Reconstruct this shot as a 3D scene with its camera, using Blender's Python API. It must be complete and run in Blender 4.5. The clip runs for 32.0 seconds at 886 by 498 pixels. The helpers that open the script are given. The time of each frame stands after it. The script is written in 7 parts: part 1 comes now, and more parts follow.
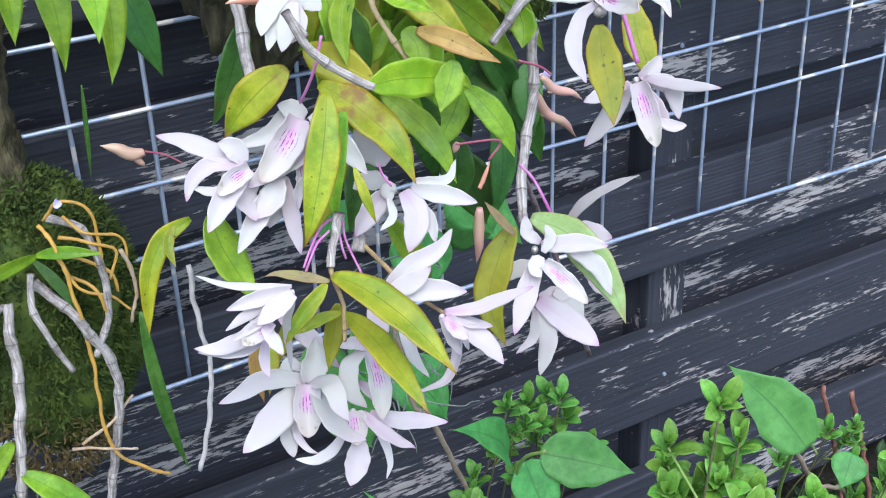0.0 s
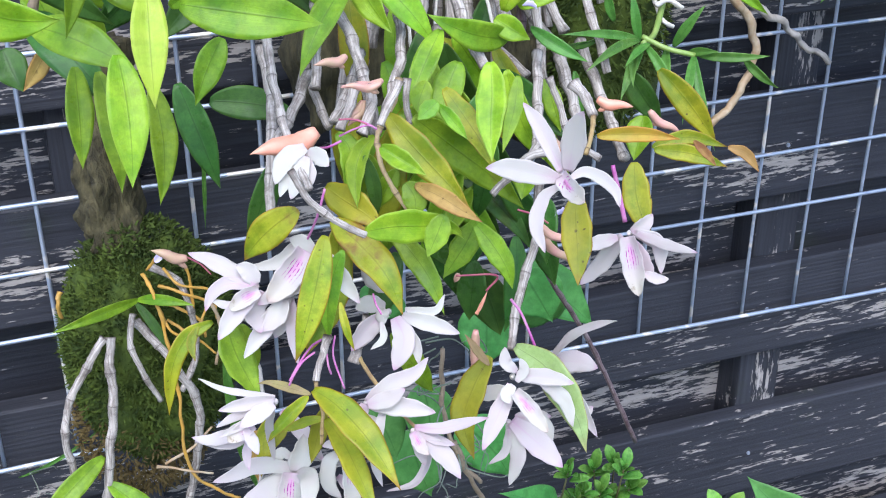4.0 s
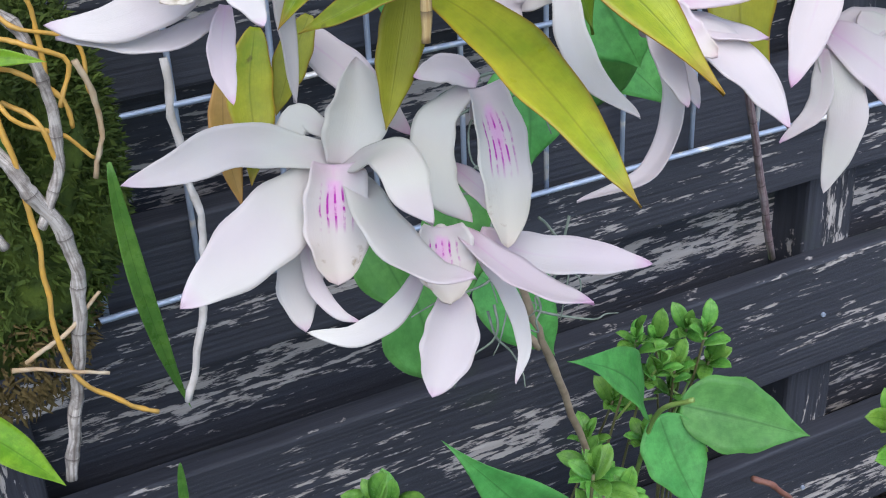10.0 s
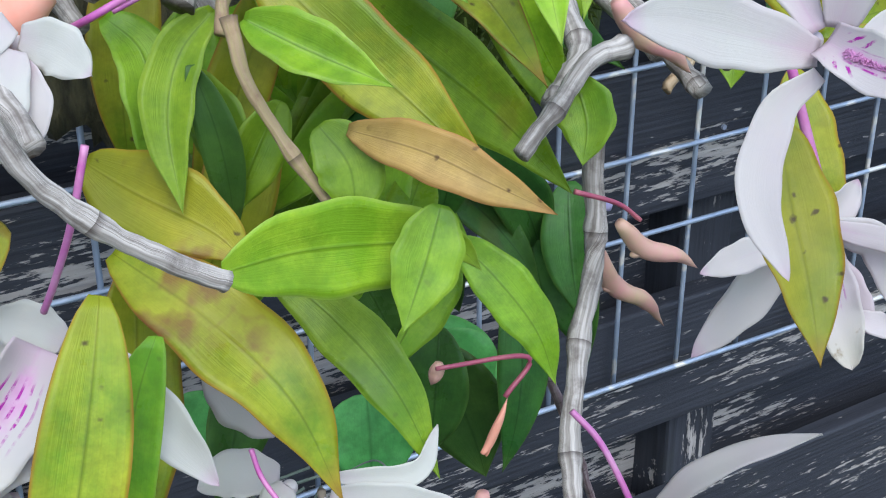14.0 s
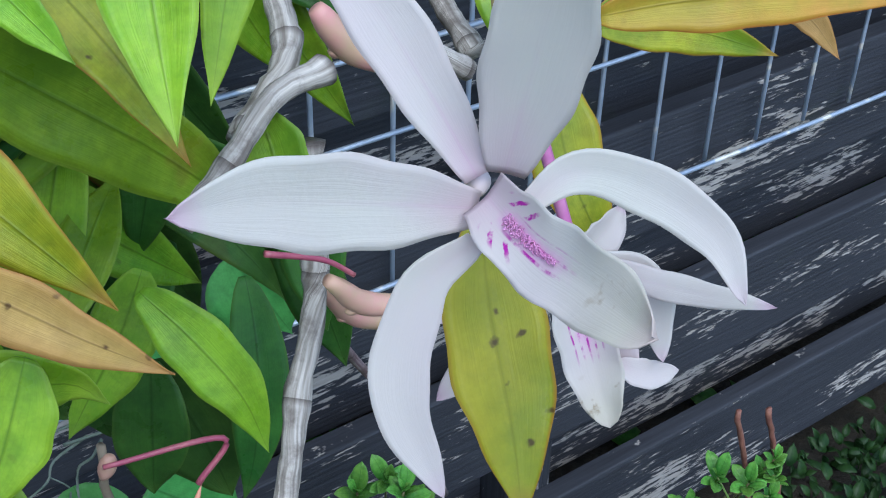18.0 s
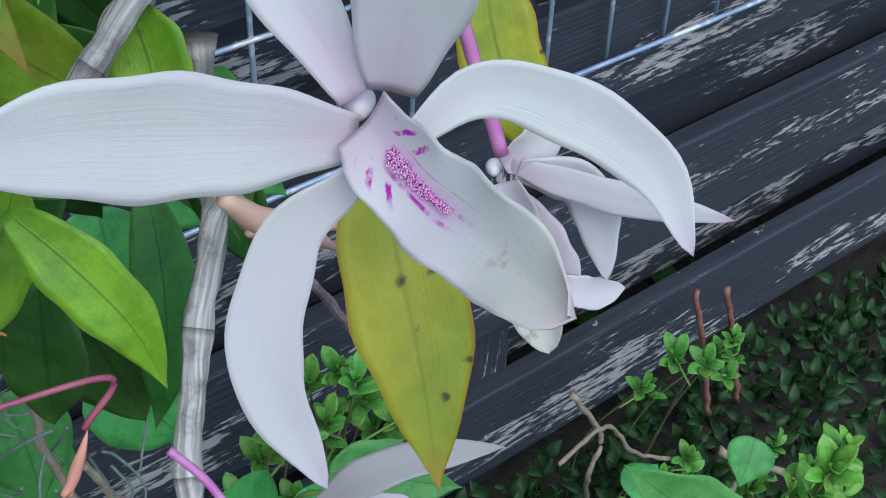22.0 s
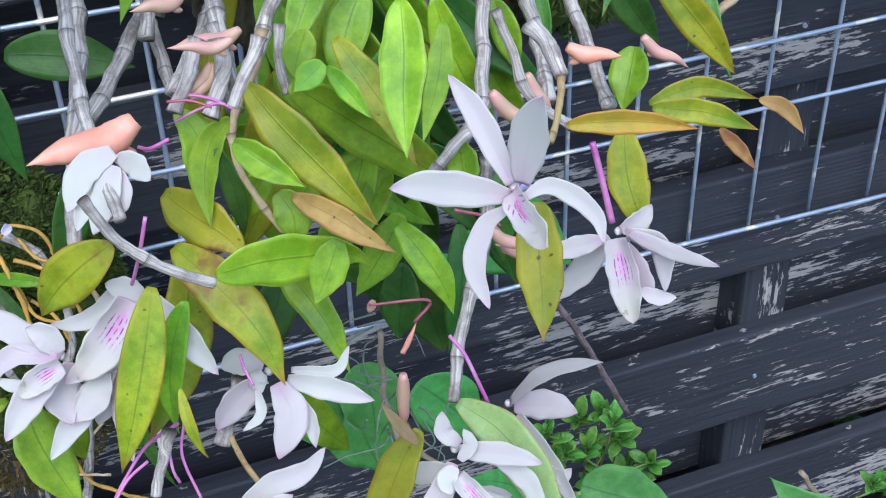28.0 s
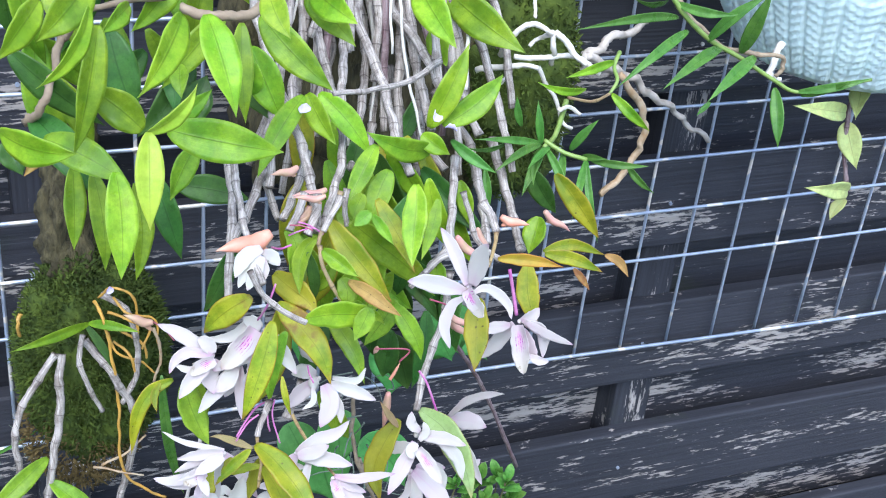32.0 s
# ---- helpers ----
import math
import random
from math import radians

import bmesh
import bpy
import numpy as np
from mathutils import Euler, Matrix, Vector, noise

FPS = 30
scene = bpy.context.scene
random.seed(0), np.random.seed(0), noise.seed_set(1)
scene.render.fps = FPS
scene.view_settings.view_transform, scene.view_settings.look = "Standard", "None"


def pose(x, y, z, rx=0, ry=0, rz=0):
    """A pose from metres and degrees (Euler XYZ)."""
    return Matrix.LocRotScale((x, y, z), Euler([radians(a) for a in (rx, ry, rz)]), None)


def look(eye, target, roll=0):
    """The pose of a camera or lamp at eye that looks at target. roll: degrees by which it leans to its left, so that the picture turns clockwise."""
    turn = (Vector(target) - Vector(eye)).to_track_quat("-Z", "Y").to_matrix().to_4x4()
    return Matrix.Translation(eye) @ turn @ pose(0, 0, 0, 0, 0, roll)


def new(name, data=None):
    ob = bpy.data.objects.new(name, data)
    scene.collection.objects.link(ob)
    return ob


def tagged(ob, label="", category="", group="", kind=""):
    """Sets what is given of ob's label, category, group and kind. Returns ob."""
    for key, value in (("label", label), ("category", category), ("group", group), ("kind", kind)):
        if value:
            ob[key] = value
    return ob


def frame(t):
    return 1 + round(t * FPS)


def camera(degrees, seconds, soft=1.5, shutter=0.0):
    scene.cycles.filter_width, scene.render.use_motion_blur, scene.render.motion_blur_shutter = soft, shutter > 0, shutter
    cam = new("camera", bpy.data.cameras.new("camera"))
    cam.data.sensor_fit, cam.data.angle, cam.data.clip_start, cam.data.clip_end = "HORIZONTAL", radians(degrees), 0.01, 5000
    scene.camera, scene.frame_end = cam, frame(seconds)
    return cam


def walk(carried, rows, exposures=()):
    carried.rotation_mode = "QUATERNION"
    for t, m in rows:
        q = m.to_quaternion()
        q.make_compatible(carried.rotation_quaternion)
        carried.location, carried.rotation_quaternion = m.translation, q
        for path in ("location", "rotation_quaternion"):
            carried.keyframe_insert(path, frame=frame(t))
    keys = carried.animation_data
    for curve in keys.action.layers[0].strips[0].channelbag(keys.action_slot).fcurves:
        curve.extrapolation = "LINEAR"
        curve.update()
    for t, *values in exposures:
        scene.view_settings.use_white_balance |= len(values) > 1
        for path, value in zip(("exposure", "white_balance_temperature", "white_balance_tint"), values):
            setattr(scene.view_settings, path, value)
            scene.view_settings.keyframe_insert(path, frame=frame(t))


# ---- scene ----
cam = camera(38.44, 32.0, soft=1.1)
# seconds, eye (x, y, z), yaw, pitch, roll
ROWS = [
    (0.0, -0.2028, -0.7218, 0.9329, -29.29, -28.11, -2.32),
    (0.5, -0.1983, -0.7130, 0.9309, -28.48, -28.48, -2.43),
    (1.0, -0.1852, -0.7196, 0.9409, -26.14, -28.48, -2.84),
    (1.5, -0.1728, -0.7375, 0.9606, -22.88, -28.39, -3.10),
    (2.0, -0.1587, -0.7638, 0.9763, -20.89, -28.09, -2.83),
    (2.5, -0.1442, -0.7828, 0.9860, -20.61, -27.76, -1.84),
    (4.5, -0.1468, -0.7898, 1.0088, -18.84, -27.97, 0.01),
    (5.0, -0.1449, -0.7921, 1.0055, -17.75, -29.25, -0.18),
    (5.5, -0.1401, -0.7854, 0.9949, -17.87, -34.50, -0.43),
    (6.0, -0.1235, -0.7460, 0.9562, -18.47, -33.20, -0.65),
    (6.5, -0.1157, -0.6922, 0.9030, -18.39, -28.45, -1.13),
    (7.0, -0.1298, -0.6309, 0.8620, -21.07, -25.31, -0.56),
    (7.5, -0.1305, -0.5900, 0.8436, -21.96, -25.27, -0.53),
    (8.0, -0.1352, -0.5764, 0.8178, -22.58, -25.63, -0.87),
    (8.5, -0.1334, -0.5721, 0.8005, -23.33, -26.20, -1.63),
    (9.0, -0.1336, -0.5588, 0.7891, -24.12, -26.00, -1.81),
    (9.5, -0.1318, -0.5530, 0.7803, -24.96, -26.75, -2.28),
    (10.0, -0.1302, -0.5469, 0.7718, -25.77, -29.02, -2.93),
    (10.5, -0.1276, -0.5363, 0.7731, -26.75, -29.40, -2.91),
    (11.0, -0.1258, -0.5260, 0.7760, -28.54, -29.45, -2.76),
    (11.5, -0.1194, -0.5233, 0.7779, -28.63, -28.43, -3.61),
    (12.0, -0.1101, -0.5212, 0.7933, -29.24, -28.82, -3.42),
    (12.5, -0.1078, -0.5182, 0.8084, -31.81, -28.47, -2.14),
    (13.0, -0.0967, -0.5180, 0.8226, -31.74, -27.51, -2.20),
    (13.5, -0.0855, -0.5110, 0.8444, -31.36, -26.84, -1.43),
    (14.0, -0.0827, -0.5095, 0.8576, -31.36, -25.43, -0.53),
    (14.5, -0.0741, -0.5007, 0.8701, -31.37, -25.39, 0.85),
    (15.0, -0.0627, -0.4969, 0.8760, -31.56, -26.00, 1.50),
    (15.5, -0.0573, -0.4964, 0.8766, -32.34, -28.05, 1.85),
    (17.5, -0.0312, -0.4882, 0.8784, -36.21, -32.50, 0.79),
    (18.0, -0.0272, -0.4817, 0.8737, -36.90, -34.35, 1.38),
    (18.5, -0.0201, -0.4768, 0.8723, -37.49, -35.63, 1.72),
    (19.0, -0.0172, -0.4724, 0.8695, -38.04, -36.61, 1.95),
    (19.5, -0.0136, -0.4691, 0.8665, -38.40, -37.31, 1.85),
    (20.0, -0.0106, -0.4670, 0.8647, -38.77, -38.05, 1.84),
    (20.5, -0.0096, -0.4655, 0.8627, -38.96, -38.77, 1.81),
    (21.0, -0.0100, -0.4657, 0.8637, -39.07, -39.13, 1.90),
    (21.5, -0.0095, -0.4674, 0.8640, -39.27, -39.56, 1.92),
    (22.0, -0.0091, -0.4681, 0.8644, -39.24, -39.92, 1.93),
    (22.5, -0.0075, -0.4691, 0.8656, -39.25, -39.83, 1.74),
    (23.0, -0.0074, -0.4707, 0.8667, -38.98, -39.43, 1.49),
    (23.5, -0.0093, -0.4695, 0.8671, -39.07, -39.03, 1.58),
    (24.0, -0.0073, -0.4690, 0.8646, -38.87, -38.97, 1.66),
    (24.5, -0.0090, -0.4700, 0.8662, -38.76, -38.97, 1.53),
    (25.0, -0.0087, -0.4713, 0.8669, -38.49, -39.02, 1.34),
    (25.5, -0.0088, -0.4730, 0.8675, -38.26, -39.00, 1.19),
    (26.0, -0.0126, -0.4805, 0.8720, -36.37, -38.96, 0.31),
    (26.5, -0.0249, -0.5060, 0.8895, -28.54, -37.53, -2.53),
    (28.5, -0.0794, -0.6758, 0.9925, -19.64, -35.08, -2.03),
    (29.0, -0.0935, -0.7133, 1.0061, -20.26, -34.98, -1.59),
    (29.5, -0.1131, -0.7493, 1.0216, -21.96, -34.88, -0.80),
    (30.0, -0.1372, -0.7879, 1.0330, -22.46, -34.84, -0.18),
    (30.5, -0.1498, -0.8065, 1.0486, -23.28, -34.26, 0.99),
    (31.0, -0.1602, -0.8199, 1.0750, -23.60, -32.11, 3.62),
    (31.5, -0.1697, -0.8381, 1.1013, -23.94, -30.08, 5.16),
    (32.0, -0.1824, -0.8513, 1.1122, -24.38, -29.45, 5.87),
]
# seconds, stops, kelvin, tint
EXPOSURES = [(t, e, k, tint) for t, e, k, tint in ((0, 1.17, 5950, 13), (5, 1.15, 6050, 15), (6, 1.12, 5850, 13), (7, 1.10, 6000, 14), (9, 0.90, 6250, 14), (10, 0.98, 6250, 14), (12, 0.80, 6150, 12), (14, 0.82, 6050, 8), (15, 0.80, 5950, 6), (18, 0.65, 5650, 5), (21, 0.57, 5650, 5), (26, 0.57, 5600, 5), (28.5, 0.95, 5750, 12), (30, 0.98, 5700, 13), (32, 1.24, 5900, 12))]
walk(cam, [(t, pose(x, y, z, 90 + pitch, 0, yaw) @ pose(0, 0, 0, 0, 0, roll)) for t, x, y, z, yaw, pitch, roll in ROWS], EXPOSURES)

# ---- world and sun: bright open shade under a hazy sky ----
world = bpy.data.worlds.new("world")
scene.world = world
world.use_nodes = True
wn = world.node_tree.nodes
sky = wn.new("ShaderNodeTexSky")
sky.sky_type, sky.sun_disc = "NISHITA", False
sky.sun_elevation, sky.sun_rotation = radians(58), radians(200)
sky.dust_density, sky.air_density = 1.0, 1.0
world.node_tree.links.new(sky.outputs[0], wn["Background"].inputs[0])
wn["Background"].inputs[1].default_value = 0.15
sun = new("sun", bpy.data.lights.new("sun", "SUN"))
sun.data.energy, sun.data.angle, sun.data.color = 2.2, radians(60), (1.0, 0.98, 0.94)
sun.matrix_world = look((-0.6, -1.6, 3.0), (0, 0, 0.5))


# ---- materials ----
def material(name, rough=0.5, spec=0.5):
    m = bpy.data.materials.new(name)
    m.use_nodes = True
    t = m.node_tree
    b = t.nodes["Principled BSDF"]
    b.inputs["Roughness"].default_value = rough
    b.inputs["Specular IOR Level"].default_value = spec
    return m, t, b


def node(t, kind, **given):
    n = t.nodes.new(kind)
    for key, value in given.items():
        n.inputs[key].default_value = value
    return n


def coords(t, which="Object", scale=(1, 1, 1)):
    c = t.nodes.new("ShaderNodeTexCoord")
    s = t.nodes.new("ShaderNodeMapping")
    s.inputs["Scale"].default_value = scale
    t.links.new(c.outputs[which], s.inputs[0])
    return s.outputs[0]


def noisy(t, vector, scale, detail=4.0, rough=0.6):
    n = node(t, "ShaderNodeTexNoise", Scale=scale, Detail=detail, Roughness=rough)
    t.links.new(vector, n.inputs["Vector"])
    return n.outputs["Fac"]


def ramp(t, fac, *stops):
    r = t.nodes.new("ShaderNodeValToRGB")
    e = r.color_ramp.elements
    for i, (place, colour) in enumerate(stops):
        p = e[i] if i < 2 else e.new(place)
        p.position, p.color = place, (*colour, 1)
    t.links.new(fac, r.inputs[0])
    return r.outputs[0]


def mixed(t, fac, a, b, how="MIX"):
    m = t.nodes.new("ShaderNodeMix")
    m.data_type, m.blend_type = "RGBA", how
    for slot, value in ((0, fac), (6, a), (7, b)):
        if isinstance(value, (int, float)):
            m.inputs[slot].default_value = value
        elif isinstance(value, tuple):
            m.inputs[slot].default_value = (*value, 1)
        else:
            t.links.new(value, m.inputs[slot])
    return m.outputs[2]


def maths(t, how, a, b=0.0):
    m = t.nodes.new("ShaderNodeMath")
    m.operation = how
    for slot, value in ((0, a), (1, b)):
        if isinstance(value, (int, float)):
            m.inputs[slot].default_value = value
        else:
            t.links.new(value, m.inputs[slot])
    return m.outputs[0]


def bumped(t, b, height, strength=0.3, distance=0.001):
    n = node(t, "ShaderNodeBump", Strength=strength, Distance=distance)
    t.links.new(height, n.inputs["Height"])
    t.links.new(n.outputs[0], b.inputs["Normal"])


def uv_parts(t):
    c = t.nodes.new("ShaderNodeTexCoord")
    s = t.nodes.new("ShaderNodeSeparateXYZ")
    t.links.new(c.outputs["UV"], s.inputs[0])
    return s.outputs[0], s.outputs[1], c.outputs["UV"]


def see_through(t, b, colour, amount):
    """Mixes in light that passes through a thin blade."""
    tr = t.nodes.new("ShaderNodeBsdfTranslucent")
    t.links.new(colour, tr.inputs[0])
    mx = t.nodes.new("ShaderNodeMixShader")
    mx.inputs[0].default_value = amount
    t.links.new(b.outputs[0], mx.inputs[1])
    t.links.new(tr.outputs[0], mx.inputs[2])
    t.links.new(mx.outputs[0], t.nodes["Material Output"].inputs[0])


def streaks(t, uv):
    """Fine uneven lines along a blade."""
    s = t.nodes.new("ShaderNodeMapping")
    s.inputs["Scale"].default_value = (2.2, 34.0, 1.0)
    t.links.new(uv, s.inputs[0])
    return noisy(t, s.outputs[0], 1.0, 3.0)


def rand(t):
    return t.nodes.new("ShaderNodeObjectInfo").outputs["Random"]


def leaf_material(name, base, other, edge, spots=0.0, rough=0.3, through_light=0.3):
    m, t, b = material(name, rough, 0.28)
    u, v, uv = uv_parts(t)
    ob = coords(t, "Object")
    patch = noisy(t, ob, 52.0, 6.0, 0.72)
    col = mixed(t, ramp(t, patch, (0.40, (0, 0, 0)), (0.62, (1, 1, 1))), base, other)
    shift = node(t, "ShaderNodeHueSaturation")
    t.links.new(col, shift.inputs["Color"])
    t.links.new(maths(t, "ADD", maths(t, "MULTIPLY", rand(t), 0.42), 1.00), shift.inputs["Value"])
    t.links.new(maths(t, "ADD", maths(t, "MULTIPLY", rand(t), 0.03), 0.485), shift.inputs["Hue"])
    col = shift.outputs[0]
    # lengthwise veins and a darker midrib; v runs across the blade from 0 to 1
    across = maths(t, "ABSOLUTE", maths(t, "SUBTRACT", v, 0.5))
    col = mixed(t, maths(t, "MULTIPLY", streaks(t, uv), 0.12), col, tuple(0.55 * c for c in base))
    rib = ramp(t, across, (0.0, (1, 1, 1)), (0.03, (0, 0, 0)))
    col = mixed(t, maths(t, "MULTIPLY", rib, 0.55), col, tuple(0.40 * c for c in base))
    nerve = ramp(t, maths(t, "COSINE", maths(t, "MULTIPLY", v, 75.4)), (0.78, (0, 0, 0)), (1.0, (1, 1, 1)))
    col = mixed(t, maths(t, "MULTIPLY", nerve, 0.08), col, tuple(0.5 * c for c in base))
    cloud = ramp(t, noisy(t, ob, 150.0, 5.0, 0.75), (0.36, (1, 1, 1)), (0.56, (0, 0, 0)))
    col = mixed(t, maths(t, "MULTIPLY", cloud, 0.42), col, tuple(0.55 * c for c in base))
    rim = ramp(t, across, (0.455, (0, 0, 0)), (0.49, (1, 1, 1)))
    tip = ramp(t, u, (0.86, (0, 0, 0)), (1.0, (1, 1, 1)))
    col = mixed(t, maths(t, "MULTIPLY", maths(t, "MAXIMUM", rim, tip), 0.8 if spots > 0.5 else 0.5), col, edge)
    if spots:
        warp = node(t, "ShaderNodeTexNoise", Scale=420.0, Detail=3.0)
        t.links.new(ob, warp.inputs["Vector"])
        moved = t.nodes.new("ShaderNodeVectorMath")
        moved.operation = "MULTIPLY_ADD"
        t.links.new(warp.outputs["Color"], moved.inputs[0])
        moved.inputs[1].default_value = (0.0022, 0.0022, 0.0022)
        t.links.new(ob, moved.inputs[2])
        sp = node(t, "ShaderNodeTexVoronoi", Scale=230.0)
        t.links.new(moved.outputs[0], sp.inputs["Vector"])
        size = maths(t, "MULTIPLY", noisy(t, ob, 160.0, 2.0), 0.13)
        dots = ramp(t, maths(t, "SUBTRACT", sp.outputs["Distance"], size), (0.0, (1, 1, 1)), (0.07, (0, 0, 0)))
        where = ramp(t, noisy(t, ob, 75.0, 2.0), (0.44, (0, 0, 0)), (0.56, (1, 1, 1)))
        margin = maths(t, "MULTIPLY", ramp(t, across, (0.2, (0, 0, 0)), (0.48, (1, 1, 1))), ramp(t, noisy(t, ob, 30.0, 3.0), (0.35, (0, 0, 0)), (0.65, (1, 1, 1))))
        col = mixed(t, maths(t, "MULTIPLY", margin, 0.6 * spots), col, tuple(1.1 * other[0] if i == 0 else 0.85 * c for i, c in enumerate(other)))
        brown_marks = ramp(t, noisy(t, ob, 95.0, 5.0, 0.7), (0.60, (0, 0, 0)), (0.72, (1, 1, 1)))
        col = mixed(t, maths(t, "MULTIPLY", brown_marks, 0.45 * spots), col, (0.16, 0.09, 0.02))
        gold = ramp(t, noisy(t, ob, 22.0, 2.0), (0.48, (0, 0, 0)), (0.66, (1, 1, 1)))
        col = mixed(t, maths(t, "MULTIPLY", gold, 0.5 * spots), col, tuple(min(1, c) for c in (1.25 * other[0], 1.02 * other[1], other[2])))
        col = mixed(t, maths(t, "MULTIPLY", maths(t, "MULTIPLY", dots, where), spots), col, (0.05, 0.02, 0.01))
        scar = ramp(t, noisy(t, moved.outputs[0], 26.0, 5.0, 0.6), (0.65, (0, 0, 0)), (0.69, (1, 1, 1)))
        col = mixed(t, maths(t, "MULTIPLY", scar, 0.8 * spots), col, (0.20, 0.06, 0.03))
    t.links.new(col, b.inputs["Base Color"])
    t.links.new(ramp(t, noisy(t, ob, 130.0), (0.3, (rough - 0.08,) * 3), (0.7, (rough + 0.18,) * 3)), b.inputs["Roughness"])
    b.inputs["Coat Weight"].default_value = 0.08
    b.inputs["Coat Roughness"].default_value = 0.22
    bumped(t, b, maths(t, "SUBTRACT", maths(t, "ADD", streaks(t, uv), noisy(t, ob, 110.0)), maths(t, "ADD", maths(t, "MULTIPLY", rib, 1.5), maths(t, "MULTIPLY", nerve, 0.10))), 0.22, 0.0006)
    see_through(t, b, mixed(t, 0.5, col, other), through_light)
    return m


LEAF = {
    "green": leaf_material("leaf_green", (0.11, 0.25, 0.012), (0.26, 0.43, 0.024), (0.28, 0.44, 0.06), 0.3),
    "bright": leaf_material("leaf_bright_green", (0.165, 0.335, 0.013), (0.33, 0.51, 0.028), (0.38, 0.53, 0.10), 0.15),
    "yellow": leaf_material("leaf_young_yellow_green", (0.28, 0.44, 0.03), (0.38, 0.50, 0.05), (0.45, 0.5, 0.1)),
    "green_dark": leaf_material("leaf_deep_green", (0.035, 0.11, 0.02), (0.07, 0.18, 0.03), (0.12, 0.22, 0.04), 0.2),
    "olive": leaf_material("leaf_olive", (0.14, 0.23, 0.010), (0.36, 0.38, 0.022), (0.34, 0.11, 0.03), 0.9, 0.33),
    "olive_dark": leaf_material("leaf_dark_olive", (0.16, 0.19, 0.012), (0.24, 0.26, 0.02), (0.25, 0.12, 0.02), 0.9, 0.4),
    "orange": leaf_material("leaf_ageing_orange", (0.40, 0.33, 0.03), (0.50, 0.28, 0.04), (0.45, 0.12, 0.04), 0.6, 0.4),
    "brown": leaf_material("leaf_withered_brown", (0.42, 0.27, 0.09), (0.36, 0.24, 0.06), (0.40, 0.18, 0.06), 0.9, 0.55),
    "bract": leaf_material("bract_dull_mauve", (0.26, 0.17, 0.10), (0.22, 0.19, 0.07), (0.24, 0.11, 0.06), 0.5, 0.5),
    "white_green": leaf_material("leaf_pale_underside", (0.30, 0.40, 0.16), (0.24, 0.33, 0.10), (0.35, 0.15, 0.06), 0.3, 0.5),
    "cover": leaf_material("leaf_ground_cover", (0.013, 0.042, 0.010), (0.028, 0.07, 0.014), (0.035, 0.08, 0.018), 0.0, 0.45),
    "small": leaf_material("leaf_shrub", (0.07, 0.22, 0.035), (0.17, 0.38, 0.06), (0.20, 0.42, 0.10), 0.0, 0.2),
    "small_bright": leaf_material("leaf_shrub_young", (0.09, 0.25, 0.03), (0.20, 0.39, 0.055), (0.25, 0.42, 0.10), 0.0, 0.2),
    "broad": leaf_material("leaf_broad_green", (0.07, 0.25, 0.055), (0.11, 0.34, 0.08), (0.14, 0.36, 0.09), 0.0, 0.4),
    "pale": leaf_material("leaf_pale_yellow", (0.58, 0.62, 0.24), (0.50, 0.60, 0.24), (0.5, 0.5, 0.15), 0.0, 0.4),
    "strap": leaf_material("leaf_narrow_green", (0.07, 0.20, 0.035), (0.12, 0.28, 0.05), (0.16, 0.32, 0.06), 0.0, 0.25),
}


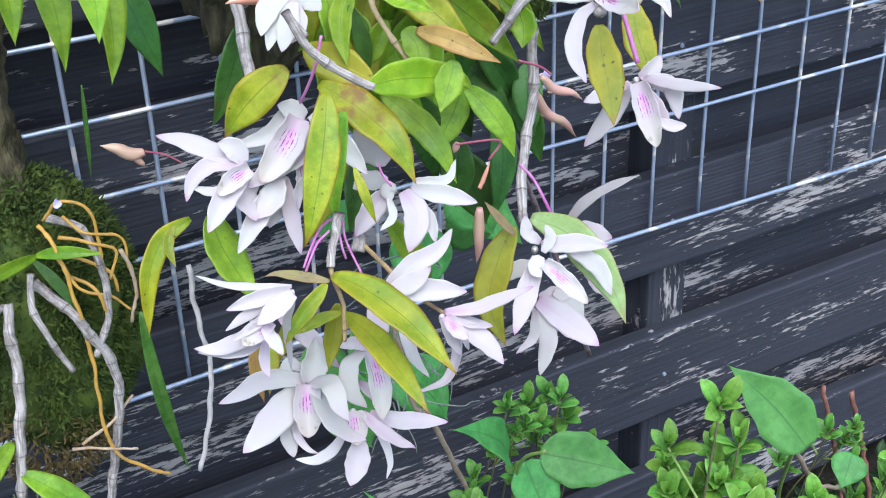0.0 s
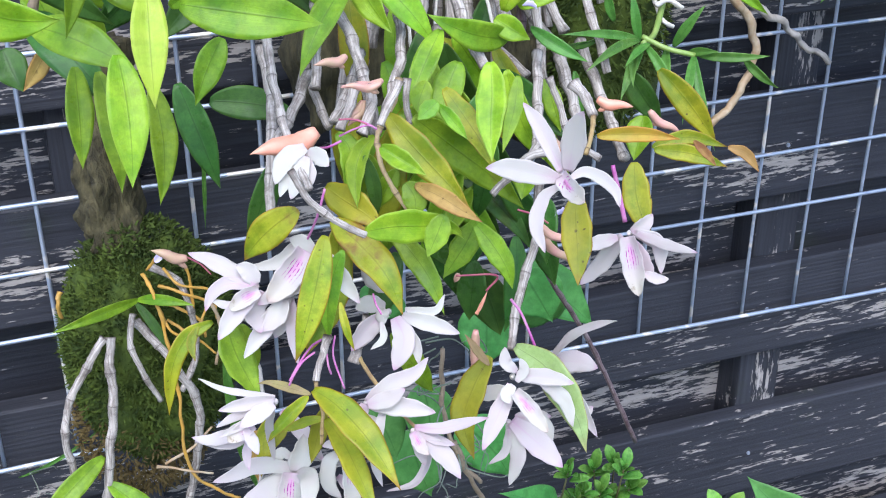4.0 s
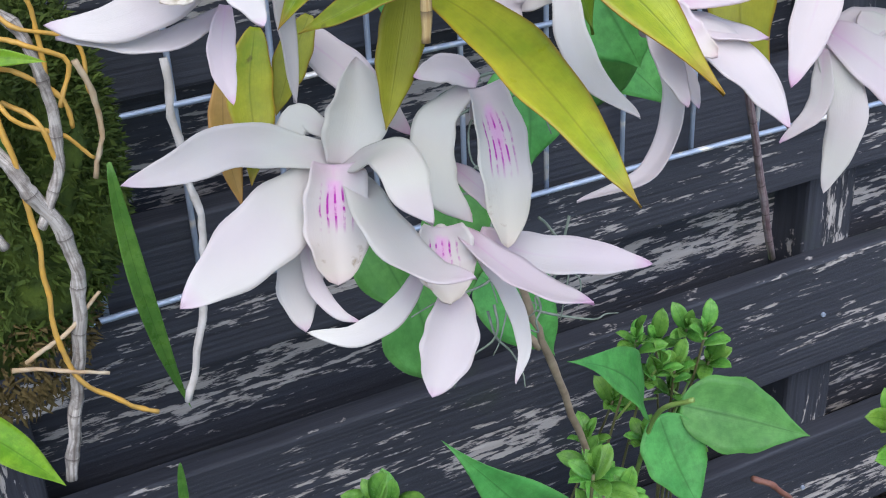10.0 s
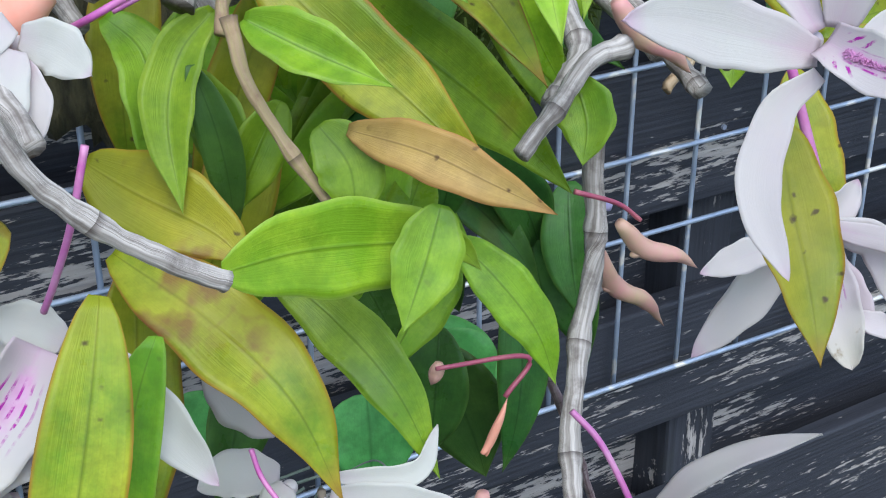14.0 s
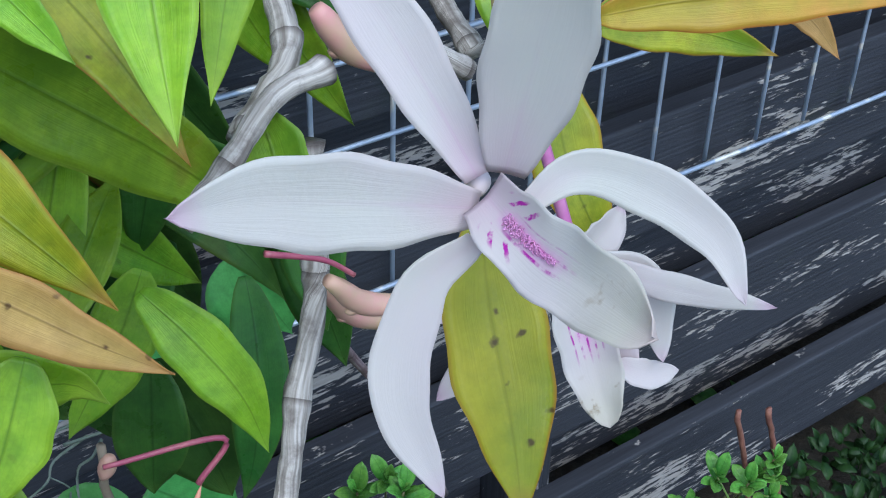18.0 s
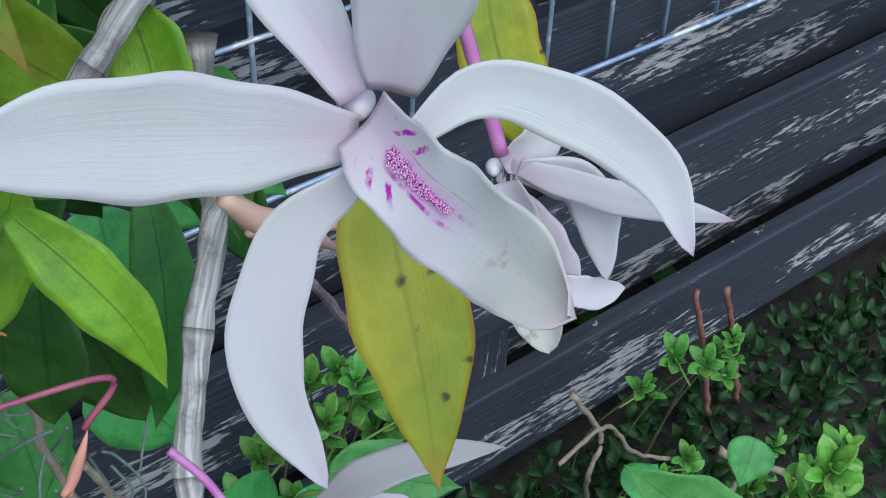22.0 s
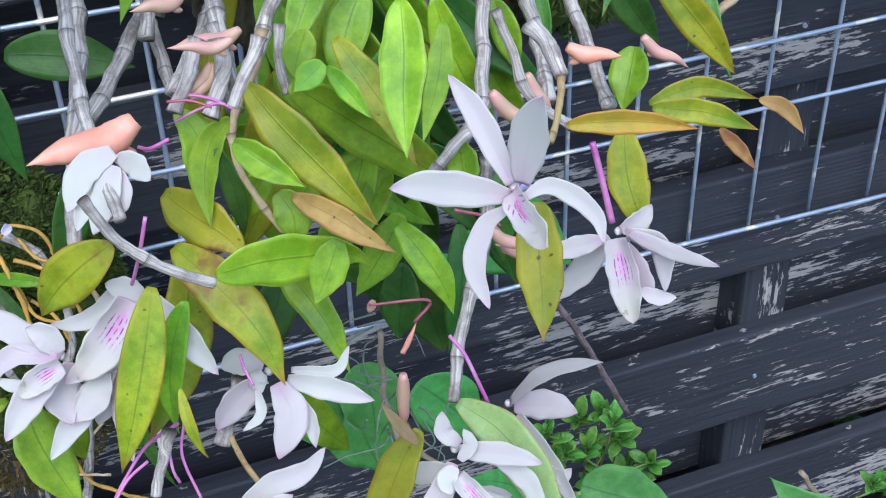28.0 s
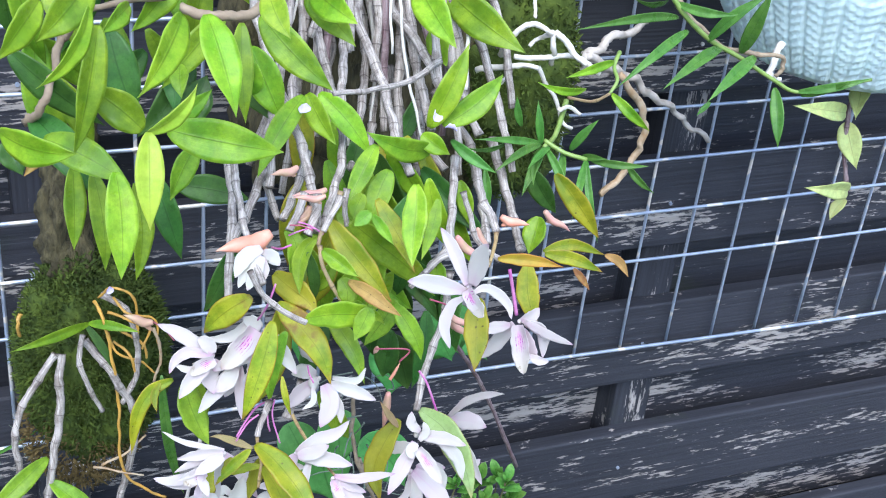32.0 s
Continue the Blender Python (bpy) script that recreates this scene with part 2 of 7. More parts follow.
def petal_material(name, striped):
    m, t, b = material(name, 0.5, 0.3)
    u, v, uv = uv_parts(t)
    ob = coords(t, "Object")
    across = maths(t, "ABSOLUTE", maths(t, "SUBTRACT", v, 0.5))
    white = mixed(t, ramp(t, noisy(t, ob, 70.0, 2.0), (0.4, (0, 0, 0)), (0.65, (1, 1, 1))), (0.66, 0.658, 0.60), (0.66, 0.64, 0.595))
    blush = ramp(t, noisy(t, ob, 30.0, 2.0), (0.45, (0, 0, 0)), (0.65, (1, 1, 1)))
    white = mixed(t, maths(t, "MULTIPLY", blush, 0.32), white, (0.66, 0.50, 0.60))
    rosy = ramp(t, rand(t), (0.55, (0, 0, 0)), (1.0, (1, 1, 1)))
    white = mixed(t, maths(t, "MULTIPLY", rosy, 0.32), white, (0.68, 0.50, 0.62))
    root = ramp(t, maths(t, "ADD", u, maths(t, "MULTIPLY", across, 0.3)), (0.0, (1, 1, 1)), (0.32, (0, 0, 0)))
    col = mixed(t, maths(t, "MULTIPLY", root, maths(t, "ADD", maths(t, "MULTIPLY", rosy, 0.4), 0.22)), white, (0.60, 0.30, 0.50))
    rib = maths(t, "MULTIPLY", ramp(t, across, (0.0, (1, 1, 1)), (0.05, (0, 0, 0))), ramp(t, u, (0.2, (1, 1, 1)), (0.75, (0, 0, 0))))
    col = mixed(t, maths(t, "MULTIPLY", rib, maths(t, "MULTIPLY", rosy, 0.28)), col, (0.62, 0.30, 0.54))
    tip = ramp(t, u, (0.88, (0, 0, 0)), (1.0, (1, 1, 1)))
    col = mixed(t, maths(t, "MULTIPLY", tip, maths(t, "MULTIPLY", rand(t), 0.7)), col, (0.60, 0.28, 0.52))
    if striped:
        grit = noisy(t, ob, 900.0, 3.0)
        ragged = maths(t, "MULTIPLY", maths(t, "SUBTRACT", noisy(t, ob, 500.0), 0.5), 0.16)
        off = maths(t, "ADD", across, ragged)
        # soft pink cushion down the throat
        pad = maths(t, "MULTIPLY", ramp(t, off, (0.07, (1, 1, 1)), (0.17, (0, 0, 0))), ramp(t, maths(t, "ADD", u, ragged), (0.10, (0, 0, 0)), (0.17, (1, 1, 1)), (0.36, (1, 1, 1)), (0.56, (0, 0, 0))))
        col = mixed(t, maths(t, "MULTIPLY", pad, 0.7), col, mixed(t, grit, (0.70, 0.22, 0.58), (0.80, 0.55, 0.76)))
        # magenta veins: two broken lines along the cushion, short ones slanting out on the flanks
        broken = ramp(t, noisy(t, ob, 620.0), (0.40, (0, 0, 0)), (0.54, (1, 1, 1)))
        bend = maths(t, "ADD", maths(t, "MULTIPLY", maths(t, "SUBTRACT", v, 0.5), 52.0 if striped == 1 else 40.0), maths(t, "MULTIPLY", noisy(t, ob, 300.0), 1.6))
        lines = ramp(t, maths(t, "COSINE", bend), (0.45, (0, 0, 0)), (0.8, (1, 1, 1)))
        reach = maths(t, "MULTIPLY", ramp(t, u, (0.16, (0, 0, 0)), (0.24, (1, 1, 1)), (0.44, (1, 1, 1)), (0.58, (0, 0, 0))), ramp(t, across, (0.22 if striped == 1 else 0.14, (1, 1, 1)), (0.30 if striped == 1 else 0.18, (0, 0, 0))))
        veins = maths(t, "MULTIPLY", maths(t, "MULTIPLY", lines, reach), broken)
        if striped == 2:
            slant = maths(t, "ADD", maths(t, "MULTIPLY", u, 62.0), maths(t, "ADD", maths(t, "MULTIPLY", across, -22.0), maths(t, "MULTIPLY", noisy(t, ob, 380.0), 5.0)))
            flank = maths(t, "MULTIPLY", ramp(t, u, (0.08, (0, 0, 0)), (0.11, (1, 1, 1)), (0.26, (1, 1, 1)), (0.31, (0, 0, 0))), ramp(t, across, (0.18, (0, 0, 0)), (0.22, (1, 1, 1)), (0.34, (1, 1, 1)), (0.40, (0, 0, 0))))
            veins = maths(t, "MAXIMUM", veins, maths(t, "MULTIPLY", maths(t, "MULTIPLY", ramp(t, maths(t, "COSINE", slant), (0.45, (0, 0, 0)), (0.75, (1, 1, 1))), flank), ramp(t, noisy(t, ob, 480.0), (0.36, (0, 0, 0)), (0.46, (1, 1, 1)))))
        col = mixed(t, veins, col, (0.46, 0.02, 0.38))
        cream = ramp(t, u, (0.5, (0, 0, 0)), (0.95, (1, 1, 1)))
        col = mixed(t, maths(t, "MULTIPLY", cream, 0.5), col, (0.66, 0.63, 0.46))
        # brown marks stand in for a small insect and smudge on the lip
        brown_marks = maths(t, "MULTIPLY", ramp(t, noisy(t, ob, 260.0), (0.60, (0, 0, 0)), (0.68, (1, 1, 1))), ramp(t, u, (0.62, (0, 0, 0)), (0.74, (1, 1, 1)), (0.86, (1, 1, 1)), (0.95, (0, 0, 0))))
        col = mixed(t, maths(t, "MULTIPLY", brown_marks, 0.7), col, (0.30, 0.21, 0.10))
    t.links.new(col, b.inputs["Base Color"])
    bumped(t, b, maths(t, "ADD", streaks(t, uv), noisy(t, ob, 400.0)), 0.18, 0.0004)
    see_through(t, b, col, 0.43)
    return m


PETAL, LIP, LIP_WIDE = petal_material("petal_white", 0), petal_material("lip_striped", 1), petal_material("lip_veined", 2)


def plain(name, a, c, scale, rough=0.5, bump=0.3, deep=0.0005, stretch=(1, 1, 1)):
    m, t, b = material(name, rough)
    ob = coords(t, "Object", stretch)
    n = noisy(t, ob, scale)
    big = noisy(t, ob, scale / 6)
    col = mixed(t, ramp(t, n, (0.35, (0, 0, 0)), (0.65, (1, 1, 1))), a, c)
    col = mixed(t, ramp(t, big, (0.4, (0, 0, 0)), (0.7, (0.4, 0.4, 0.4))), col, tuple(0.6 * x for x in a))
    t.links.new(col, b.inputs["Base Color"])
    bumped(t, b, n, bump, deep)
    return m


def cane_material(name, a, c, dark):
    m, t, b = material(name, 0.6, 0.3)
    u, v, uv = uv_parts(t)
    ob = coords(t, "Object")
    stripes = node(t, "ShaderNodeTexNoise", Scale=1.0, Detail=3.0)
    s = t.nodes.new("ShaderNodeMapping")
    s.inputs["Scale"].default_value = (60.0, 14.0, 1.0)
    t.links.new(uv, s.inputs[0])
    t.links.new(s.outputs[0], stripes.inputs["Vector"])
    col = mixed(t, ramp(t, stripes.outputs["Fac"], (0.35, (0, 0, 0)), (0.68, (1, 1, 1))), a, c)
    blot = ramp(t, noisy(t, ob, 130.0, 6.0, 0.7), (0.48, (0, 0, 0)), (0.62, (1, 1, 1)))
    col = mixed(t, maths(t, "MULTIPLY", blot, 0.6), col, dark)
    # u is metres along the cane: a dark ring at every joint
    ring = ramp(t, maths(t, "FRACT", maths(t, "DIVIDE", u, 0.021)), (0.0, (1, 1, 1)), (0.06, (0, 0, 0)))
    col = mixed(t, maths(t, "MULTIPLY", ring, 0.75), col, (0.04, 0.025, 0.02))
    t.links.new(col, b.inputs["Base Color"])
    bumped(t, b, stripes.outputs["Fac"], 0.5, 0.0004)
    return m


CANE = {
    "cane": cane_material("cane_papery_grey", (0.20, 0.175, 0.15), (0.60, 0.555, 0.505), (0.085, 0.065, 0.055)),
    "cane_thin": cane_material("cane_brown", (0.30, 0.20, 0.08), (0.42, 0.33, 0.16), (0.12, 0.06, 0.04)),
    "stem": cane_material("stem_tan", (0.36, 0.30, 0.13), (0.42, 0.28, 0.20), (0.22, 0.12, 0.08)),
    "stem_dark": cane_material("stem_mauve", (0.16, 0.09, 0.10), (0.34, 0.28, 0.28), (0.08, 0.05, 0.05)),
    "pedicel": plain("pedicel_magenta", (0.42, 0.08, 0.31), (0.50, 0.22, 0.38), 200.0, 0.35, 0.1),
    "pedicel_dark": plain("pedicel_crimson", (0.30, 0.05, 0.11), (0.40, 0.12, 0.14), 200.0, 0.4, 0.1),
    "root": plain("root_orange", (0.60, 0.33, 0.05), (0.46, 0.28, 0.07), 160.0, 0.55, 0.3),
    "root_white": plain("root_white", (0.62, 0.60, 0.52), (0.74, 0.72, 0.66), 160.0, 0.7, 0.3),
    "twig": plain("twig_grey_brown", (0.24, 0.18, 0.12), (0.34, 0.27, 0.18), 160.0, 0.7, 0.4),
    "twig_pale": plain("twig_bleached", (0.42, 0.38, 0.33), (0.58, 0.54, 0.50), 130.0, 0.75, 0.6),
    "twig_tan": plain("twig_tan", (0.38, 0.25, 0.13), (0.50, 0.42, 0.30), 120.0, 0.75, 0.6),
    "green": plain("stalk_green", (0.18, 0.30, 0.06), (0.26, 0.36, 0.10), 150.0, 0.4, 0.1),
    "stalk": plain("stalk_brown_green", (0.09, 0.10, 0.035), (0.16, 0.15, 0.06), 150.0, 0.6, 0.3),
    "twig_red": plain("twig_red_brown", (0.20, 0.08, 0.06), (0.28, 0.13, 0.09), 160.0, 0.6, 0.3),
}
COLUMN = plain("column_cream", (0.64, 0.54, 0.56), (0.66, 0.62, 0.56), 150.0, 0.5, 0.1)
BUD = {
    "pink": plain("bud_salmon", (0.62, 0.30, 0.28), (0.50, 0.36, 0.22), 120.0, 0.45, 0.15),
    "orange": plain("bud_orange", (0.78, 0.30, 0.20), (0.74, 0.38, 0.27), 120.0, 0.45, 0.15),
}


def wood_material():
    m, t, b = material("charred_wood", 0.62, 0.28)
    ob = coords(t, "Object", (1, 1, 1))
    r = rand(t)
    shift = t.nodes.new("ShaderNodeCombineXYZ")
    t.links.new(maths(t, "MULTIPLY", r, 9.0), shift.inputs[0])
    add = t.nodes.new("ShaderNodeVectorMath")
    t.links.new(ob, add.inputs[0])
    t.links.new(shift.outputs[0], add.inputs[1])
    def stretched(x, y, z):
        s = t.nodes.new("ShaderNodeMapping")
        s.inputs["Scale"].default_value = (x, y, z)
        t.links.new(add.outputs[0], s.inputs[0])
        return s.outputs[0]
    grain = noisy(t, stretched(9, 200, 320), 1.0, 5.0)
    col = mixed(t, grain, (0.009, 0.010, 0.013), (0.066, 0.070, 0.086))
    chips = noisy(t, stretched(42, 60, 280), 1.0, 4.0, 0.7)
    zone = noisy(t, stretched(5, 8, 14), 1.0, 2.0)
    u, v, uv = uv_parts(t)
    band = ramp(t, maths(t, "ADD", v, maths(t, "MULTIPLY", noisy(t, stretched(3, 3, 3), 1.0, 2.0), 0.5)), (0.25, (0, 0, 0)), (0.5, (1, 1, 1)), (0.7, (1, 1, 1)), (0.95, (0, 0, 0)))
    chips = maths(t, "ADD", chips, maths(t, "MULTIPLY", maths(t, "SUBTRACT", band, 0.45), 0.11))
    flake = ramp(t, maths(t, "ADD", chips, maths(t, "MULTIPLY", maths(t, "SUBTRACT", zone, 0.5), 0.75)), (0.605, (0, 0, 0)), (0.65, (1, 1, 1)))
    bare = mixed(t, grain, (0.22, 0.205, 0.19), (0.54, 0.50, 0.465))
    col = mixed(t, flake, col, bare)
    algae = ramp(t, noisy(t, stretched(12, 12, 12), 1.0), (0.62, (0, 0, 0)), (0.8, (0.35, 0.35, 0.35)))
    col = mixed(t, algae, col, (0.05, 0.07, 0.03))
    t.links.new(col, b.inputs["Base Color"])
    t.links.new(ramp(t, flake, (0.0, (0.55,) * 3), (1.0, (0.85,) * 3)), b.inputs["Roughness"])
    ribs = maths(t, "SINE", maths(t, "MULTIPLY", sep_z(t, ob), 1700.0))
    h = maths(t, "ADD", maths(t, "MULTIPLY", ribs, 0.08), maths(t, "SUBTRACT", maths(t, "MULTIPLY", grain, 1.2), flake))
    bumped(t, b, h, 0.5, 0.0012)
    return m


def sep_z(t, vector):
    s = t.nodes.new("ShaderNodeSeparateXYZ")
    t.links.new(vector, s.inputs[0])
    return s.outputs[2]


WOOD = wood_material()
STEEL, st, sb = material("galvanised_wire", 0.45)
sb.inputs["Metallic"].default_value = 0.55
st.links.new(ramp(st, noisy(st, coords(st, "Object"), 34.0, 2.0), (0.35, (0.34, 0.41, 0.53)), (0.57, (0.48, 0.55, 0.66)), (0.61, (0.90, 0.86, 0.80))), sb.inputs["Base Color"])
bumped(st, sb, noisy(st, coords(st, "Object"), 900.0), 0.3, 0.0003)
MOSS = plain("moss", (0.026, 0.050, 0.003), (0.076, 0.115, 0.008), 90.0, 0.9, 0.8, 0.003)
MOSS_BROWN = plain("moss_dry", (0.10, 0.07, 0.02), (0.14, 0.10, 0.03), 90.0, 0.9, 0.8, 0.003)
BARK = plain("bark", (0.030, 0.026, 0.011), (0.115, 0.10, 0.046), 210.0, 0.9, 1.0, 0.004, (1, 1, 0.3))
# soil colour is darkened to carry the shade at the fence foot
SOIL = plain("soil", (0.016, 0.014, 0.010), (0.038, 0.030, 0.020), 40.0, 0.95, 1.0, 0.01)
POT = plain("pot_pale_blue", (0.66, 0.84, 0.84), (0.70, 0.87, 0.86), 50.0, 0.45, 0.1)
AIR = plain("air_plant_grey", (0.12, 0.155, 0.115), (0.21, 0.24, 0.19), 200.0, 0.8, 0.2)
FUZZ = plain("hair_pink", (0.60, 0.22, 0.48), (0.68, 0.38, 0.60), 300.0, 0.7, 0.1)
LILAC = plain("petal_lilac", (0.50, 0.45, 0.80), (0.75, 0.70, 0.88), 90.0, 0.6, 0.1)


# ---- builders ----
def mesh_from(name, verts, faces, material_given, uvs=None, smooth=True):
    me = bpy.data.meshes.new(name)
    me.from_pydata(verts, [], faces)
    if uvs is not None:
        layer = me.uv_layers.new(name="UVMap")
        idx = np.empty(len(me.loops), dtype=np.int32)
        me.loops.foreach_get("vertex_index", idx)
        layer.data.foreach_set("uv", np.asarray(uvs, dtype=np.float32)[idx].ravel())
    if smooth:
        me.polygons.foreach_set("use_smooth", [True] * len(me.polygons))
    me.materials.append(material_given)
    me.update()
    return me


def part(name, me, parent, label=""):
    ob = new(name, me)
    ob.parent = parent
    return tagged(ob, label) if label else ob


def thing(name, label, category, group="", kind=""):
    return tagged(new(name), label, category, group, kind)


def leaf_shape(u):
    return max(0.0, math.sin(math.pi * min(1, u * 0.985 + 0.015) ** 0.82)) ** (0.66 + 0.42 * u)


def petal_shape(u):
    return 0.30 * (1 - u) ** 2 + 0.96 * max(0.0, math.sin(math.pi * min(1.0, 0.03 + 0.97 * u) ** 1.05)) ** 0.75


def full_petal_shape(u):
    return (0.20 + 0.80 * max(0.0, math.sin(math.pi * min(1.0, 0.05 + 0.86 * u) ** 1.0)) ** 0.85) * (1 - u ** 6) ** 0.6


def lip_shape(u):
    return (0.35 + 0.65 * math.sin(math.pi * min(1.0, 0.1 + 0.8 * u)) ** 0.7) * (1 - u ** 5) ** 0.5


def throat_shape(u):
    return (0.26 + 0.74 * math.sin(math.pi * min(1.0, 0.18 + 0.62 * u)) ** 0.8) * (1 - u ** 9) ** 0.5


def heart_shape(u):
    return max(0.0, math.sin(math.pi * (0.01 + 0.99 * u) ** 0.68)) ** (0.70 + 0.6 * u)


# direction and spot of the camera, which leaves and petals are turned to face
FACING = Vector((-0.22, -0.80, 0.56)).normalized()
VIEW_SPOT = Vector((-0.08, -0.56, 0.89))


def blade(base, tip, width, bow=0.05, fold=0.2, shape=leaf_shape, face=None, ruffle=0.0, thick=0.0004, side=0.0, nu=16, nv=6, cup=0.0, hook=0.0, seed=0, twist=0.0):
    """A thin closed blade from base to tip: arched by bow, folded along its midrib, waved at its rim."""
    base, tip = Vector(base), Vector(tip)
    axis = tip - base
    length = axis.length
    a = axis.normalized()
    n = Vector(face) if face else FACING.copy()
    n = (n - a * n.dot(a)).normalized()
    s = a.cross(n)
    rng = random.Random(seed)
    ph, lean = rng.uniform(0, 6.28), rng.uniform(-0.03, 0.03)
    top, bottom, uvs = [], [], []
    for i in range(nu + 1):
        u = i / nu
        hump = 4 * u * (1 - u)
        c = base + axis * u + n * (bow * length * hump) + s * ((side + lean) * length * hump) - n * (hook * length * max(0, u - 0.7) ** 2 * 8)
        w = 0.5 * width * shape(u)
        turn = twist * (u - 0.2)
        sd, nn = s * math.cos(turn) + n * math.sin(turn), n * math.cos(turn) - s * math.sin(turn)
        for j in range(nv + 1):
            v = 2 * j / nv - 1
            rise = fold * abs(v) * w + cup * v * v * w + ruffle * width * abs(v) ** 3 * math.sin(u * 17 + ph + (2.2 if v > 0 else 0)) * min(1, u * 4)
            p = c + sd * (v * w) + nn * rise
            top.append(p)
            bottom.append(p - nn * thick * (1 - 0.6 * abs(v)))
            uvs.append((u, (v + 1) / 2))
    return sheet(top, bottom, uvs, nu, nv)


def spline(points, steps=6):
    p = [Vector(q) for q in points]
    p = [p[0] * 2 - p[1]] + p + [p[-1] * 2 - p[-2]]
    out = []
    for i in range(1, len(p) - 2):
        for k in range(steps):
            t = k / steps
            out.append(0.5 * (2 * p[i] + (p[i + 1] - p[i - 1]) * t + (2 * p[i - 1] - 5 * p[i] + 4 * p[i + 1] - p[i + 2]) * t * t + (3 * p[i] - p[i - 1] - 3 * p[i + 1] + p[i + 2]) * t ** 3))
    return out + [p[-2]]


def ribbon(points, width, shape, turn=0.0, fold=0.1, cup=0.1, ruffle=0.02, thick=0.0005, nu=24, nv=8, seed=0):
    """A thin closed blade along a curved midrib, its face towards the camera's spot, turned about the midrib by some
    degrees.
    """
    line = spline(points, 10)
    run = [0.0]
    for p, q in zip(line, line[1:]):
        run.append(run[-1] + (q - p).length)
    rng = random.Random(seed)
    ph = rng.uniform(0, 6.28)
    centre, k = [], 0
    for i in range(nu + 1):
        d = run[-1] * i / nu
        while k < len(run) - 2 and run[k + 1] < d:
            k += 1
        centre.append(line[k].lerp(line[k + 1], (d - run[k]) / max(1e-9, run[k + 1] - run[k])))
    top, bottom, uvs = [], [], []
    for i, c in enumerate(centre):
        u = i / nu
        a = (centre[min(i + 1, nu)] - centre[max(i - 1, 0)]).normalized()
        n = VIEW_SPOT - c
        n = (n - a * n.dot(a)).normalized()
        s = a.cross(n)
        r = radians(turn)
        s, n = s * math.cos(r) + n * math.sin(r), n * math.cos(r) - s * math.sin(r)
        w = 0.5 * width * shape(u)
        for j in range(nv + 1):
            v = 2 * j / nv - 1
            wave = ruffle * width * abs(v) ** 3 * math.sin(u * 17 + ph + (2.2 if v > 0 else 0)) * min(1, u * 4)
            p = c + s * (v * w * (1 + 0.04 * math.sin(u * 23 + ph + v))) + n * (fold * abs(v) * w + cup * v * v * w + wave)
            top.append(p)
            bottom.append(p - n * thick * (1 - 0.6 * abs(v)))
            uvs.append((u, (v + 1) / 2))
    return sheet(top, bottom, uvs, nu, nv)


def sheet(top, bottom, uvs, nu, nv):
    """Closes two grids of points into one thin solid."""
    k, row = len(top), nv + 1
    faces = []
    for i in range(nu):
        for j in range(nv):
            q = (i * row + j, i * row + j + 1, (i + 1) * row + j + 1, (i + 1) * row + j)
            faces.append(q[::-1])
            faces.append(tuple(x + k for x in q))
    ring = [j for j in range(row)] + [i * row + nv for i in range(1, nu + 1)] + [nu * row + j for j in range(nv - 1, -1, -1)] + [i * row for i in range(nu - 1, 0, -1)]
    for x, y in zip(ring, ring[1:] + ring[:1]):
        faces.append((x, y, y + k, x + k))
    return top + bottom, faces, uvs + uvs


def tube(points, r0, r1, sides=8, joints=0.0, steps=6, profile=None, wobble=0.0):
    """A closed round rod through the points. joints: metres between swollen nodes."""
    line = spline(points, steps) if len(points) > 2 else [Vector(points[0]).lerp(Vector(points[1]), k / steps) for k in range(steps + 1)]
    total = sum((b - a).length for a, b in zip(line, line[1:])) or 1e-6
    verts, faces, uvs, far = [], [], [], 0.0
    up = Vector((0.31, 0.2, 0.93))
    for i, p in enumerate(line):
        d = (line[min(i + 1, len(line) - 1)] - line[max(i - 1, 0)]).normalized()
        if i:
            far += (p - line[i - 1]).length
        x = d.cross(up).normalized()
        y = d.cross(x)
        f = far / total
        r = r0 + (r1 - r0) * f
        if profile:
            r = profile(f) * r0
        if joints:
            ph = (far / joints) % 1.0
            r *= 0.92 + 0.26 * max(0.0, 1 - min(ph, 1 - ph) * 7)
        if wobble:
            p = p + x * wobble * math.sin(far * 310 + r0 * 9000) + y * wobble * math.cos(far * 230 + r0 * 7000)
        for k in range(sides):
            a = 2 * math.pi * k / sides
            verts.append(p + x * (r * math.cos(a)) + y * (r * math.sin(a)))
            uvs.append((far, k / sides))
    n = len(line)
    for i in range(n - 1):
        for k in range(sides):
            q, w = i * sides + k, i * sides + (k + 1) % sides
            faces.append((q, w, w + sides, q + sides))
    faces.append(tuple(range(sides))[::-1])
    faces.append(tuple(range((n - 1) * sides, n * sides)))
    return verts, faces, uvs


def joined(pieces):
    verts, faces, uvs = [], [], []
    for v, f, u in pieces:
        k = len(verts)
        verts += v
        uvs += u
        faces += [tuple(x + k for x in q) for q in f]
    return verts, faces, uvs


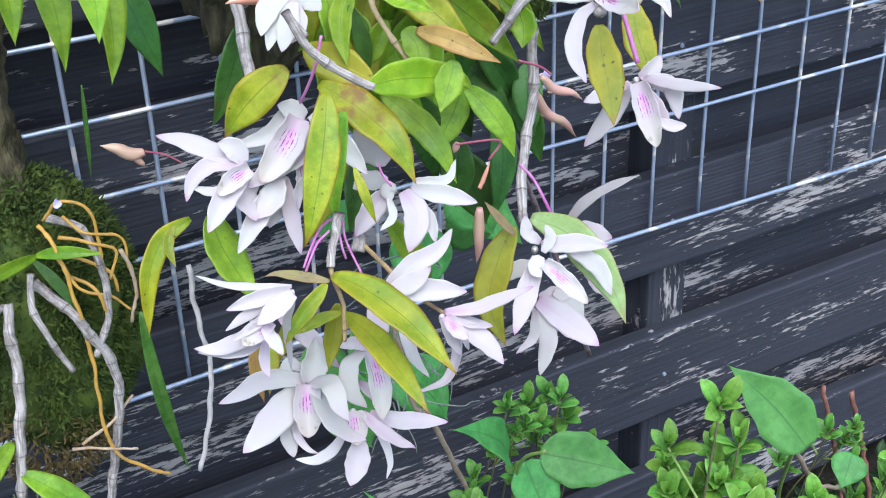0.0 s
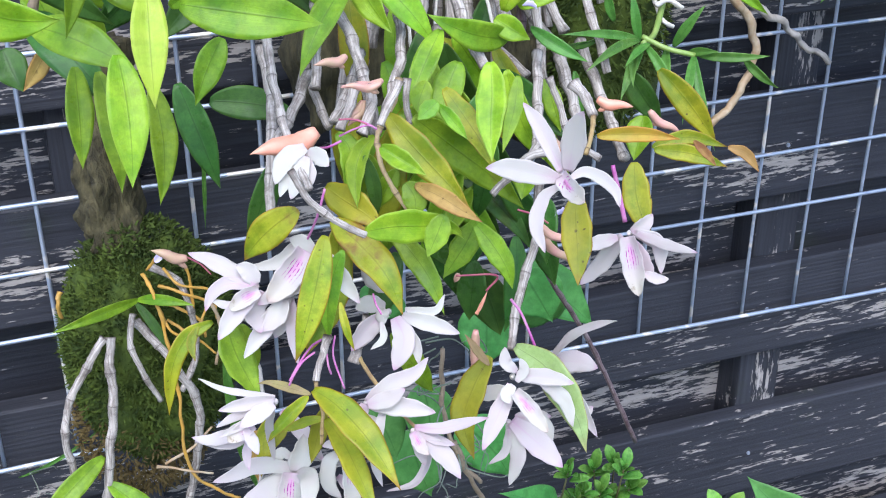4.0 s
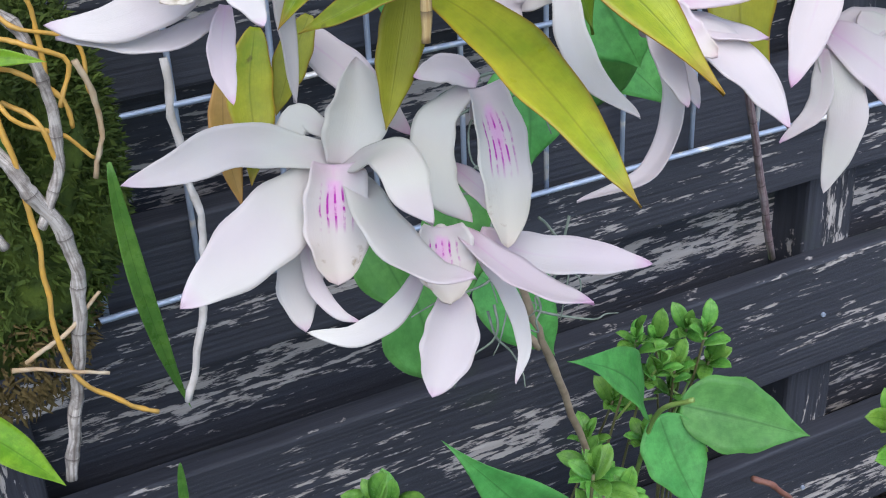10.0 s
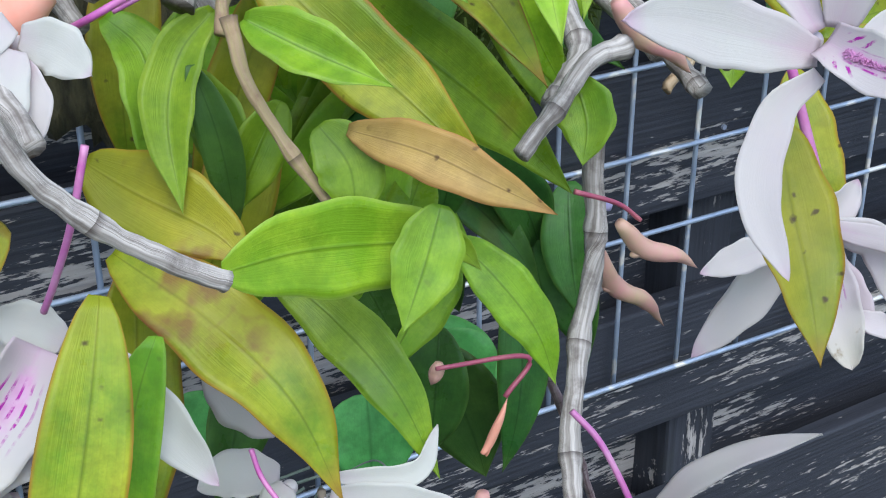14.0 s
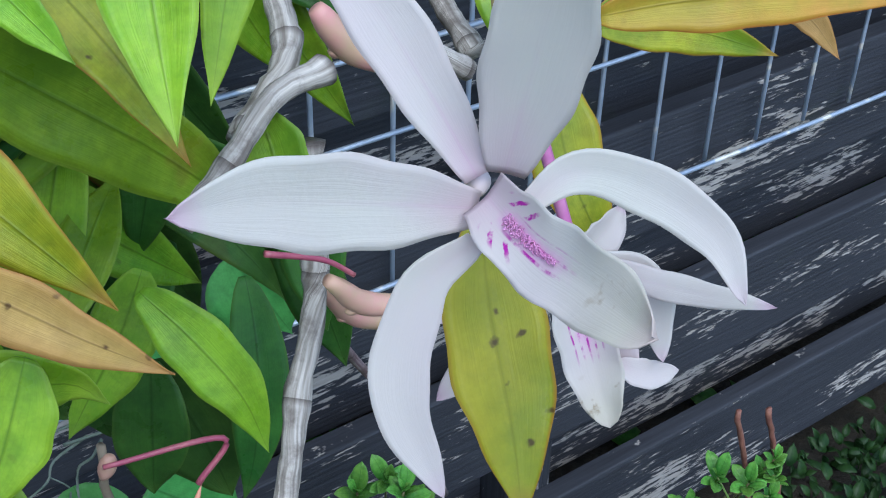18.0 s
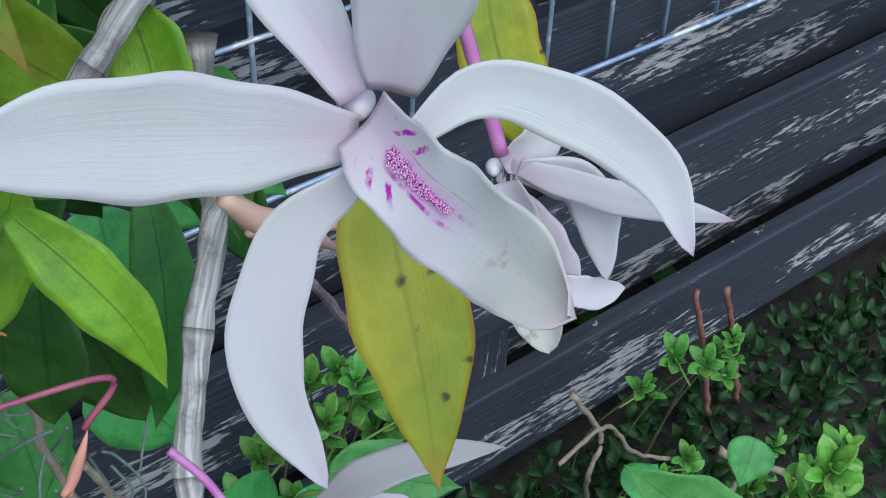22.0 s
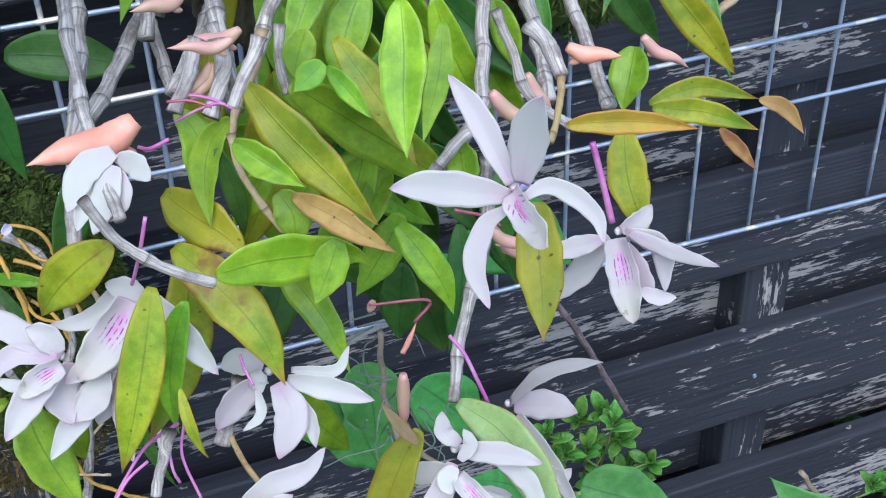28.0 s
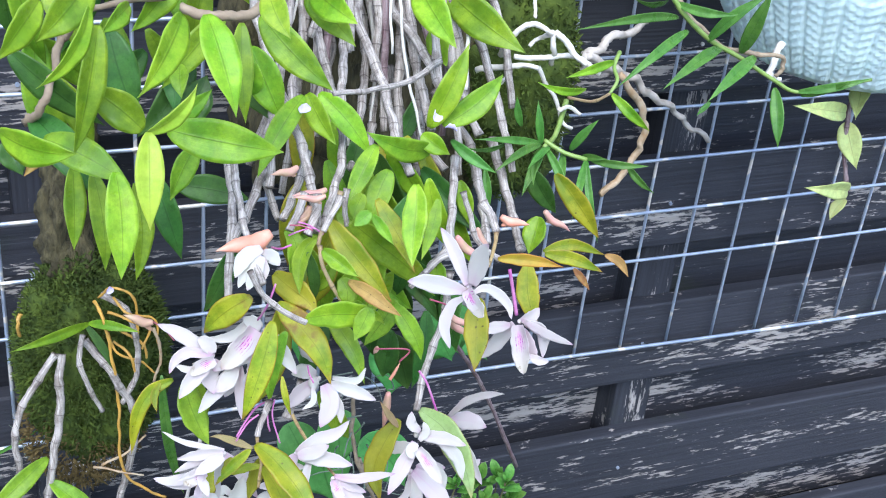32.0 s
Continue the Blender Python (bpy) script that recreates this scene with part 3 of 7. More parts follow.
def box_piece(x0, x1, y0, y1, z0, z1, bevel=0.002):
    """A board with rounded long edges, running along x."""
    prof = [(y0, z0 + bevel), (y0 + bevel * 0.3, z0 + bevel * 0.3), (y0 + bevel, z0), (y1, z0), (y1, z1), (y0 + bevel, z1), (y0 + bevel * 0.3, z1 - bevel * 0.3), (y0, z1 - bevel)]
    xs = np.linspace(x0, x1, 14)
    rng = random.Random(int(1000 * (z0 + x0)))
    sway = [rng.uniform(-0.0012, 0.0012) for _ in xs]
    verts = [(x, y, z + w) for x, w in zip(xs, sway) for y, z in prof]
    k = len(prof)
    faces = [(i * k + j, i * k + (j + 1) % k, (i + 1) * k + (j + 1) % k, (i + 1) * k + j) for i in range(len(xs) - 1) for j in range(k)]
    faces += [tuple(range(k))[::-1], tuple(range((len(xs) - 1) * k, len(xs) * k))]
    return verts, faces, [(x, (z - z0) / (z1 - z0)) for x in xs for _, z in prof]


# ---- ground and fence ----
gv, gf = [], []
gx, gy = np.r_[-40, -8, np.linspace(-1.5, 2.5, 60), 8, 40], np.r_[-40, -8, np.linspace(-1.2, 0.5, 30), 8, 40]
for y in gy:
    for x in gx:
        gv.append((x, y, 0.04 + 0.03 * noise.noise(Vector((x * 5, y * 5, 0)))))
gf = [(j * len(gx) + i, j * len(gx) + i + 1, (j + 1) * len(gx) + i + 1, (j + 1) * len(gx) + i) for j in range(len(gy) - 1) for i in range(len(gx) - 1)]
tagged(new("ground", mesh_from("ground", gv, gf, SOIL, [(0, 0)] * len(gv))), "garden soil coloured dark for the shade along the fence foot", "ground", kind="structure")

fence = thing("fence", "dark weathered wooden fence with flaking paint behind the orchid", "fence", kind="structure")
POSTS = (-2.02, -0.83, -0.115, 0.441, 1.21, 2.0)
for k in range(-2, 6):
    z = 0.400 + 0.1535 * k
    part("board", mesh_from("board", *(lambda v, f, u: (v, f, WOOD, u))(*box_piece(-2.2, 2.4, 0.010, 0.026, z, z + 0.089)), smooth=False), fence)
    part("rear_board", mesh_from("rear_board", *(lambda v, f, u: (v, f, WOOD, u))(*box_piece(-2.2, 2.4, 0.060, 0.076, z + 0.054, z + 0.165)), smooth=False), fence)
for x in POSTS:
    v, f, u = box_piece(0.06, 1.36, 0.0265, 0.0595, -0.021, 0.021, 0.003)
    ob = part("post", mesh_from("post", v, f, WOOD, u, smooth=False), fence)
    ob.matrix_basis = pose(x, 0, 0, 0, -90, 0)
for x in POSTS:
    for k in range(-2, 6):
        z = 0.40 + 0.1535 * k
        v, f, u = tube([(x - 0.012, 0.0085, z + 0.045), (x - 0.012, 0.0105, z + 0.045)], 0.0016, 0.0018, 10, steps=1)
        part("nail_head", mesh_from("nail_head", v, f, STEEL, u, smooth=False), fence)

wire_mesh = thing("wire_mesh", "galvanised welded wire mesh panel fixed to the dark fence", "wire mesh")
levels = [0.45, 0.55] + [0.60 + 0.05 * k for k in range(13)]
for i in range(-12, 32):
    x = 0.05 * i + 0.0015 * math.sin(i * 5.3)
    v, f, u = tube([(x, 0.002, 0.449), (x + 0.001 * math.sin(i), -0.001, 0.75), (x, 0.001, 1.21)], 0.0015, 0.0015, 8)
    part("wire", mesh_from("wire", v, f, STEEL, u), wire_mesh)
for k, z in enumerate(levels):
    pts = [(x, -0.002 + 0.0012 * math.sin(7 * x + k), z + (0.0028 * math.sin(5.5 * x + 0.6) if k == 0 else 0.001 * math.sin(4 * x + 2 * k))) for x in np.linspace(-0.61, 1.56, 18)]
    v, f, u = tube(pts, 0.0016 if k else 0.0018, 0.0016 if k else 0.0018, 8, steps=3)
    part("wire", mesh_from("wire", v, f, STEEL, u), wire_mesh)

# ---- the orchid ----
orchid = thing("orchid", "white and pink flowering dendrobium orchid with drooping grey canes", "orchid")
orchid.location = (0, 0, 0)
COUNT = [0]


def leaf(kind, base, tip, width, bow, fold, shape=leaf_shape, parent=None, name="leaf", face=None):
    COUNT[0] += 1
    rng = random.Random(COUNT[0] * 7)
    f = Vector(face) if face else (VIEW_SPOT - Vector(base)).normalized() + Vector((rng.uniform(-0.25, 0.25), rng.uniform(-0.2, 0.2), rng.uniform(-0.2, 0.3)))
    v, fc, u = blade(base, tip, width, bow, fold, shape, f, 0.028, 0.0005, rng.uniform(-0.05, 0.05), 22, 8, hook=rng.uniform(0.0, 0.06), seed=COUNT[0], twist=rng.uniform(-0.4, 0.4) if shape is leaf_shape else 0.0)
    return part(name, mesh_from(name, v, fc, LEAF[kind], u), parent or orchid)


def cane(kind, r0, r1, *points, parent=None, name="", steps=6):
    jointed = 0.021 if kind.startswith("cane") or kind.startswith("stem") else 0.0
    rooty = kind.startswith("root") or kind.startswith("twig")
    v, f, u = tube(points, r0, r1, 10, jointed, max(steps, 10 if jointed else 8), wobble=0.35 * r0 if rooty else (0.12 * r0 if jointed else 0.0))
    if rooty:
        v = [q + noise.noise_vector(q * 520) * (0.38 * r0) for q in v]
    elif jointed:
        v = [q + noise.noise_vector(q * 420) * (0.16 * r0) for q in v]
    name = name or ("cane" if jointed else "flower_stalk")
    return part(name, mesh_from(name, v, f, CANE[kind], u), parent or orchid)


def bud(kind, tip, base, width):
    b, t = Vector(base), Vector(tip)
    bend = (t - b).length * 0.10
    prof = lambda f: (0.20 + 0.80 * max(0.0, math.sin(math.pi * min(1.0, 0.06 + 0.94 * f) ** 0.75)) ** 0.9) * (1 - 0.9 * f ** 9)
    body = tube([b, b.lerp(t, 0.3) + Vector((0, 0, -bend)), b.lerp(t, 0.65) + Vector((0, -bend * 0.4, 0)), t], width * 0.42, width * 0.2, 14, profile=prof)
    m = b.lerp(t, 0.26) + Vector((0, 0, -bend))
    chin = tube([m, m + Vector((0.0, 0.0, -width * 0.38)) + (b - t).normalized() * width * 0.25, m + Vector((0, 0, -width * 0.62)) + (b - t).normalized() * width * 0.62], width * 0.25, width * 0.08, 12, profile=lambda f: math.sqrt(max(0.01, 1 - f * f)))
    v, f, u = joined([body, chin])
    v = [q + noise.noise_vector(q * 300) * (0.05 * width) for q in v]
    return part("bud", mesh_from("bud", v, f, BUD[kind], u), orchid, "closed salmon pink flower bud")


def flower(centre):
    """The flower's hooded column; its petals and lip are added under it."""
    c = Vector(centre)
    d = (VIEW_SPOT - c).normalized()
    c = c - d * 0.0036
    hood = lambda q: (0.60 + 0.40 * math.sin(1.9 * q)) * math.sqrt(max(0.02, 1 - max(0.0, (q - 0.62) / 0.39) ** 2))
    v, f, u = tube([c - d * 0.004, c - d * 0.0015, c + d * 0.0006 + Vector((0, 0, 0.0003)), c + d * 0.0022 - Vector((0, 0, 0.0008))], 0.0013, 0.0009, 16, profile=hood)
    ob = part("flower", mesh_from("flower", v, f, COLUMN, u), orchid, "white orchid flower with a magenta striped lip")
    return ob, Vector(centre)


def frond(kind, width, fold, *points, turn=0, parent=None, outline=leaf_shape):
    """A leaf whose midrib runs through the points."""
    COUNT[0] += 1
    rng = random.Random(COUNT[0] * 7)
    v, f, u = ribbon(points, width, outline, turn + rng.uniform(-12, 12), fold, 0.05, 0.02, 0.0005, 26, 8, COUNT[0])
    return part("leaf", mesh_from("leaf", v, f, LEAF[kind], u), parent or orchid)


def petal(fl, width, *points, turn=0, cup=None, broad=False):
    COUNT[0] += 1
    rng = random.Random(COUNT[0] * 13)
    curl = rng.uniform(-0.15, 0.3) if cup is None else cup
    v, f, u = ribbon(points, width, full_petal_shape if broad else petal_shape, turn + (0 if broad else rng.uniform(-25, 25)), 0.08, 0.08 if broad else curl, 0.012 if broad else 0.03, 0.0006, 28, 10, COUNT[0])
    return part("petal", mesh_from("petal", v, f, PETAL, u), fl[0])


def lip(fl, width, *points, turn=0, cup=None, wide=False):
    COUNT[0] += 1
    ob, c = fl
    rng = random.Random(COUNT[0])
    nv, nu = (18, 40) if wide else (14, 28)
    v, f, u = ribbon(points, width, throat_shape if wide else lip_shape, turn, 0.1, 0.18 if wide else 0.35, 0.05, 0.0006, nu, nv, COUNT[0])
    row, n = nv + 1, (VIEW_SPOT - c).normalized()
    # the rolled-up flanks round the throat and the finely crimped rim
    for k in range(len(v) // 2):
        a, b = u[k][0], abs(u[k][1] * 2 - 1)
        lift = 0.26 * width * b * b * max(0.0, 1 - a / 0.42) * min(1.0, 0.25 + a * 7) + 0.016 * width * b ** 5 * math.sin(a * 60 + 3 * u[k][1])
        for q in (k, k + len(v) // 2):
            v[q] = v[q] + n * lift
    part("lip", mesh_from("lip", v, f, LIP_WIDE if wide else LIP, u), ob, "cream lip with magenta veins")
    if wide:
        # short pink hairs on the cushion
        hairs = []
        for _ in range(420):
            a, b = rng.uniform(0.14, 0.46), rng.gauss(0, 0.10)
            if abs(b) > 0.20 * (1 - 0.7 * max(0, a - 0.22) / 0.24):
                continue
            x, y = a * nu, (b + 1) * nv / 2
            i, j = int(x), int(y)
            p = v[i * row + j].lerp(v[i * row + j + 1], y - j).lerp(v[(i + 1) * row + j].lerp(v[(i + 1) * row + j + 1], y - j), x - i)
            h = n * rng.uniform(0.0003, 0.0007) + Vector((rng.uniform(-1, 1), rng.uniform(-1, 1), rng.uniform(-1, 1))) * 0.00018
            hairs.append(tube([p - n * 0.0001, p + h], 0.00009, 0.00006, 4, steps=1))
        hv, hf, hu = joined(hairs)
        tagged(part("throat_hairs", mesh_from("throat_hairs", hv, hf, FUZZ, hu), ob, "short pink hairs in the throat"), kind="stuff")


cane('cane', 0.0027, 0.0023, (-0.0150, -0.1300, 0.9310), (-0.0170, -0.1900, 0.9110), (-0.0190, -0.2200, 0.8810), (-0.0186, -0.2500, 0.8642), (-0.0215, -0.2700, 0.8445), (-0.0308, -0.3000, 0.8183))
cane('cane', 0.0027, 0.0025, (-0.0153, -0.2500, 0.8545), (-0.0107, -0.2800, 0.8355), (-0.0121, -0.3100, 0.8215), (-0.0144, -0.3300, 0.8069))
cane('cane', 0.0026, 0.0021, (-0.0447, -0.2600, 0.8241), (-0.0497, -0.3000, 0.8169), (-0.0576, -0.3300, 0.8055), (-0.0636, -0.3500, 0.7879))
cane('cane', 0.0026, 0.0022, (-0.0286, -0.2800, 0.8177), (-0.0441, -0.3100, 0.8120), (-0.0557, -0.3300, 0.8084))
cane('cane', 0.0021, 0.0020, (-0.0259, -0.2700, 0.8093), (-0.0262, -0.3000, 0.8000))
cane('cane', 0.0024, 0.0022, (-0.0027, -0.2700, 0.8205), (-0.0127, -0.2900, 0.8148), (-0.0287, -0.3200, 0.8110))
cane('cane', 0.0032, 0.0027, (0.0477, -0.1100, 0.9216), (0.0457, -0.1700, 0.9016), (0.0437, -0.2000, 0.8716), (0.0446, -0.2500, 0.8478), (0.0425, -0.2800, 0.8314), (0.0447, -0.3000, 0.8177))
cane('cane', 0.0033, 0.0028, (0.0706, -0.1000, 0.9240), (0.0686, -0.1600, 0.9040), (0.0666, -0.1900, 0.8740), (0.0761, -0.2200, 0.8575), (0.0798, -0.2500, 0.8423))
cane('cane', 0.0029, 0.0028, (0.0803, -0.1100, 0.9102), (0.0783, -0.1700, 0.8902), (0.0763, -0.2000, 0.8602), (0.0763, -0.2300, 0.8341), (0.0711, -0.2600, 0.8235))
cane('cane', 0.0029, 0.0022, (0.0414, -0.1100, 0.9152), (0.0394, -0.1700, 0.8952), (0.0374, -0.2000, 0.8652), (0.0180, -0.2600, 0.8439), (0.0100, -0.2900, 0.8257), (-0.0007, -0.3100, 0.8173), (-0.0116, -0.3300, 0.8098))
cane('cane', 0.0025, 0.0023, (0.0824, -0.2700, 0.8100), (0.0659, -0.3100, 0.7973), (0.0564, -0.3300, 0.7890), (0.0429, -0.3400, 0.7856))
cane('cane', 0.0029, 0.0024, (0.1036, -0.2500, 0.7986), (0.0938, -0.2900, 0.7873), (0.0836, -0.3200, 0.7836))
cane('cane', 0.0031, 0.0025, (0.1285, -0.2200, 0.7935), (0.1213, -0.2700, 0.7740), (0.1154, -0.3000, 0.7633))
cane('cane', 0.0019, 0.0014, (0.0806, -0.2400, 0.8557), (0.0527, -0.2700, 0.8582), (0.0207, -0.2900, 0.8628), (0.0002, -0.3000, 0.8670))
cane('cane', 0.0029, 0.0025, (0.0299, -0.0900, 0.9185), (0.0279, -0.1500, 0.8985), (0.0259, -0.1800, 0.8685), (0.0229, -0.2100, 0.8495), (0.0263, -0.2300, 0.8270))
cane('cane', 0.0030, 0.0025, (0.0589, -0.1000, 0.8935), (0.0569, -0.1600, 0.8735), (0.0549, -0.1900, 0.8435), (0.0398, -0.2300, 0.8227), (0.0249, -0.2600, 0.8032))
cane('cane', 0.0030, 0.0025, (0.0413, -0.0900, 0.8940), (0.0393, -0.1500, 0.8740), (0.0373, -0.1800, 0.8440), (0.0165, -0.2200, 0.8199), (0.0035, -0.2500, 0.8071))
cane('cane', 0.0030, 0.0026, (0.0999, -0.0900, 0.9126), (0.0979, -0.1500, 0.8926), (0.0959, -0.1800, 0.8626), (0.1011, -0.2100, 0.8385), (0.1102, -0.2400, 0.8079))
cane('cane', 0.0031, 0.0026, (0.0736, -0.1800, 0.8279), (0.0757, -0.2100, 0.8041), (0.0910, -0.2400, 0.7875))
cane('cane', 0.0029, 0.0025, (0.0239, -0.0900, 0.9018), (0.0219, -0.1500, 0.8818), (0.0199, -0.1800, 0.8518), (0.0056, -0.2100, 0.8335), (-0.0021, -0.2400, 0.8199))
cane('cane', 0.0026, 0.0025, (0.0508, -0.2200, 0.8104), (0.0381, -0.2500, 0.8006), (0.0287, -0.2700, 0.7940))
cane('cane', 0.0027, 0.0026, (0.0960, -0.2000, 0.8203), (0.1081, -0.2300, 0.7998), (0.1071, -0.2500, 0.7837))
cane('cane', 0.0023, 0.0020, (0.0565, -0.3350, 0.7783), (0.0538, -0.3400, 0.7539), (0.0425, -0.3500, 0.7337), (0.0352, -0.3600, 0.7202), (0.0323, -0.3650, 0.7146))
cane('cane', 0.0014, 0.0015, (-0.0596, -0.3750, 0.8170), (-0.0562, -0.3760, 0.8097), (-0.0530, -0.3770, 0.8043), (-0.0471, -0.3780, 0.7978), (-0.0411, -0.3790, 0.7933), (-0.0337, -0.3790, 0.7885))
cane('cane', 0.0021, 0.0017, (-0.0498, -0.3000, 0.8431), (-0.0525, -0.3200, 0.8312), (-0.0533, -0.3450, 0.8171), (-0.0521, -0.3700, 0.8064))
cane('cane', 0.0017, 0.0015, (-0.0519, -0.3850, 0.7514), (-0.0542, -0.3860, 0.7452), (-0.0568, -0.3880, 0.7400), (-0.0584, -0.3900, 0.7356))
cane('cane_thin', 0.0008, 0.0007, (-0.0584, -0.3900, 0.7356), (-0.0588, -0.3920, 0.7324), (-0.0584, -0.3970, 0.7253), (-0.0594, -0.3990, 0.7219), (-0.0602, -0.4000, 0.7133))
cane('cane', 0.0026, 0.0025, (-0.0284, -0.3600, 0.7412), (-0.0326, -0.3620, 0.7324), (-0.0372, -0.3650, 0.7239))
cane('cane_thin', 0.0010, 0.0007, (-0.0347, -0.3650, 0.7260), (-0.0330, -0.3750, 0.7227), (-0.0265, -0.3850, 0.7132), (-0.0214, -0.3970, 0.7094))
cane('cane', 0.0026, 0.0022, (0.0624, -0.3520, 0.8268), (0.0651, -0.3580, 0.8228), (0.0649, -0.3660, 0.8172))
cane('cane_thin', 0.0012, 0.0009, (0.0649, -0.3660, 0.8172), (0.0604, -0.3750, 0.8139), (0.0526, -0.3860, 0.8110))
cane('cane', 0.0020, 0.0016, (0.0542, -0.3450, 0.7951), (0.0443, -0.3480, 0.7943), (0.0351, -0.3510, 0.7888), (0.0278, -0.3530, 0.7832))
cane('cane', 0.0016, 0.0016, (0.0619, -0.3300, 0.8216), (0.0651, -0.3350, 0.8098), (0.0672, -0.3400, 0.7989), (0.0795, -0.3450, 0.7877))
cane('cane', 0.0023, 0.0020, (-0.0212, -0.3300, 0.8293), (-0.0264, -0.3350, 0.8221), (-0.0314, -0.3400, 0.8154))
cane('cane', 0.0026, 0.0022, (-0.0159, -0.3300, 0.8286), (-0.0168, -0.3350, 0.8206), (-0.0230, -0.3400, 0.8122))
cane('cane', 0.0019, 0.0015, (-0.0085, -0.3450, 0.8344), (-0.0123, -0.3480, 0.8283), (-0.0188, -0.3520, 0.8202))
cane('stem', 0.0011, 0.0009, (-0.0201, -0.3520, 0.8129), (-0.0200, -0.3560, 0.8051), (-0.0168, -0.3600, 0.7972), (-0.0121, -0.3640, 0.7878))
cane('stem_dark', 0.0014, 0.0017, (0.0681, -0.3000, 0.7322), (0.0933, -0.2700, 0.6877), (0.1395, -0.2300, 0.6132), (0.1971, -0.1880, 0.5016))
cane('pedicel', 0.0004, 0.0004, (-0.0588, -0.3920, 0.7497), (-0.0643, -0.3950, 0.7485), (-0.0686, -0.3980, 0.7452), (-0.0705, -0.3980, 0.7414))
cane('pedicel', 0.0004, 0.0004, (-0.0529, -0.3860, 0.7463), (-0.0530, -0.3880, 0.7405), (-0.0520, -0.3880, 0.7359))
cane('pedicel', 0.0004, 0.0004, (-0.0473, -0.3780, 0.7464), (-0.0498, -0.3840, 0.7408), (-0.0475, -0.3900, 0.7293))
cane('pedicel', 0.0005, 0.0004, (-0.0488, -0.3780, 0.7468), (-0.0578, -0.3840, 0.7477), (-0.0648, -0.3900, 0.7444), (-0.0695, -0.3940, 0.7406))
cane('pedicel', 0.0006, 0.0006, (0.0329, -0.3620, 0.7379), (0.0358, -0.3660, 0.7333), (0.0378, -0.3700, 0.7267), (0.0403, -0.3730, 0.7183))
cane('pedicel', 0.0004, 0.0004, (-0.0291, -0.3700, 0.7573), (-0.0287, -0.3720, 0.7537), (-0.0276, -0.3760, 0.7508))
cane('pedicel', 0.0005, 0.0005, (-0.0363, -0.3600, 0.8194), (-0.0409, -0.3580, 0.8168), (-0.0428, -0.3500, 0.8133))
cane('pedicel', 0.0005, 0.0005, (-0.0461, -0.3700, 0.8056), (-0.0490, -0.3700, 0.7962), (-0.0510, -0.3660, 0.7875), (-0.0520, -0.3620, 0.7819))
cane('pedicel', 0.0010, 0.0009, (0.0802, -0.3700, 0.7696), (0.0788, -0.3650, 0.7822), (0.0771, -0.3620, 0.7923))
cane('pedicel_dark', 0.0004, 0.0003, (-0.0339, -0.3480, 0.8231), (-0.0284, -0.3500, 0.8231), (-0.0237, -0.3520, 0.8211))
cane('pedicel_dark', 0.0005, 0.0004, (0.0258, -0.3520, 0.7378), (0.0305, -0.3520, 0.7445), (0.0129, -0.3500, 0.7467))
cane('pedicel_dark', 0.0003, 0.0004, (-0.0872, -0.3400, 0.7615), (-0.0895, -0.3300, 0.7613), (-0.0931, -0.3180, 0.7592))
cane('pedicel_dark', 0.0005, 0.0004, (0.0395, -0.3520, 0.7739), (0.0481, -0.3530, 0.7701), (0.0527, -0.3540, 0.7662))
bud('orange', (-0.0696, -0.3520, 0.8158), (-0.0423, -0.3450, 0.8184), 0.0105)
bud('pink', (-0.0280, -0.3300, 0.8289), (-0.0093, -0.3250, 0.8278), 0.0054)
bud('pink', (-0.0271, -0.3350, 0.8145), (-0.0176, -0.3300, 0.8215), 0.0054)
bud('pink', (-0.0362, -0.3200, 0.8358), (-0.0209, -0.3150, 0.8362), 0.0049)
bud('pink', (-0.1075, -0.3160, 0.7642), (-0.0933, -0.3180, 0.7590), 0.0057)
bud('orange', (0.0850, -0.3620, 0.8168), (0.0715, -0.3560, 0.8200), 0.0054)
bud('pink', (0.0673, -0.3540, 0.7529), (0.0489, -0.3530, 0.7663), 0.0044)
bud('pink', (0.0819, -0.3300, 0.7253), (0.0572, -0.3350, 0.7536), 0.0049)
bud('pink', (0.0205, -0.3500, 0.6942), (0.0212, -0.3520, 0.7192), 0.0052)
bud('pink', (0.0703, -0.3450, 0.7875), (0.0562, -0.3400, 0.8019), 0.0055)
bud('pink', (0.0746, -0.3420, 0.7908), (0.0682, -0.3380, 0.8042), 0.0045)
bud('pink', (-0.0270, -0.3350, 0.8168), (-0.0189, -0.3300, 0.8219), 0.0045)
bud('pink', (-0.0306, -0.3400, 0.8333), (-0.0143, -0.3400, 0.8324), 0.0041)
bud('pink', (0.1484, -0.2950, 0.7689), (0.1326, -0.2900, 0.7815), 0.0052)
bud('pink', (0.0130, -0.3480, 0.7423), (0.0147, -0.3480, 0.7463), 0.0033)
bud('orange', (0.0264, -0.3520, 0.7376), (0.0211, -0.3520, 0.7275), 0.0020)
cane('twig', 0.0024, 0.0025, (-0.0676, -0.2700, 0.9028), (-0.0549, -0.2800, 0.9022), (-0.0440, -0.2800, 0.9010), (-0.0277, -0.2700, 0.9020))
cane('twig', 0.0022, 0.0019, (-0.1420, -0.2700, 0.8484), (-0.1357, -0.2800, 0.8625), (-0.1291, -0.2700, 0.8708), (-0.1212, -0.2400, 0.8803))
cane('twig', 0.0017, 0.0014, (-0.1172, -0.1500, 0.9303), (-0.1192, -0.2100, 0.9103), (-0.1212, -0.2400, 0.8803), (-0.1057, -0.2500, 0.8977), (-0.0706, -0.2500, 0.9022))
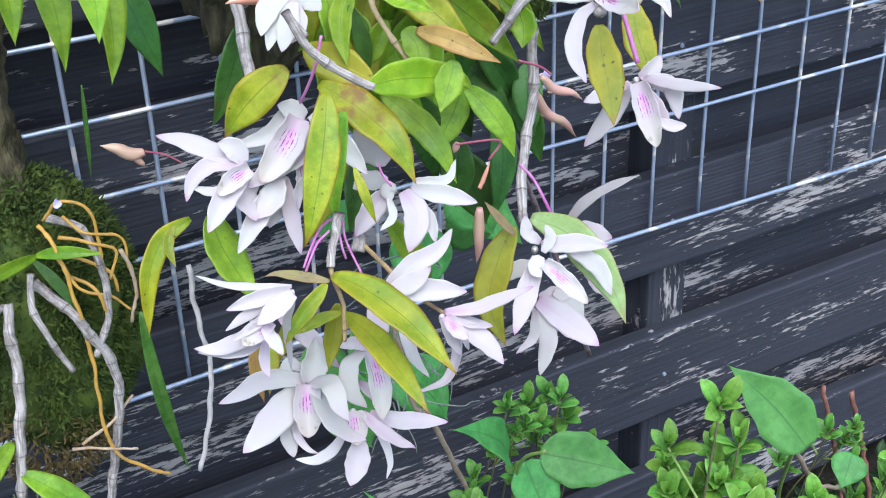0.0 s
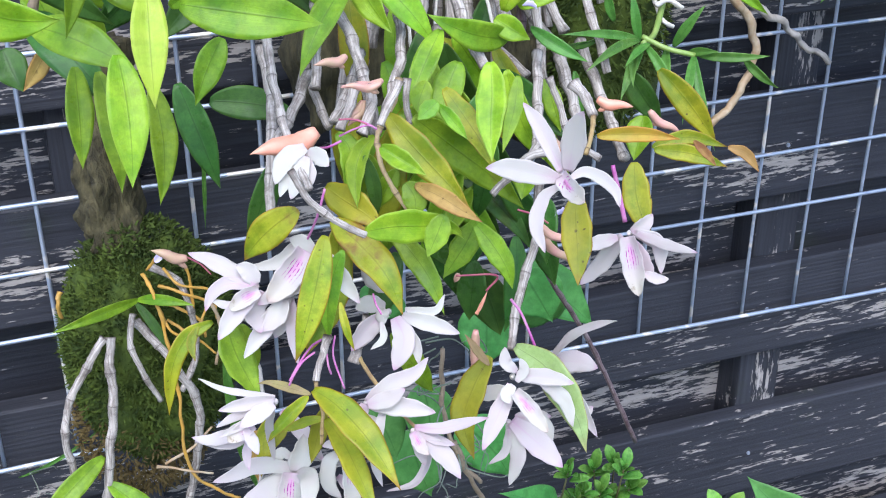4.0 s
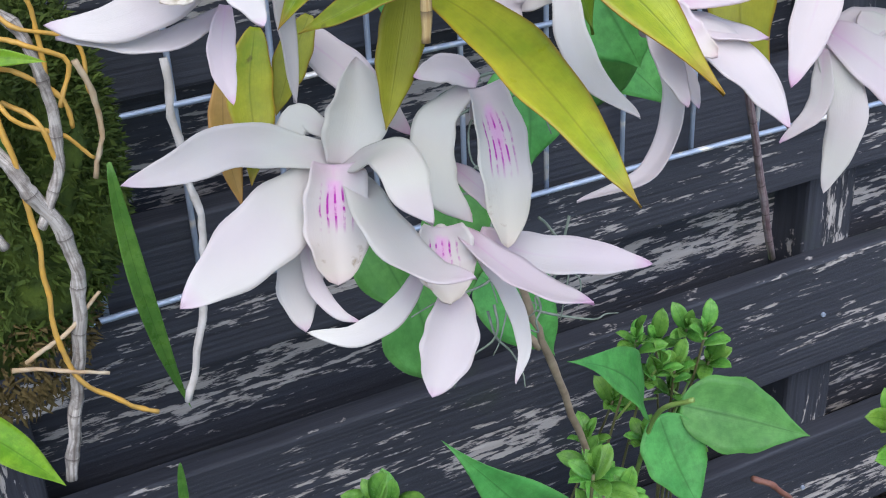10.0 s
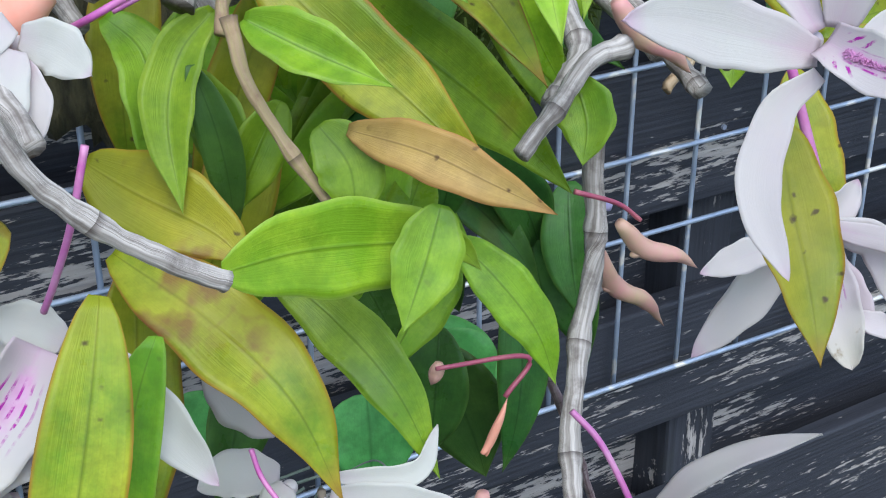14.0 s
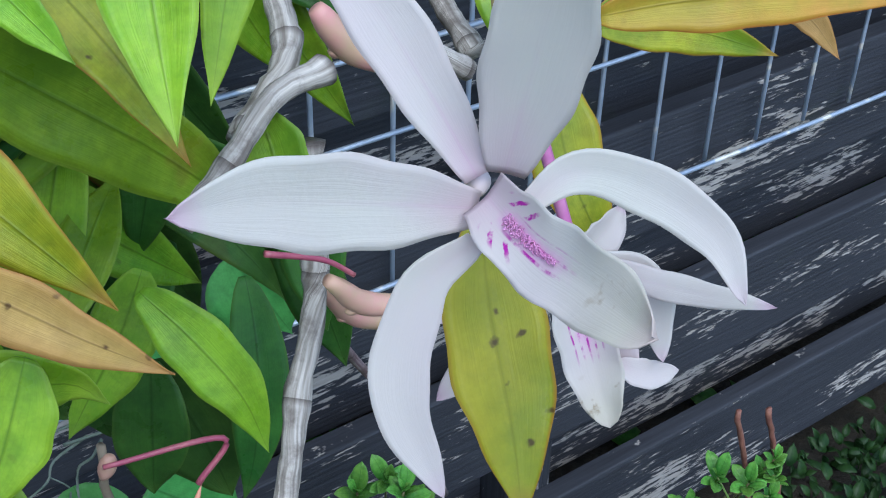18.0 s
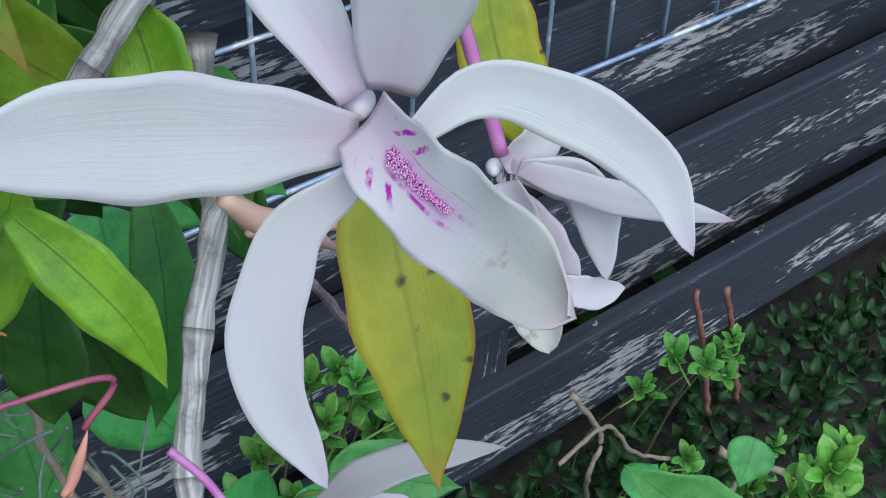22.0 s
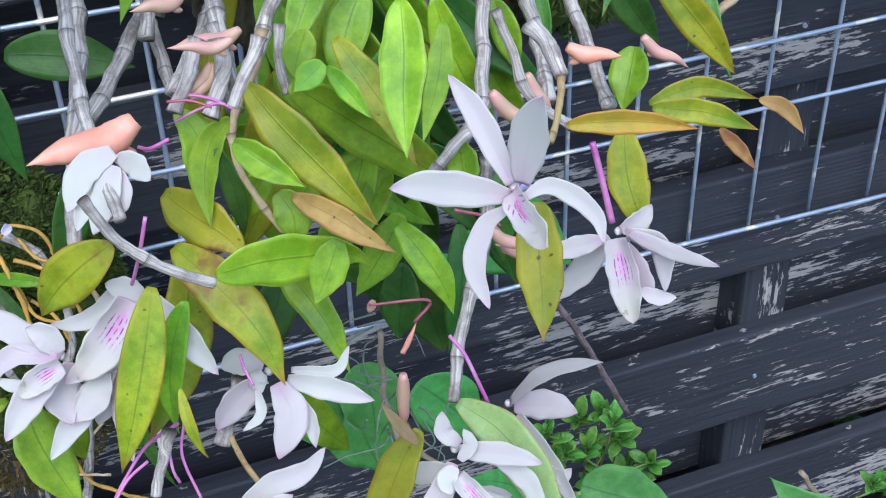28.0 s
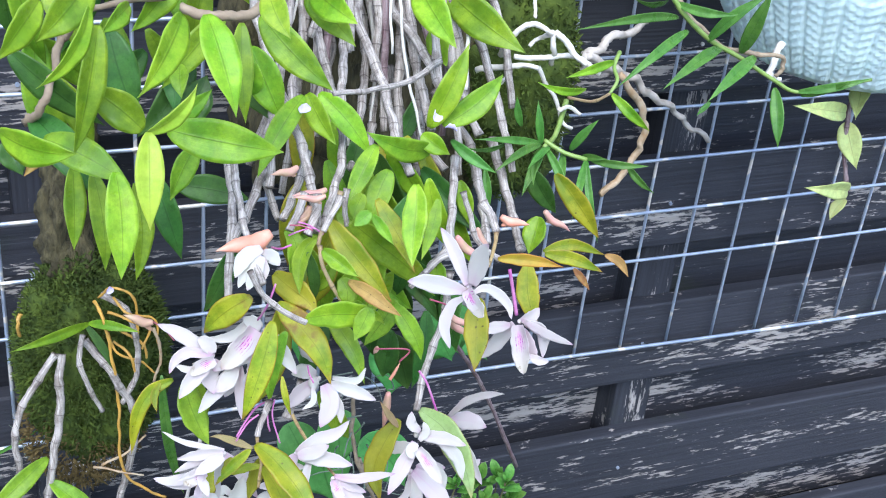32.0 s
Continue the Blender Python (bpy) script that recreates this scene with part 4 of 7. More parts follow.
cane('stem', 0.0015, 0.0011, (-0.0051, -0.3359, 0.8319), (-0.0090, -0.3391, 0.8242), (-0.0126, -0.3406, 0.8191), (-0.0165, -0.3426, 0.8130), (-0.0186, -0.3447, 0.8083))
cane('pedicel', 0.0005, 0.0004, (-0.0303, -0.3364, 0.8184), (-0.0246, -0.3384, 0.8179), (-0.0197, -0.3408, 0.8161), (-0.0157, -0.3434, 0.8134))
cane('pedicel', 0.0004, 0.0004, (-0.0318, -0.3392, 0.8124), (-0.0260, -0.3397, 0.8146), (-0.0211, -0.3406, 0.8159), (-0.0185, -0.3416, 0.8156))
cane('cane', 0.0019, 0.0016, (-0.0153, -0.3166, 0.8269), (-0.0136, -0.3219, 0.8200), (-0.0132, -0.3261, 0.8137), (-0.0137, -0.3288, 0.8088))
cane('cane', 0.0016, 0.0015, (0.0017, -0.3246, 0.8269), (-0.0005, -0.3285, 0.8183), (-0.0004, -0.3334, 0.8106))
leaf('olive', (-0.0482, -0.3750, 0.7888), (-0.0657, -0.3880, 0.7438), 0.0112, 0.05, 0.20)
leaf('green', (-0.0405, -0.3700, 0.7786), (-0.0493, -0.3780, 0.7430), 0.0086, 0.03, 0.30)
leaf('green', (0.0246, -0.3000, 0.8373), (0.0024, -0.3200, 0.8119), 0.0103, 0.05, 0.30)
leaf('green_dark', (-0.0228, -0.3430, 0.8043), (-0.0193, -0.3450, 0.7763), 0.0061, 0.04, 0.30)
leaf('olive', (-0.0547, -0.3600, 0.7938), (-0.0756, -0.3520, 0.7716), 0.0133, 0.06, 0.20)
leaf('green_dark', (-0.0546, -0.3250, 0.8000), (-0.0695, -0.3250, 0.7650), 0.0109, 0.04, 0.25)
leaf('olive', (-0.0475, -0.3900, 0.7680), (-0.0449, -0.3980, 0.7507), 0.0033, 0.12, 0.30)
leaf('green', (-0.0147, -0.3450, 0.7212), (0.0060, -0.3420, 0.6839), 0.0119, 0.05, 0.25)
leaf('green', (0.0161, -0.3300, 0.7569), (0.0357, -0.3100, 0.7673), 0.0098, 0.05, 0.25)
leaf('green', (0.0053, -0.3350, 0.7676), (0.0105, -0.3350, 0.7484), 0.0097, 0.02, 0.25)
leaf('green', (-0.0102, -0.3450, 0.7972), (-0.0187, -0.3450, 0.7809), 0.0084, 0.03, 0.30)
leaf('green', (-0.0029, -0.3400, 0.7802), (0.0055, -0.3400, 0.7881), 0.0081, 0.03, 0.30)
leaf('green_dark', (0.0052, -0.3350, 0.7629), (0.0137, -0.3350, 0.7436), 0.0095, 0.03, 0.30)
leaf('bright', (-0.1211, -0.3550, 0.9355), (-0.1443, -0.3750, 0.9105), 0.0093, 0.12, 0.30)
leaf('green', (-0.1136, -0.3200, 0.9149), (-0.1284, -0.3400, 0.8636), 0.0136, 0.06, 0.35)
leaf('bright', (-0.0823, -0.3450, 0.9272), (-0.1053, -0.3750, 0.9043), 0.0143, 0.10, 0.30)
leaf('bright', (-0.0721, -0.3450, 0.9268), (-0.0659, -0.3750, 0.8932), 0.0156, 0.10, 0.25)
leaf('green', (-0.0461, -0.3000, 0.9055), (-0.0483, -0.3200, 0.8634), 0.0105, 0.06, 0.30)
leaf('bright', (-0.0457, -0.3450, 0.9364), (-0.0413, -0.3650, 0.9220), 0.0119, 0.06, 0.30)
leaf('green', (-0.0342, -0.2900, 0.9050), (-0.0064, -0.3200, 0.8770), 0.0166, 0.08, 0.20)
leaf('green', (-0.0874, -0.3350, 0.8705), (-0.0381, -0.3500, 0.8620), 0.0192, 0.10, 0.20)
leaf('yellow', (-0.1033, -0.3800, 0.8911), (-0.1070, -0.4000, 0.8571), 0.0118, 0.06, 0.30)
leaf('yellow', (-0.1029, -0.3750, 0.8883), (-0.0822, -0.3750, 0.9080), 0.0078, 0.08, 0.35)
leaf('green', (-0.0905, -0.3300, 0.8685), (-0.0662, -0.3300, 0.8863), 0.0101, 0.08, 0.30)
leaf('green', (-0.0975, -0.3300, 0.8690), (-0.1207, -0.3200, 0.8873), 0.0164, 0.06, 0.20)
leaf('green', (-0.1391, -0.3200, 0.8638), (-0.1058, -0.3450, 0.8498), 0.0154, 0.08, 0.20)
leaf('bright', (-0.1588, -0.3550, 0.8844), (-0.1313, -0.3750, 0.8812), 0.0155, 0.12, 0.20)
leaf('green', (-0.1258, -0.3050, 0.8415), (-0.1289, -0.3200, 0.8051), 0.0110, 0.04, 0.30)
leaf('green', (-0.1176, -0.3100, 0.8403), (-0.1160, -0.3250, 0.7951), 0.0111, 0.04, 0.30)
leaf('bright', (-0.1129, -0.3500, 0.8595), (-0.1151, -0.3700, 0.8170), 0.0142, 0.05, 0.25)
leaf('green', (-0.0985, -0.3100, 0.8327), (-0.1018, -0.3250, 0.7876), 0.0112, 0.04, 0.30)
leaf('green_dark', (-0.0830, -0.2650, 0.8152), (-0.0713, -0.2800, 0.7700), 0.0140, 0.05, 0.30)
leaf('green', (-0.0677, -0.3000, 0.8446), (-0.0820, -0.3100, 0.8215), 0.0119, 0.04, 0.30)
leaf('green_dark', (-0.0692, -0.2600, 0.8033), (-0.0325, -0.2700, 0.7959), 0.0154, 0.05, 0.20)
leaf('bright', (-0.1389, -0.3450, 0.9356), (-0.1581, -0.3650, 0.9185), 0.0133, 0.08, 0.25)
leaf('green', (-0.0968, -0.3000, 0.9162), (-0.1117, -0.3200, 0.9110), 0.0099, 0.05, 0.30)
leaf('green', (-0.0788, -0.3200, 0.8951), (-0.0811, -0.3350, 0.8853), 0.0085, 0.05, 0.30)
leaf('brown', (-0.1329, -0.2650, 0.8380), (-0.1456, -0.2750, 0.8235), 0.0082, 0.04, 0.30)
leaf('green_dark', (-0.1509, -0.2600, 0.8371), (-0.1458, -0.2700, 0.8217), 0.0143, 0.03, 0.30)
leaf('green_dark', (-0.0988, -0.2450, 0.8841), (-0.0886, -0.2600, 0.8432), 0.0196, 0.04, 0.20)
leaf('green_dark', (-0.1014, -0.2300, 0.8667), (-0.1064, -0.2500, 0.8446), 0.0199, 0.02, 0.20)
leaf('green_dark', (-0.0646, -0.2600, 0.8384), (-0.0510, -0.2500, 0.8597), 0.0173, 0.02, 0.20)
leaf('green', (-0.0431, -0.3100, 0.8737), (-0.0416, -0.3100, 0.8905), 0.0090, 0.05, 0.30)
leaf('green', (-0.0072, -0.2750, 0.8557), (-0.0373, -0.3000, 0.8242), 0.0119, 0.10, 0.30)
leaf('bright', (-0.0054, -0.2750, 0.8568), (0.0046, -0.2950, 0.8365), 0.0121, 0.08, 0.30)
leaf('bright', (0.0011, -0.2750, 0.8567), (0.0239, -0.2950, 0.8282), 0.0128, 0.08, 0.30)
leaf('bright', (0.0085, -0.2300, 0.8960), (0.0246, -0.2600, 0.8869), 0.0176, 0.08, 0.25)
leaf('green', (0.0086, -0.2200, 0.8879), (0.0277, -0.2500, 0.8706), 0.0150, 0.06, 0.25)
leaf('bright', (0.0671, -0.2300, 0.8974), (0.0768, -0.2700, 0.8747), 0.0187, 0.06, 0.20)
leaf('green', (0.0987, -0.2000, 0.8815), (0.1280, -0.2500, 0.8612), 0.0212, 0.06, 0.20)
leaf('green', (0.0862, -0.2200, 0.8705), (0.0854, -0.2400, 0.8520), 0.0159, 0.04, 0.20)
leaf('bright', (0.0593, -0.2850, 0.8370), (0.0797, -0.2800, 0.8812), 0.0136, 0.08, 0.30)
leaf('green', (0.0667, -0.2850, 0.8378), (0.1015, -0.2800, 0.8630), 0.0138, 0.08, 0.30)
leaf('green', (0.0604, -0.2900, 0.8268), (0.0193, -0.3000, 0.8443), 0.0134, 0.10, 0.20)
leaf('bright', (0.0531, -0.2900, 0.8359), (0.0657, -0.3000, 0.8278), 0.0107, 0.06, 0.30)
leaf('green', (0.0325, -0.3000, 0.8221), (0.0184, -0.3150, 0.7984), 0.0134, 0.04, 0.25)
leaf('green', (0.0255, -0.3000, 0.8129), (0.0396, -0.3150, 0.7927), 0.0118, 0.05, 0.25)
leaf('green', (0.0028, -0.3100, 0.8072), (0.0283, -0.3300, 0.7823), 0.0190, 0.05, 0.20)
leaf('green', (0.0824, -0.2800, 0.8009), (0.0868, -0.2900, 0.7774), 0.0094, 0.04, 0.30)
leaf('green', (0.1240, -0.3000, 0.7841), (0.1149, -0.3100, 0.7672), 0.0138, 0.04, 0.30)
leaf('olive', (0.1476, -0.2700, 0.7936), (0.1711, -0.2900, 0.7587), 0.0132, 0.06, 0.25)
leaf('green_dark', (0.1466, -0.2400, 0.7826), (0.1631, -0.2500, 0.7552), 0.0137, 0.04, 0.25)
leaf('green', (-0.0772, -0.3400, 0.7362), (-0.0741, -0.3450, 0.7130), 0.0099, 0.05, 0.30)
leaf('green_dark', (0.0405, -0.3000, 0.7192), (0.0499, -0.3100, 0.6857), 0.0191, 0.03, 0.30)
frond('olive', 0.0122, 0.15, (-0.0614, -0.3974, 0.7369), (-0.0562, -0.4056, 0.7352), (-0.0502, -0.4171, 0.7304), (-0.0455, -0.4275, 0.7240), (-0.0407, -0.4386, 0.7146))
frond('olive', 0.0094, 0.15, (-0.0560, -0.3916, 0.7182), (-0.0526, -0.4044, 0.7147), (-0.0503, -0.4197, 0.7079), (-0.0482, -0.4335, 0.6998))
frond('bract', 0.0037, 0.15, (-0.0626, -0.3977, 0.7353), (-0.0698, -0.3932, 0.7371), (-0.0768, -0.3891, 0.7385), (-0.0808, -0.3876, 0.7379))
frond('olive', 0.0055, 0.40, (-0.0636, -0.3975, 0.7347), (-0.0703, -0.3983, 0.7292), (-0.0761, -0.3992, 0.7243), (-0.0810, -0.4006, 0.7194))
frond('olive', 0.0041, 0.35, (-0.0566, -0.3912, 0.7183), (-0.0624, -0.3895, 0.7175), (-0.0683, -0.3886, 0.7155), (-0.0738, -0.3877, 0.7137))
frond('olive_dark', 0.0071, 0.15, (-0.0555, -0.3861, 0.7191), (-0.0586, -0.3878, 0.7098), (-0.0627, -0.3901, 0.6974))
frond('olive', 0.0070, 0.20, (-0.0752, -0.3731, 0.7107), (-0.0781, -0.3762, 0.7035), (-0.0795, -0.3799, 0.6966), (-0.0817, -0.3828, 0.6902))
frond('brown', 0.0048, 0.15, (-0.0796, -0.3682, 0.7028), (-0.0819, -0.3725, 0.6942), (-0.0822, -0.3782, 0.6848))
frond('olive_dark', 0.0055, 0.15, (-0.0663, -0.3724, 0.7107), (-0.0702, -0.3740, 0.7052), (-0.0747, -0.3765, 0.6976))
frond('olive', 0.0143, 0.15, (-0.0343, -0.3437, 0.7767), (-0.0388, -0.3513, 0.7602), (-0.0453, -0.3570, 0.7446), (-0.0562, -0.3608, 0.7278))
frond('olive', 0.0135, 0.15, (-0.0388, -0.3488, 0.7813), (-0.0310, -0.3609, 0.7747), (-0.0234, -0.3719, 0.7642), (-0.0197, -0.3789, 0.7503))
frond('olive', 0.0135, 0.15, (-0.0376, -0.3362, 0.7904), (-0.0328, -0.3423, 0.7869), (-0.0247, -0.3520, 0.7821), (-0.0217, -0.3577, 0.7773))
frond('green', 0.0098, 0.15, (-0.0137, -0.3453, 0.7712), (-0.0084, -0.3564, 0.7650), (-0.0036, -0.3658, 0.7561), (-0.0003, -0.3729, 0.7429))
frond('bright', 0.0133, 0.15, (-0.0323, -0.3740, 0.7871), (-0.0205, -0.3716, 0.7860), (-0.0074, -0.3700, 0.7832), (0.0043, -0.3693, 0.7798), (0.0090, -0.3699, 0.7746))
frond('green', 0.0103, 0.15, (0.0285, -0.3317, 0.7597), (0.0327, -0.3384, 0.7538), (0.0374, -0.3450, 0.7444), (0.0396, -0.3485, 0.7339))
frond('green', 0.0119, 0.15, (0.0331, -0.3220, 0.7563), (0.0272, -0.3240, 0.7469), (0.0207, -0.3250, 0.7385), (0.0156, -0.3258, 0.7320))
frond('brown', 0.0076, 0.15, (-0.0089, -0.3639, 0.7983), (-0.0020, -0.3728, 0.7965), (0.0045, -0.3799, 0.7927), (0.0112, -0.3852, 0.7887))
frond('olive', 0.0128, 0.15, (-0.0125, -0.3415, 0.8197), (-0.0063, -0.3506, 0.8104), (0.0028, -0.3613, 0.7991), (0.0114, -0.3706, 0.7878))
frond('green', 0.0079, 0.60, (-0.0207, -0.3588, 0.8142), (-0.0151, -0.3661, 0.8109), (-0.0078, -0.3752, 0.8072))
frond('green', 0.0150, 0.15, (0.0000, -0.3364, 0.8149), (0.0165, -0.3365, 0.7997), (0.0333, -0.3384, 0.7842), (0.0471, -0.3415, 0.7680))
frond('olive', 0.0095, 0.15, (0.0140, -0.3338, 0.8244), (0.0186, -0.3438, 0.8159), (0.0225, -0.3533, 0.8075), (0.0253, -0.3629, 0.7978))
frond('bright', 0.0121, 0.30, (0.0277, -0.3495, 0.8390), (0.0253, -0.3576, 0.8292), (0.0220, -0.3649, 0.8197), (0.0188, -0.3746, 0.8081))
frond('green', 0.0066, 0.15, (0.0347, -0.3609, 0.8363), (0.0314, -0.3661, 0.8262), (0.0272, -0.3698, 0.8174), (0.0238, -0.3727, 0.8104))
frond('green', 0.0080, 0.40, (-0.0177, -0.3409, 0.8111), (-0.0235, -0.3408, 0.8053), (-0.0272, -0.3438, 0.7968), (-0.0285, -0.3501, 0.7854))
frond('green', 0.0088, 0.40, (-0.0199, -0.3328, 0.8004), (-0.0174, -0.3398, 0.7916), (-0.0175, -0.3458, 0.7819))
frond('green', 0.0095, 0.15, (-0.0295, -0.3270, 0.8086), (-0.0261, -0.3320, 0.8040), (-0.0268, -0.3365, 0.7959), (-0.0299, -0.3405, 0.7864))
frond('green', 0.0097, 0.15, (-0.0119, -0.3610, 0.7986), (-0.0093, -0.3648, 0.7932), (-0.0102, -0.3679, 0.7850))
frond('green', 0.0097, 0.15, (-0.0005, -0.3742, 0.7890), (-0.0039, -0.3760, 0.7826), (-0.0091, -0.3782, 0.7737))
frond('green', 0.0073, 0.15, (0.0076, -0.3439, 0.8232), (0.0032, -0.3444, 0.8201), (-0.0012, -0.3449, 0.8170))
frond('green', 0.0058, 0.15, (0.0087, -0.3432, 0.8213), (0.0126, -0.3489, 0.8160), (0.0163, -0.3549, 0.8101))
frond('green', 0.0088, 0.15, (0.0063, -0.3344, 0.8287), (0.0026, -0.3363, 0.8218), (0.0010, -0.3383, 0.8170))
frond('green', 0.0103, 0.15, (0.0438, -0.3450, 0.7916), (0.0436, -0.3493, 0.7845), (0.0412, -0.3517, 0.7781))
frond('olive', 0.0122, 0.15, (0.0493, -0.3869, 0.7948), (0.0469, -0.3922, 0.7864), (0.0448, -0.3996, 0.7756), (0.0422, -0.4060, 0.7657))
frond('olive', 0.0122, 0.15, (0.0963, -0.3449, 0.7836), (0.0946, -0.3529, 0.7695), (0.0969, -0.3627, 0.7548))
frond('white_green', 0.0134, 0.15, (0.0312, -0.3721, 0.7208), (0.0406, -0.3853, 0.7154), (0.0471, -0.4003, 0.7003), (0.0487, -0.4084, 0.6867))
frond('olive_dark', 0.0122, 0.15, (0.0146, -0.3854, 0.7275), (0.0074, -0.3868, 0.7164), (0.0015, -0.3900, 0.7022), (0.0036, -0.3970, 0.6867))
frond('bract', 0.0036, 0.15, (0.0125, -0.3899, 0.7265), (0.0085, -0.3864, 0.7324), (0.0046, -0.3827, 0.7389))
frond('olive', 0.0074, 0.15, (-0.0896, -0.3482, 0.7447), (-0.1006, -0.3497, 0.7405), (-0.1082, -0.3533, 0.7292), (-0.1119, -0.3570, 0.7101))
frond('olive', 0.0038, 0.15, (-0.0958, -0.3484, 0.7443), (-0.0993, -0.3512, 0.7383), (-0.0990, -0.3557, 0.7322))
frond('green', 0.0137, 0.15, (-0.0852, -0.3556, 0.7478), (-0.0842, -0.3602, 0.7381), (-0.0806, -0.3663, 0.7272), (-0.0770, -0.3710, 0.7195))
frond('orange', 0.0059, 0.30, (0.0481, -0.4038, 0.8262), (0.0557, -0.4076, 0.8273), (0.0655, -0.4133, 0.8278), (0.0740, -0.4192, 0.8271))
frond('olive', 0.0066, 0.15, (0.1056, -0.3428, 0.7885), (0.1215, -0.3450, 0.7916), (0.1374, -0.3524, 0.7875))
frond('brown', 0.0050, 0.15, (0.1374, -0.3524, 0.7875), (0.1445, -0.3559, 0.7846), (0.1486, -0.3612, 0.7775))
frond('olive', 0.0078, 0.15, (0.1053, -0.3454, 0.7884), (0.1202, -0.3520, 0.7867), (0.1330, -0.3601, 0.7820))
frond('brown', 0.0034, 0.15, (0.0798, -0.4183, 0.8254), (0.0825, -0.4232, 0.8220), (0.0843, -0.4277, 0.8185))
fl = flower((-0.0685, -0.3844, 0.6924))
petal(fl, 0.0066, (-0.0679, -0.3828, 0.6915), (-0.0834, -0.3841, 0.6975), (-0.0948, -0.3880, 0.6979), (-0.1017, -0.3902, 0.6989))
petal(fl, 0.0105, (-0.0689, -0.3839, 0.6909), (-0.0819, -0.3896, 0.6865), (-0.0911, -0.3938, 0.6837), (-0.0981, -0.3969, 0.6819))
petal(fl, 0.0090, (-0.0681, -0.3844, 0.6907), (-0.0647, -0.3838, 0.6987), (-0.0633, -0.3821, 0.7064), cup=0.50)
petal(fl, 0.0044, (-0.0683, -0.3815, 0.6952), (-0.0721, -0.3798, 0.6980), (-0.0760, -0.3813, 0.6953), (-0.0829, -0.3813, 0.6940), turn=30)
petal(fl, 0.0072, (-0.0675, -0.3844, 0.6912), (-0.0656, -0.3977, 0.6976), (-0.0690, -0.4118, 0.6975), (-0.0701, -0.4199, 0.6975))
petal(fl, 0.0074, (-0.0666, -0.3846, 0.6897), (-0.0684, -0.4017, 0.6869), (-0.0675, -0.4131, 0.6865), (-0.0648, -0.4207, 0.6887))
petal(fl, 0.0068, (-0.0742, -0.3836, 0.6812), (-0.0780, -0.3877, 0.6740), (-0.0788, -0.3916, 0.6687))
petal(fl, 0.0027, (-0.0751, -0.3850, 0.6822), (-0.0763, -0.3907, 0.6760), (-0.0747, -0.3952, 0.6727), (-0.0724, -0.3980, 0.6719))
petal(fl, 0.0064, (-0.0681, -0.3649, 0.7075), (-0.0623, -0.3735, 0.7019), (-0.0563, -0.3849, 0.6932))
lip(fl, 0.0103, (-0.0700, -0.3864, 0.6923), (-0.0719, -0.3901, 0.6864), (-0.0745, -0.3958, 0.6777))
fl = flower((-0.0577, -0.3977, 0.6840))
petal(fl, 0.0061, (-0.0532, -0.4001, 0.6818), (-0.0457, -0.4031, 0.6779), (-0.0359, -0.4059, 0.6754), (-0.0276, -0.4083, 0.6733))
petal(fl, 0.0057, (-0.0563, -0.4000, 0.6836), (-0.0547, -0.4103, 0.6820), (-0.0527, -0.4192, 0.6817), (-0.0502, -0.4263, 0.6831))
petal(fl, 0.0027, (-0.0544, -0.4004, 0.6804), (-0.0521, -0.4065, 0.6749), (-0.0524, -0.4115, 0.6688), (-0.0554, -0.4139, 0.6642))
petal(fl, 0.0080, (-0.0598, -0.4041, 0.6763), (-0.0625, -0.4068, 0.6698), (-0.0666, -0.4091, 0.6629), cup=0.30)
petal(fl, 0.0038, (-0.0624, -0.3990, 0.6782), (-0.0675, -0.4006, 0.6737), (-0.0744, -0.4000, 0.6712), (-0.0806, -0.3973, 0.6724))
petal(fl, 0.0048, (-0.0524, -0.3907, 0.6892), (-0.0485, -0.3953, 0.6850), (-0.0454, -0.3992, 0.6813))
lip(fl, 0.0089, (-0.0592, -0.3992, 0.6846), (-0.0608, -0.4031, 0.6802), (-0.0618, -0.4070, 0.6763))
fl = flower((-0.0473, -0.3916, 0.7003))
petal(fl, 0.0070, (-0.0492, -0.3910, 0.7018), (-0.0557, -0.3918, 0.6977), (-0.0574, -0.3950, 0.6898), (-0.0532, -0.3982, 0.6832), turn=-20)
petal(fl, 0.0044, (-0.0485, -0.3922, 0.7025), (-0.0525, -0.3906, 0.7049), (-0.0578, -0.3900, 0.7047))
petal(fl, 0.0046, (-0.0316, -0.3885, 0.7158), (-0.0392, -0.4030, 0.7110), (-0.0430, -0.4151, 0.7086), (-0.0442, -0.4269, 0.7086))
petal(fl, 0.0036, (-0.0429, -0.3838, 0.7143), (-0.0402, -0.3870, 0.7121), (-0.0341, -0.3909, 0.7120))
lip(fl, 0.0079, (-0.0488, -0.3935, 0.7022), (-0.0484, -0.3980, 0.6948), (-0.0495, -0.4019, 0.6870), (-0.0509, -0.4045, 0.6811))
fl = flower((-0.0765, -0.4012, 0.7381))
petal(fl, 0.0029, (-0.0766, -0.4003, 0.7394), (-0.0853, -0.3961, 0.7400), (-0.0941, -0.3915, 0.7412), (-0.1020, -0.3863, 0.7444))
petal(fl, 0.0051, (-0.0772, -0.4006, 0.7386), (-0.0864, -0.3991, 0.7378), (-0.0926, -0.3982, 0.7370), (-0.0976, -0.3976, 0.7362))
petal(fl, 0.0037, (-0.0806, -0.4004, 0.7360), (-0.0908, -0.3992, 0.7335), (-0.0991, -0.3990, 0.7300))
petal(fl, 0.0035, (-0.0812, -0.4041, 0.7356), (-0.0900, -0.4037, 0.7322), (-0.0991, -0.4034, 0.7286))
petal(fl, 0.0061, (-0.0779, -0.4049, 0.7390), (-0.0832, -0.4058, 0.7372), (-0.0918, -0.4075, 0.7340))
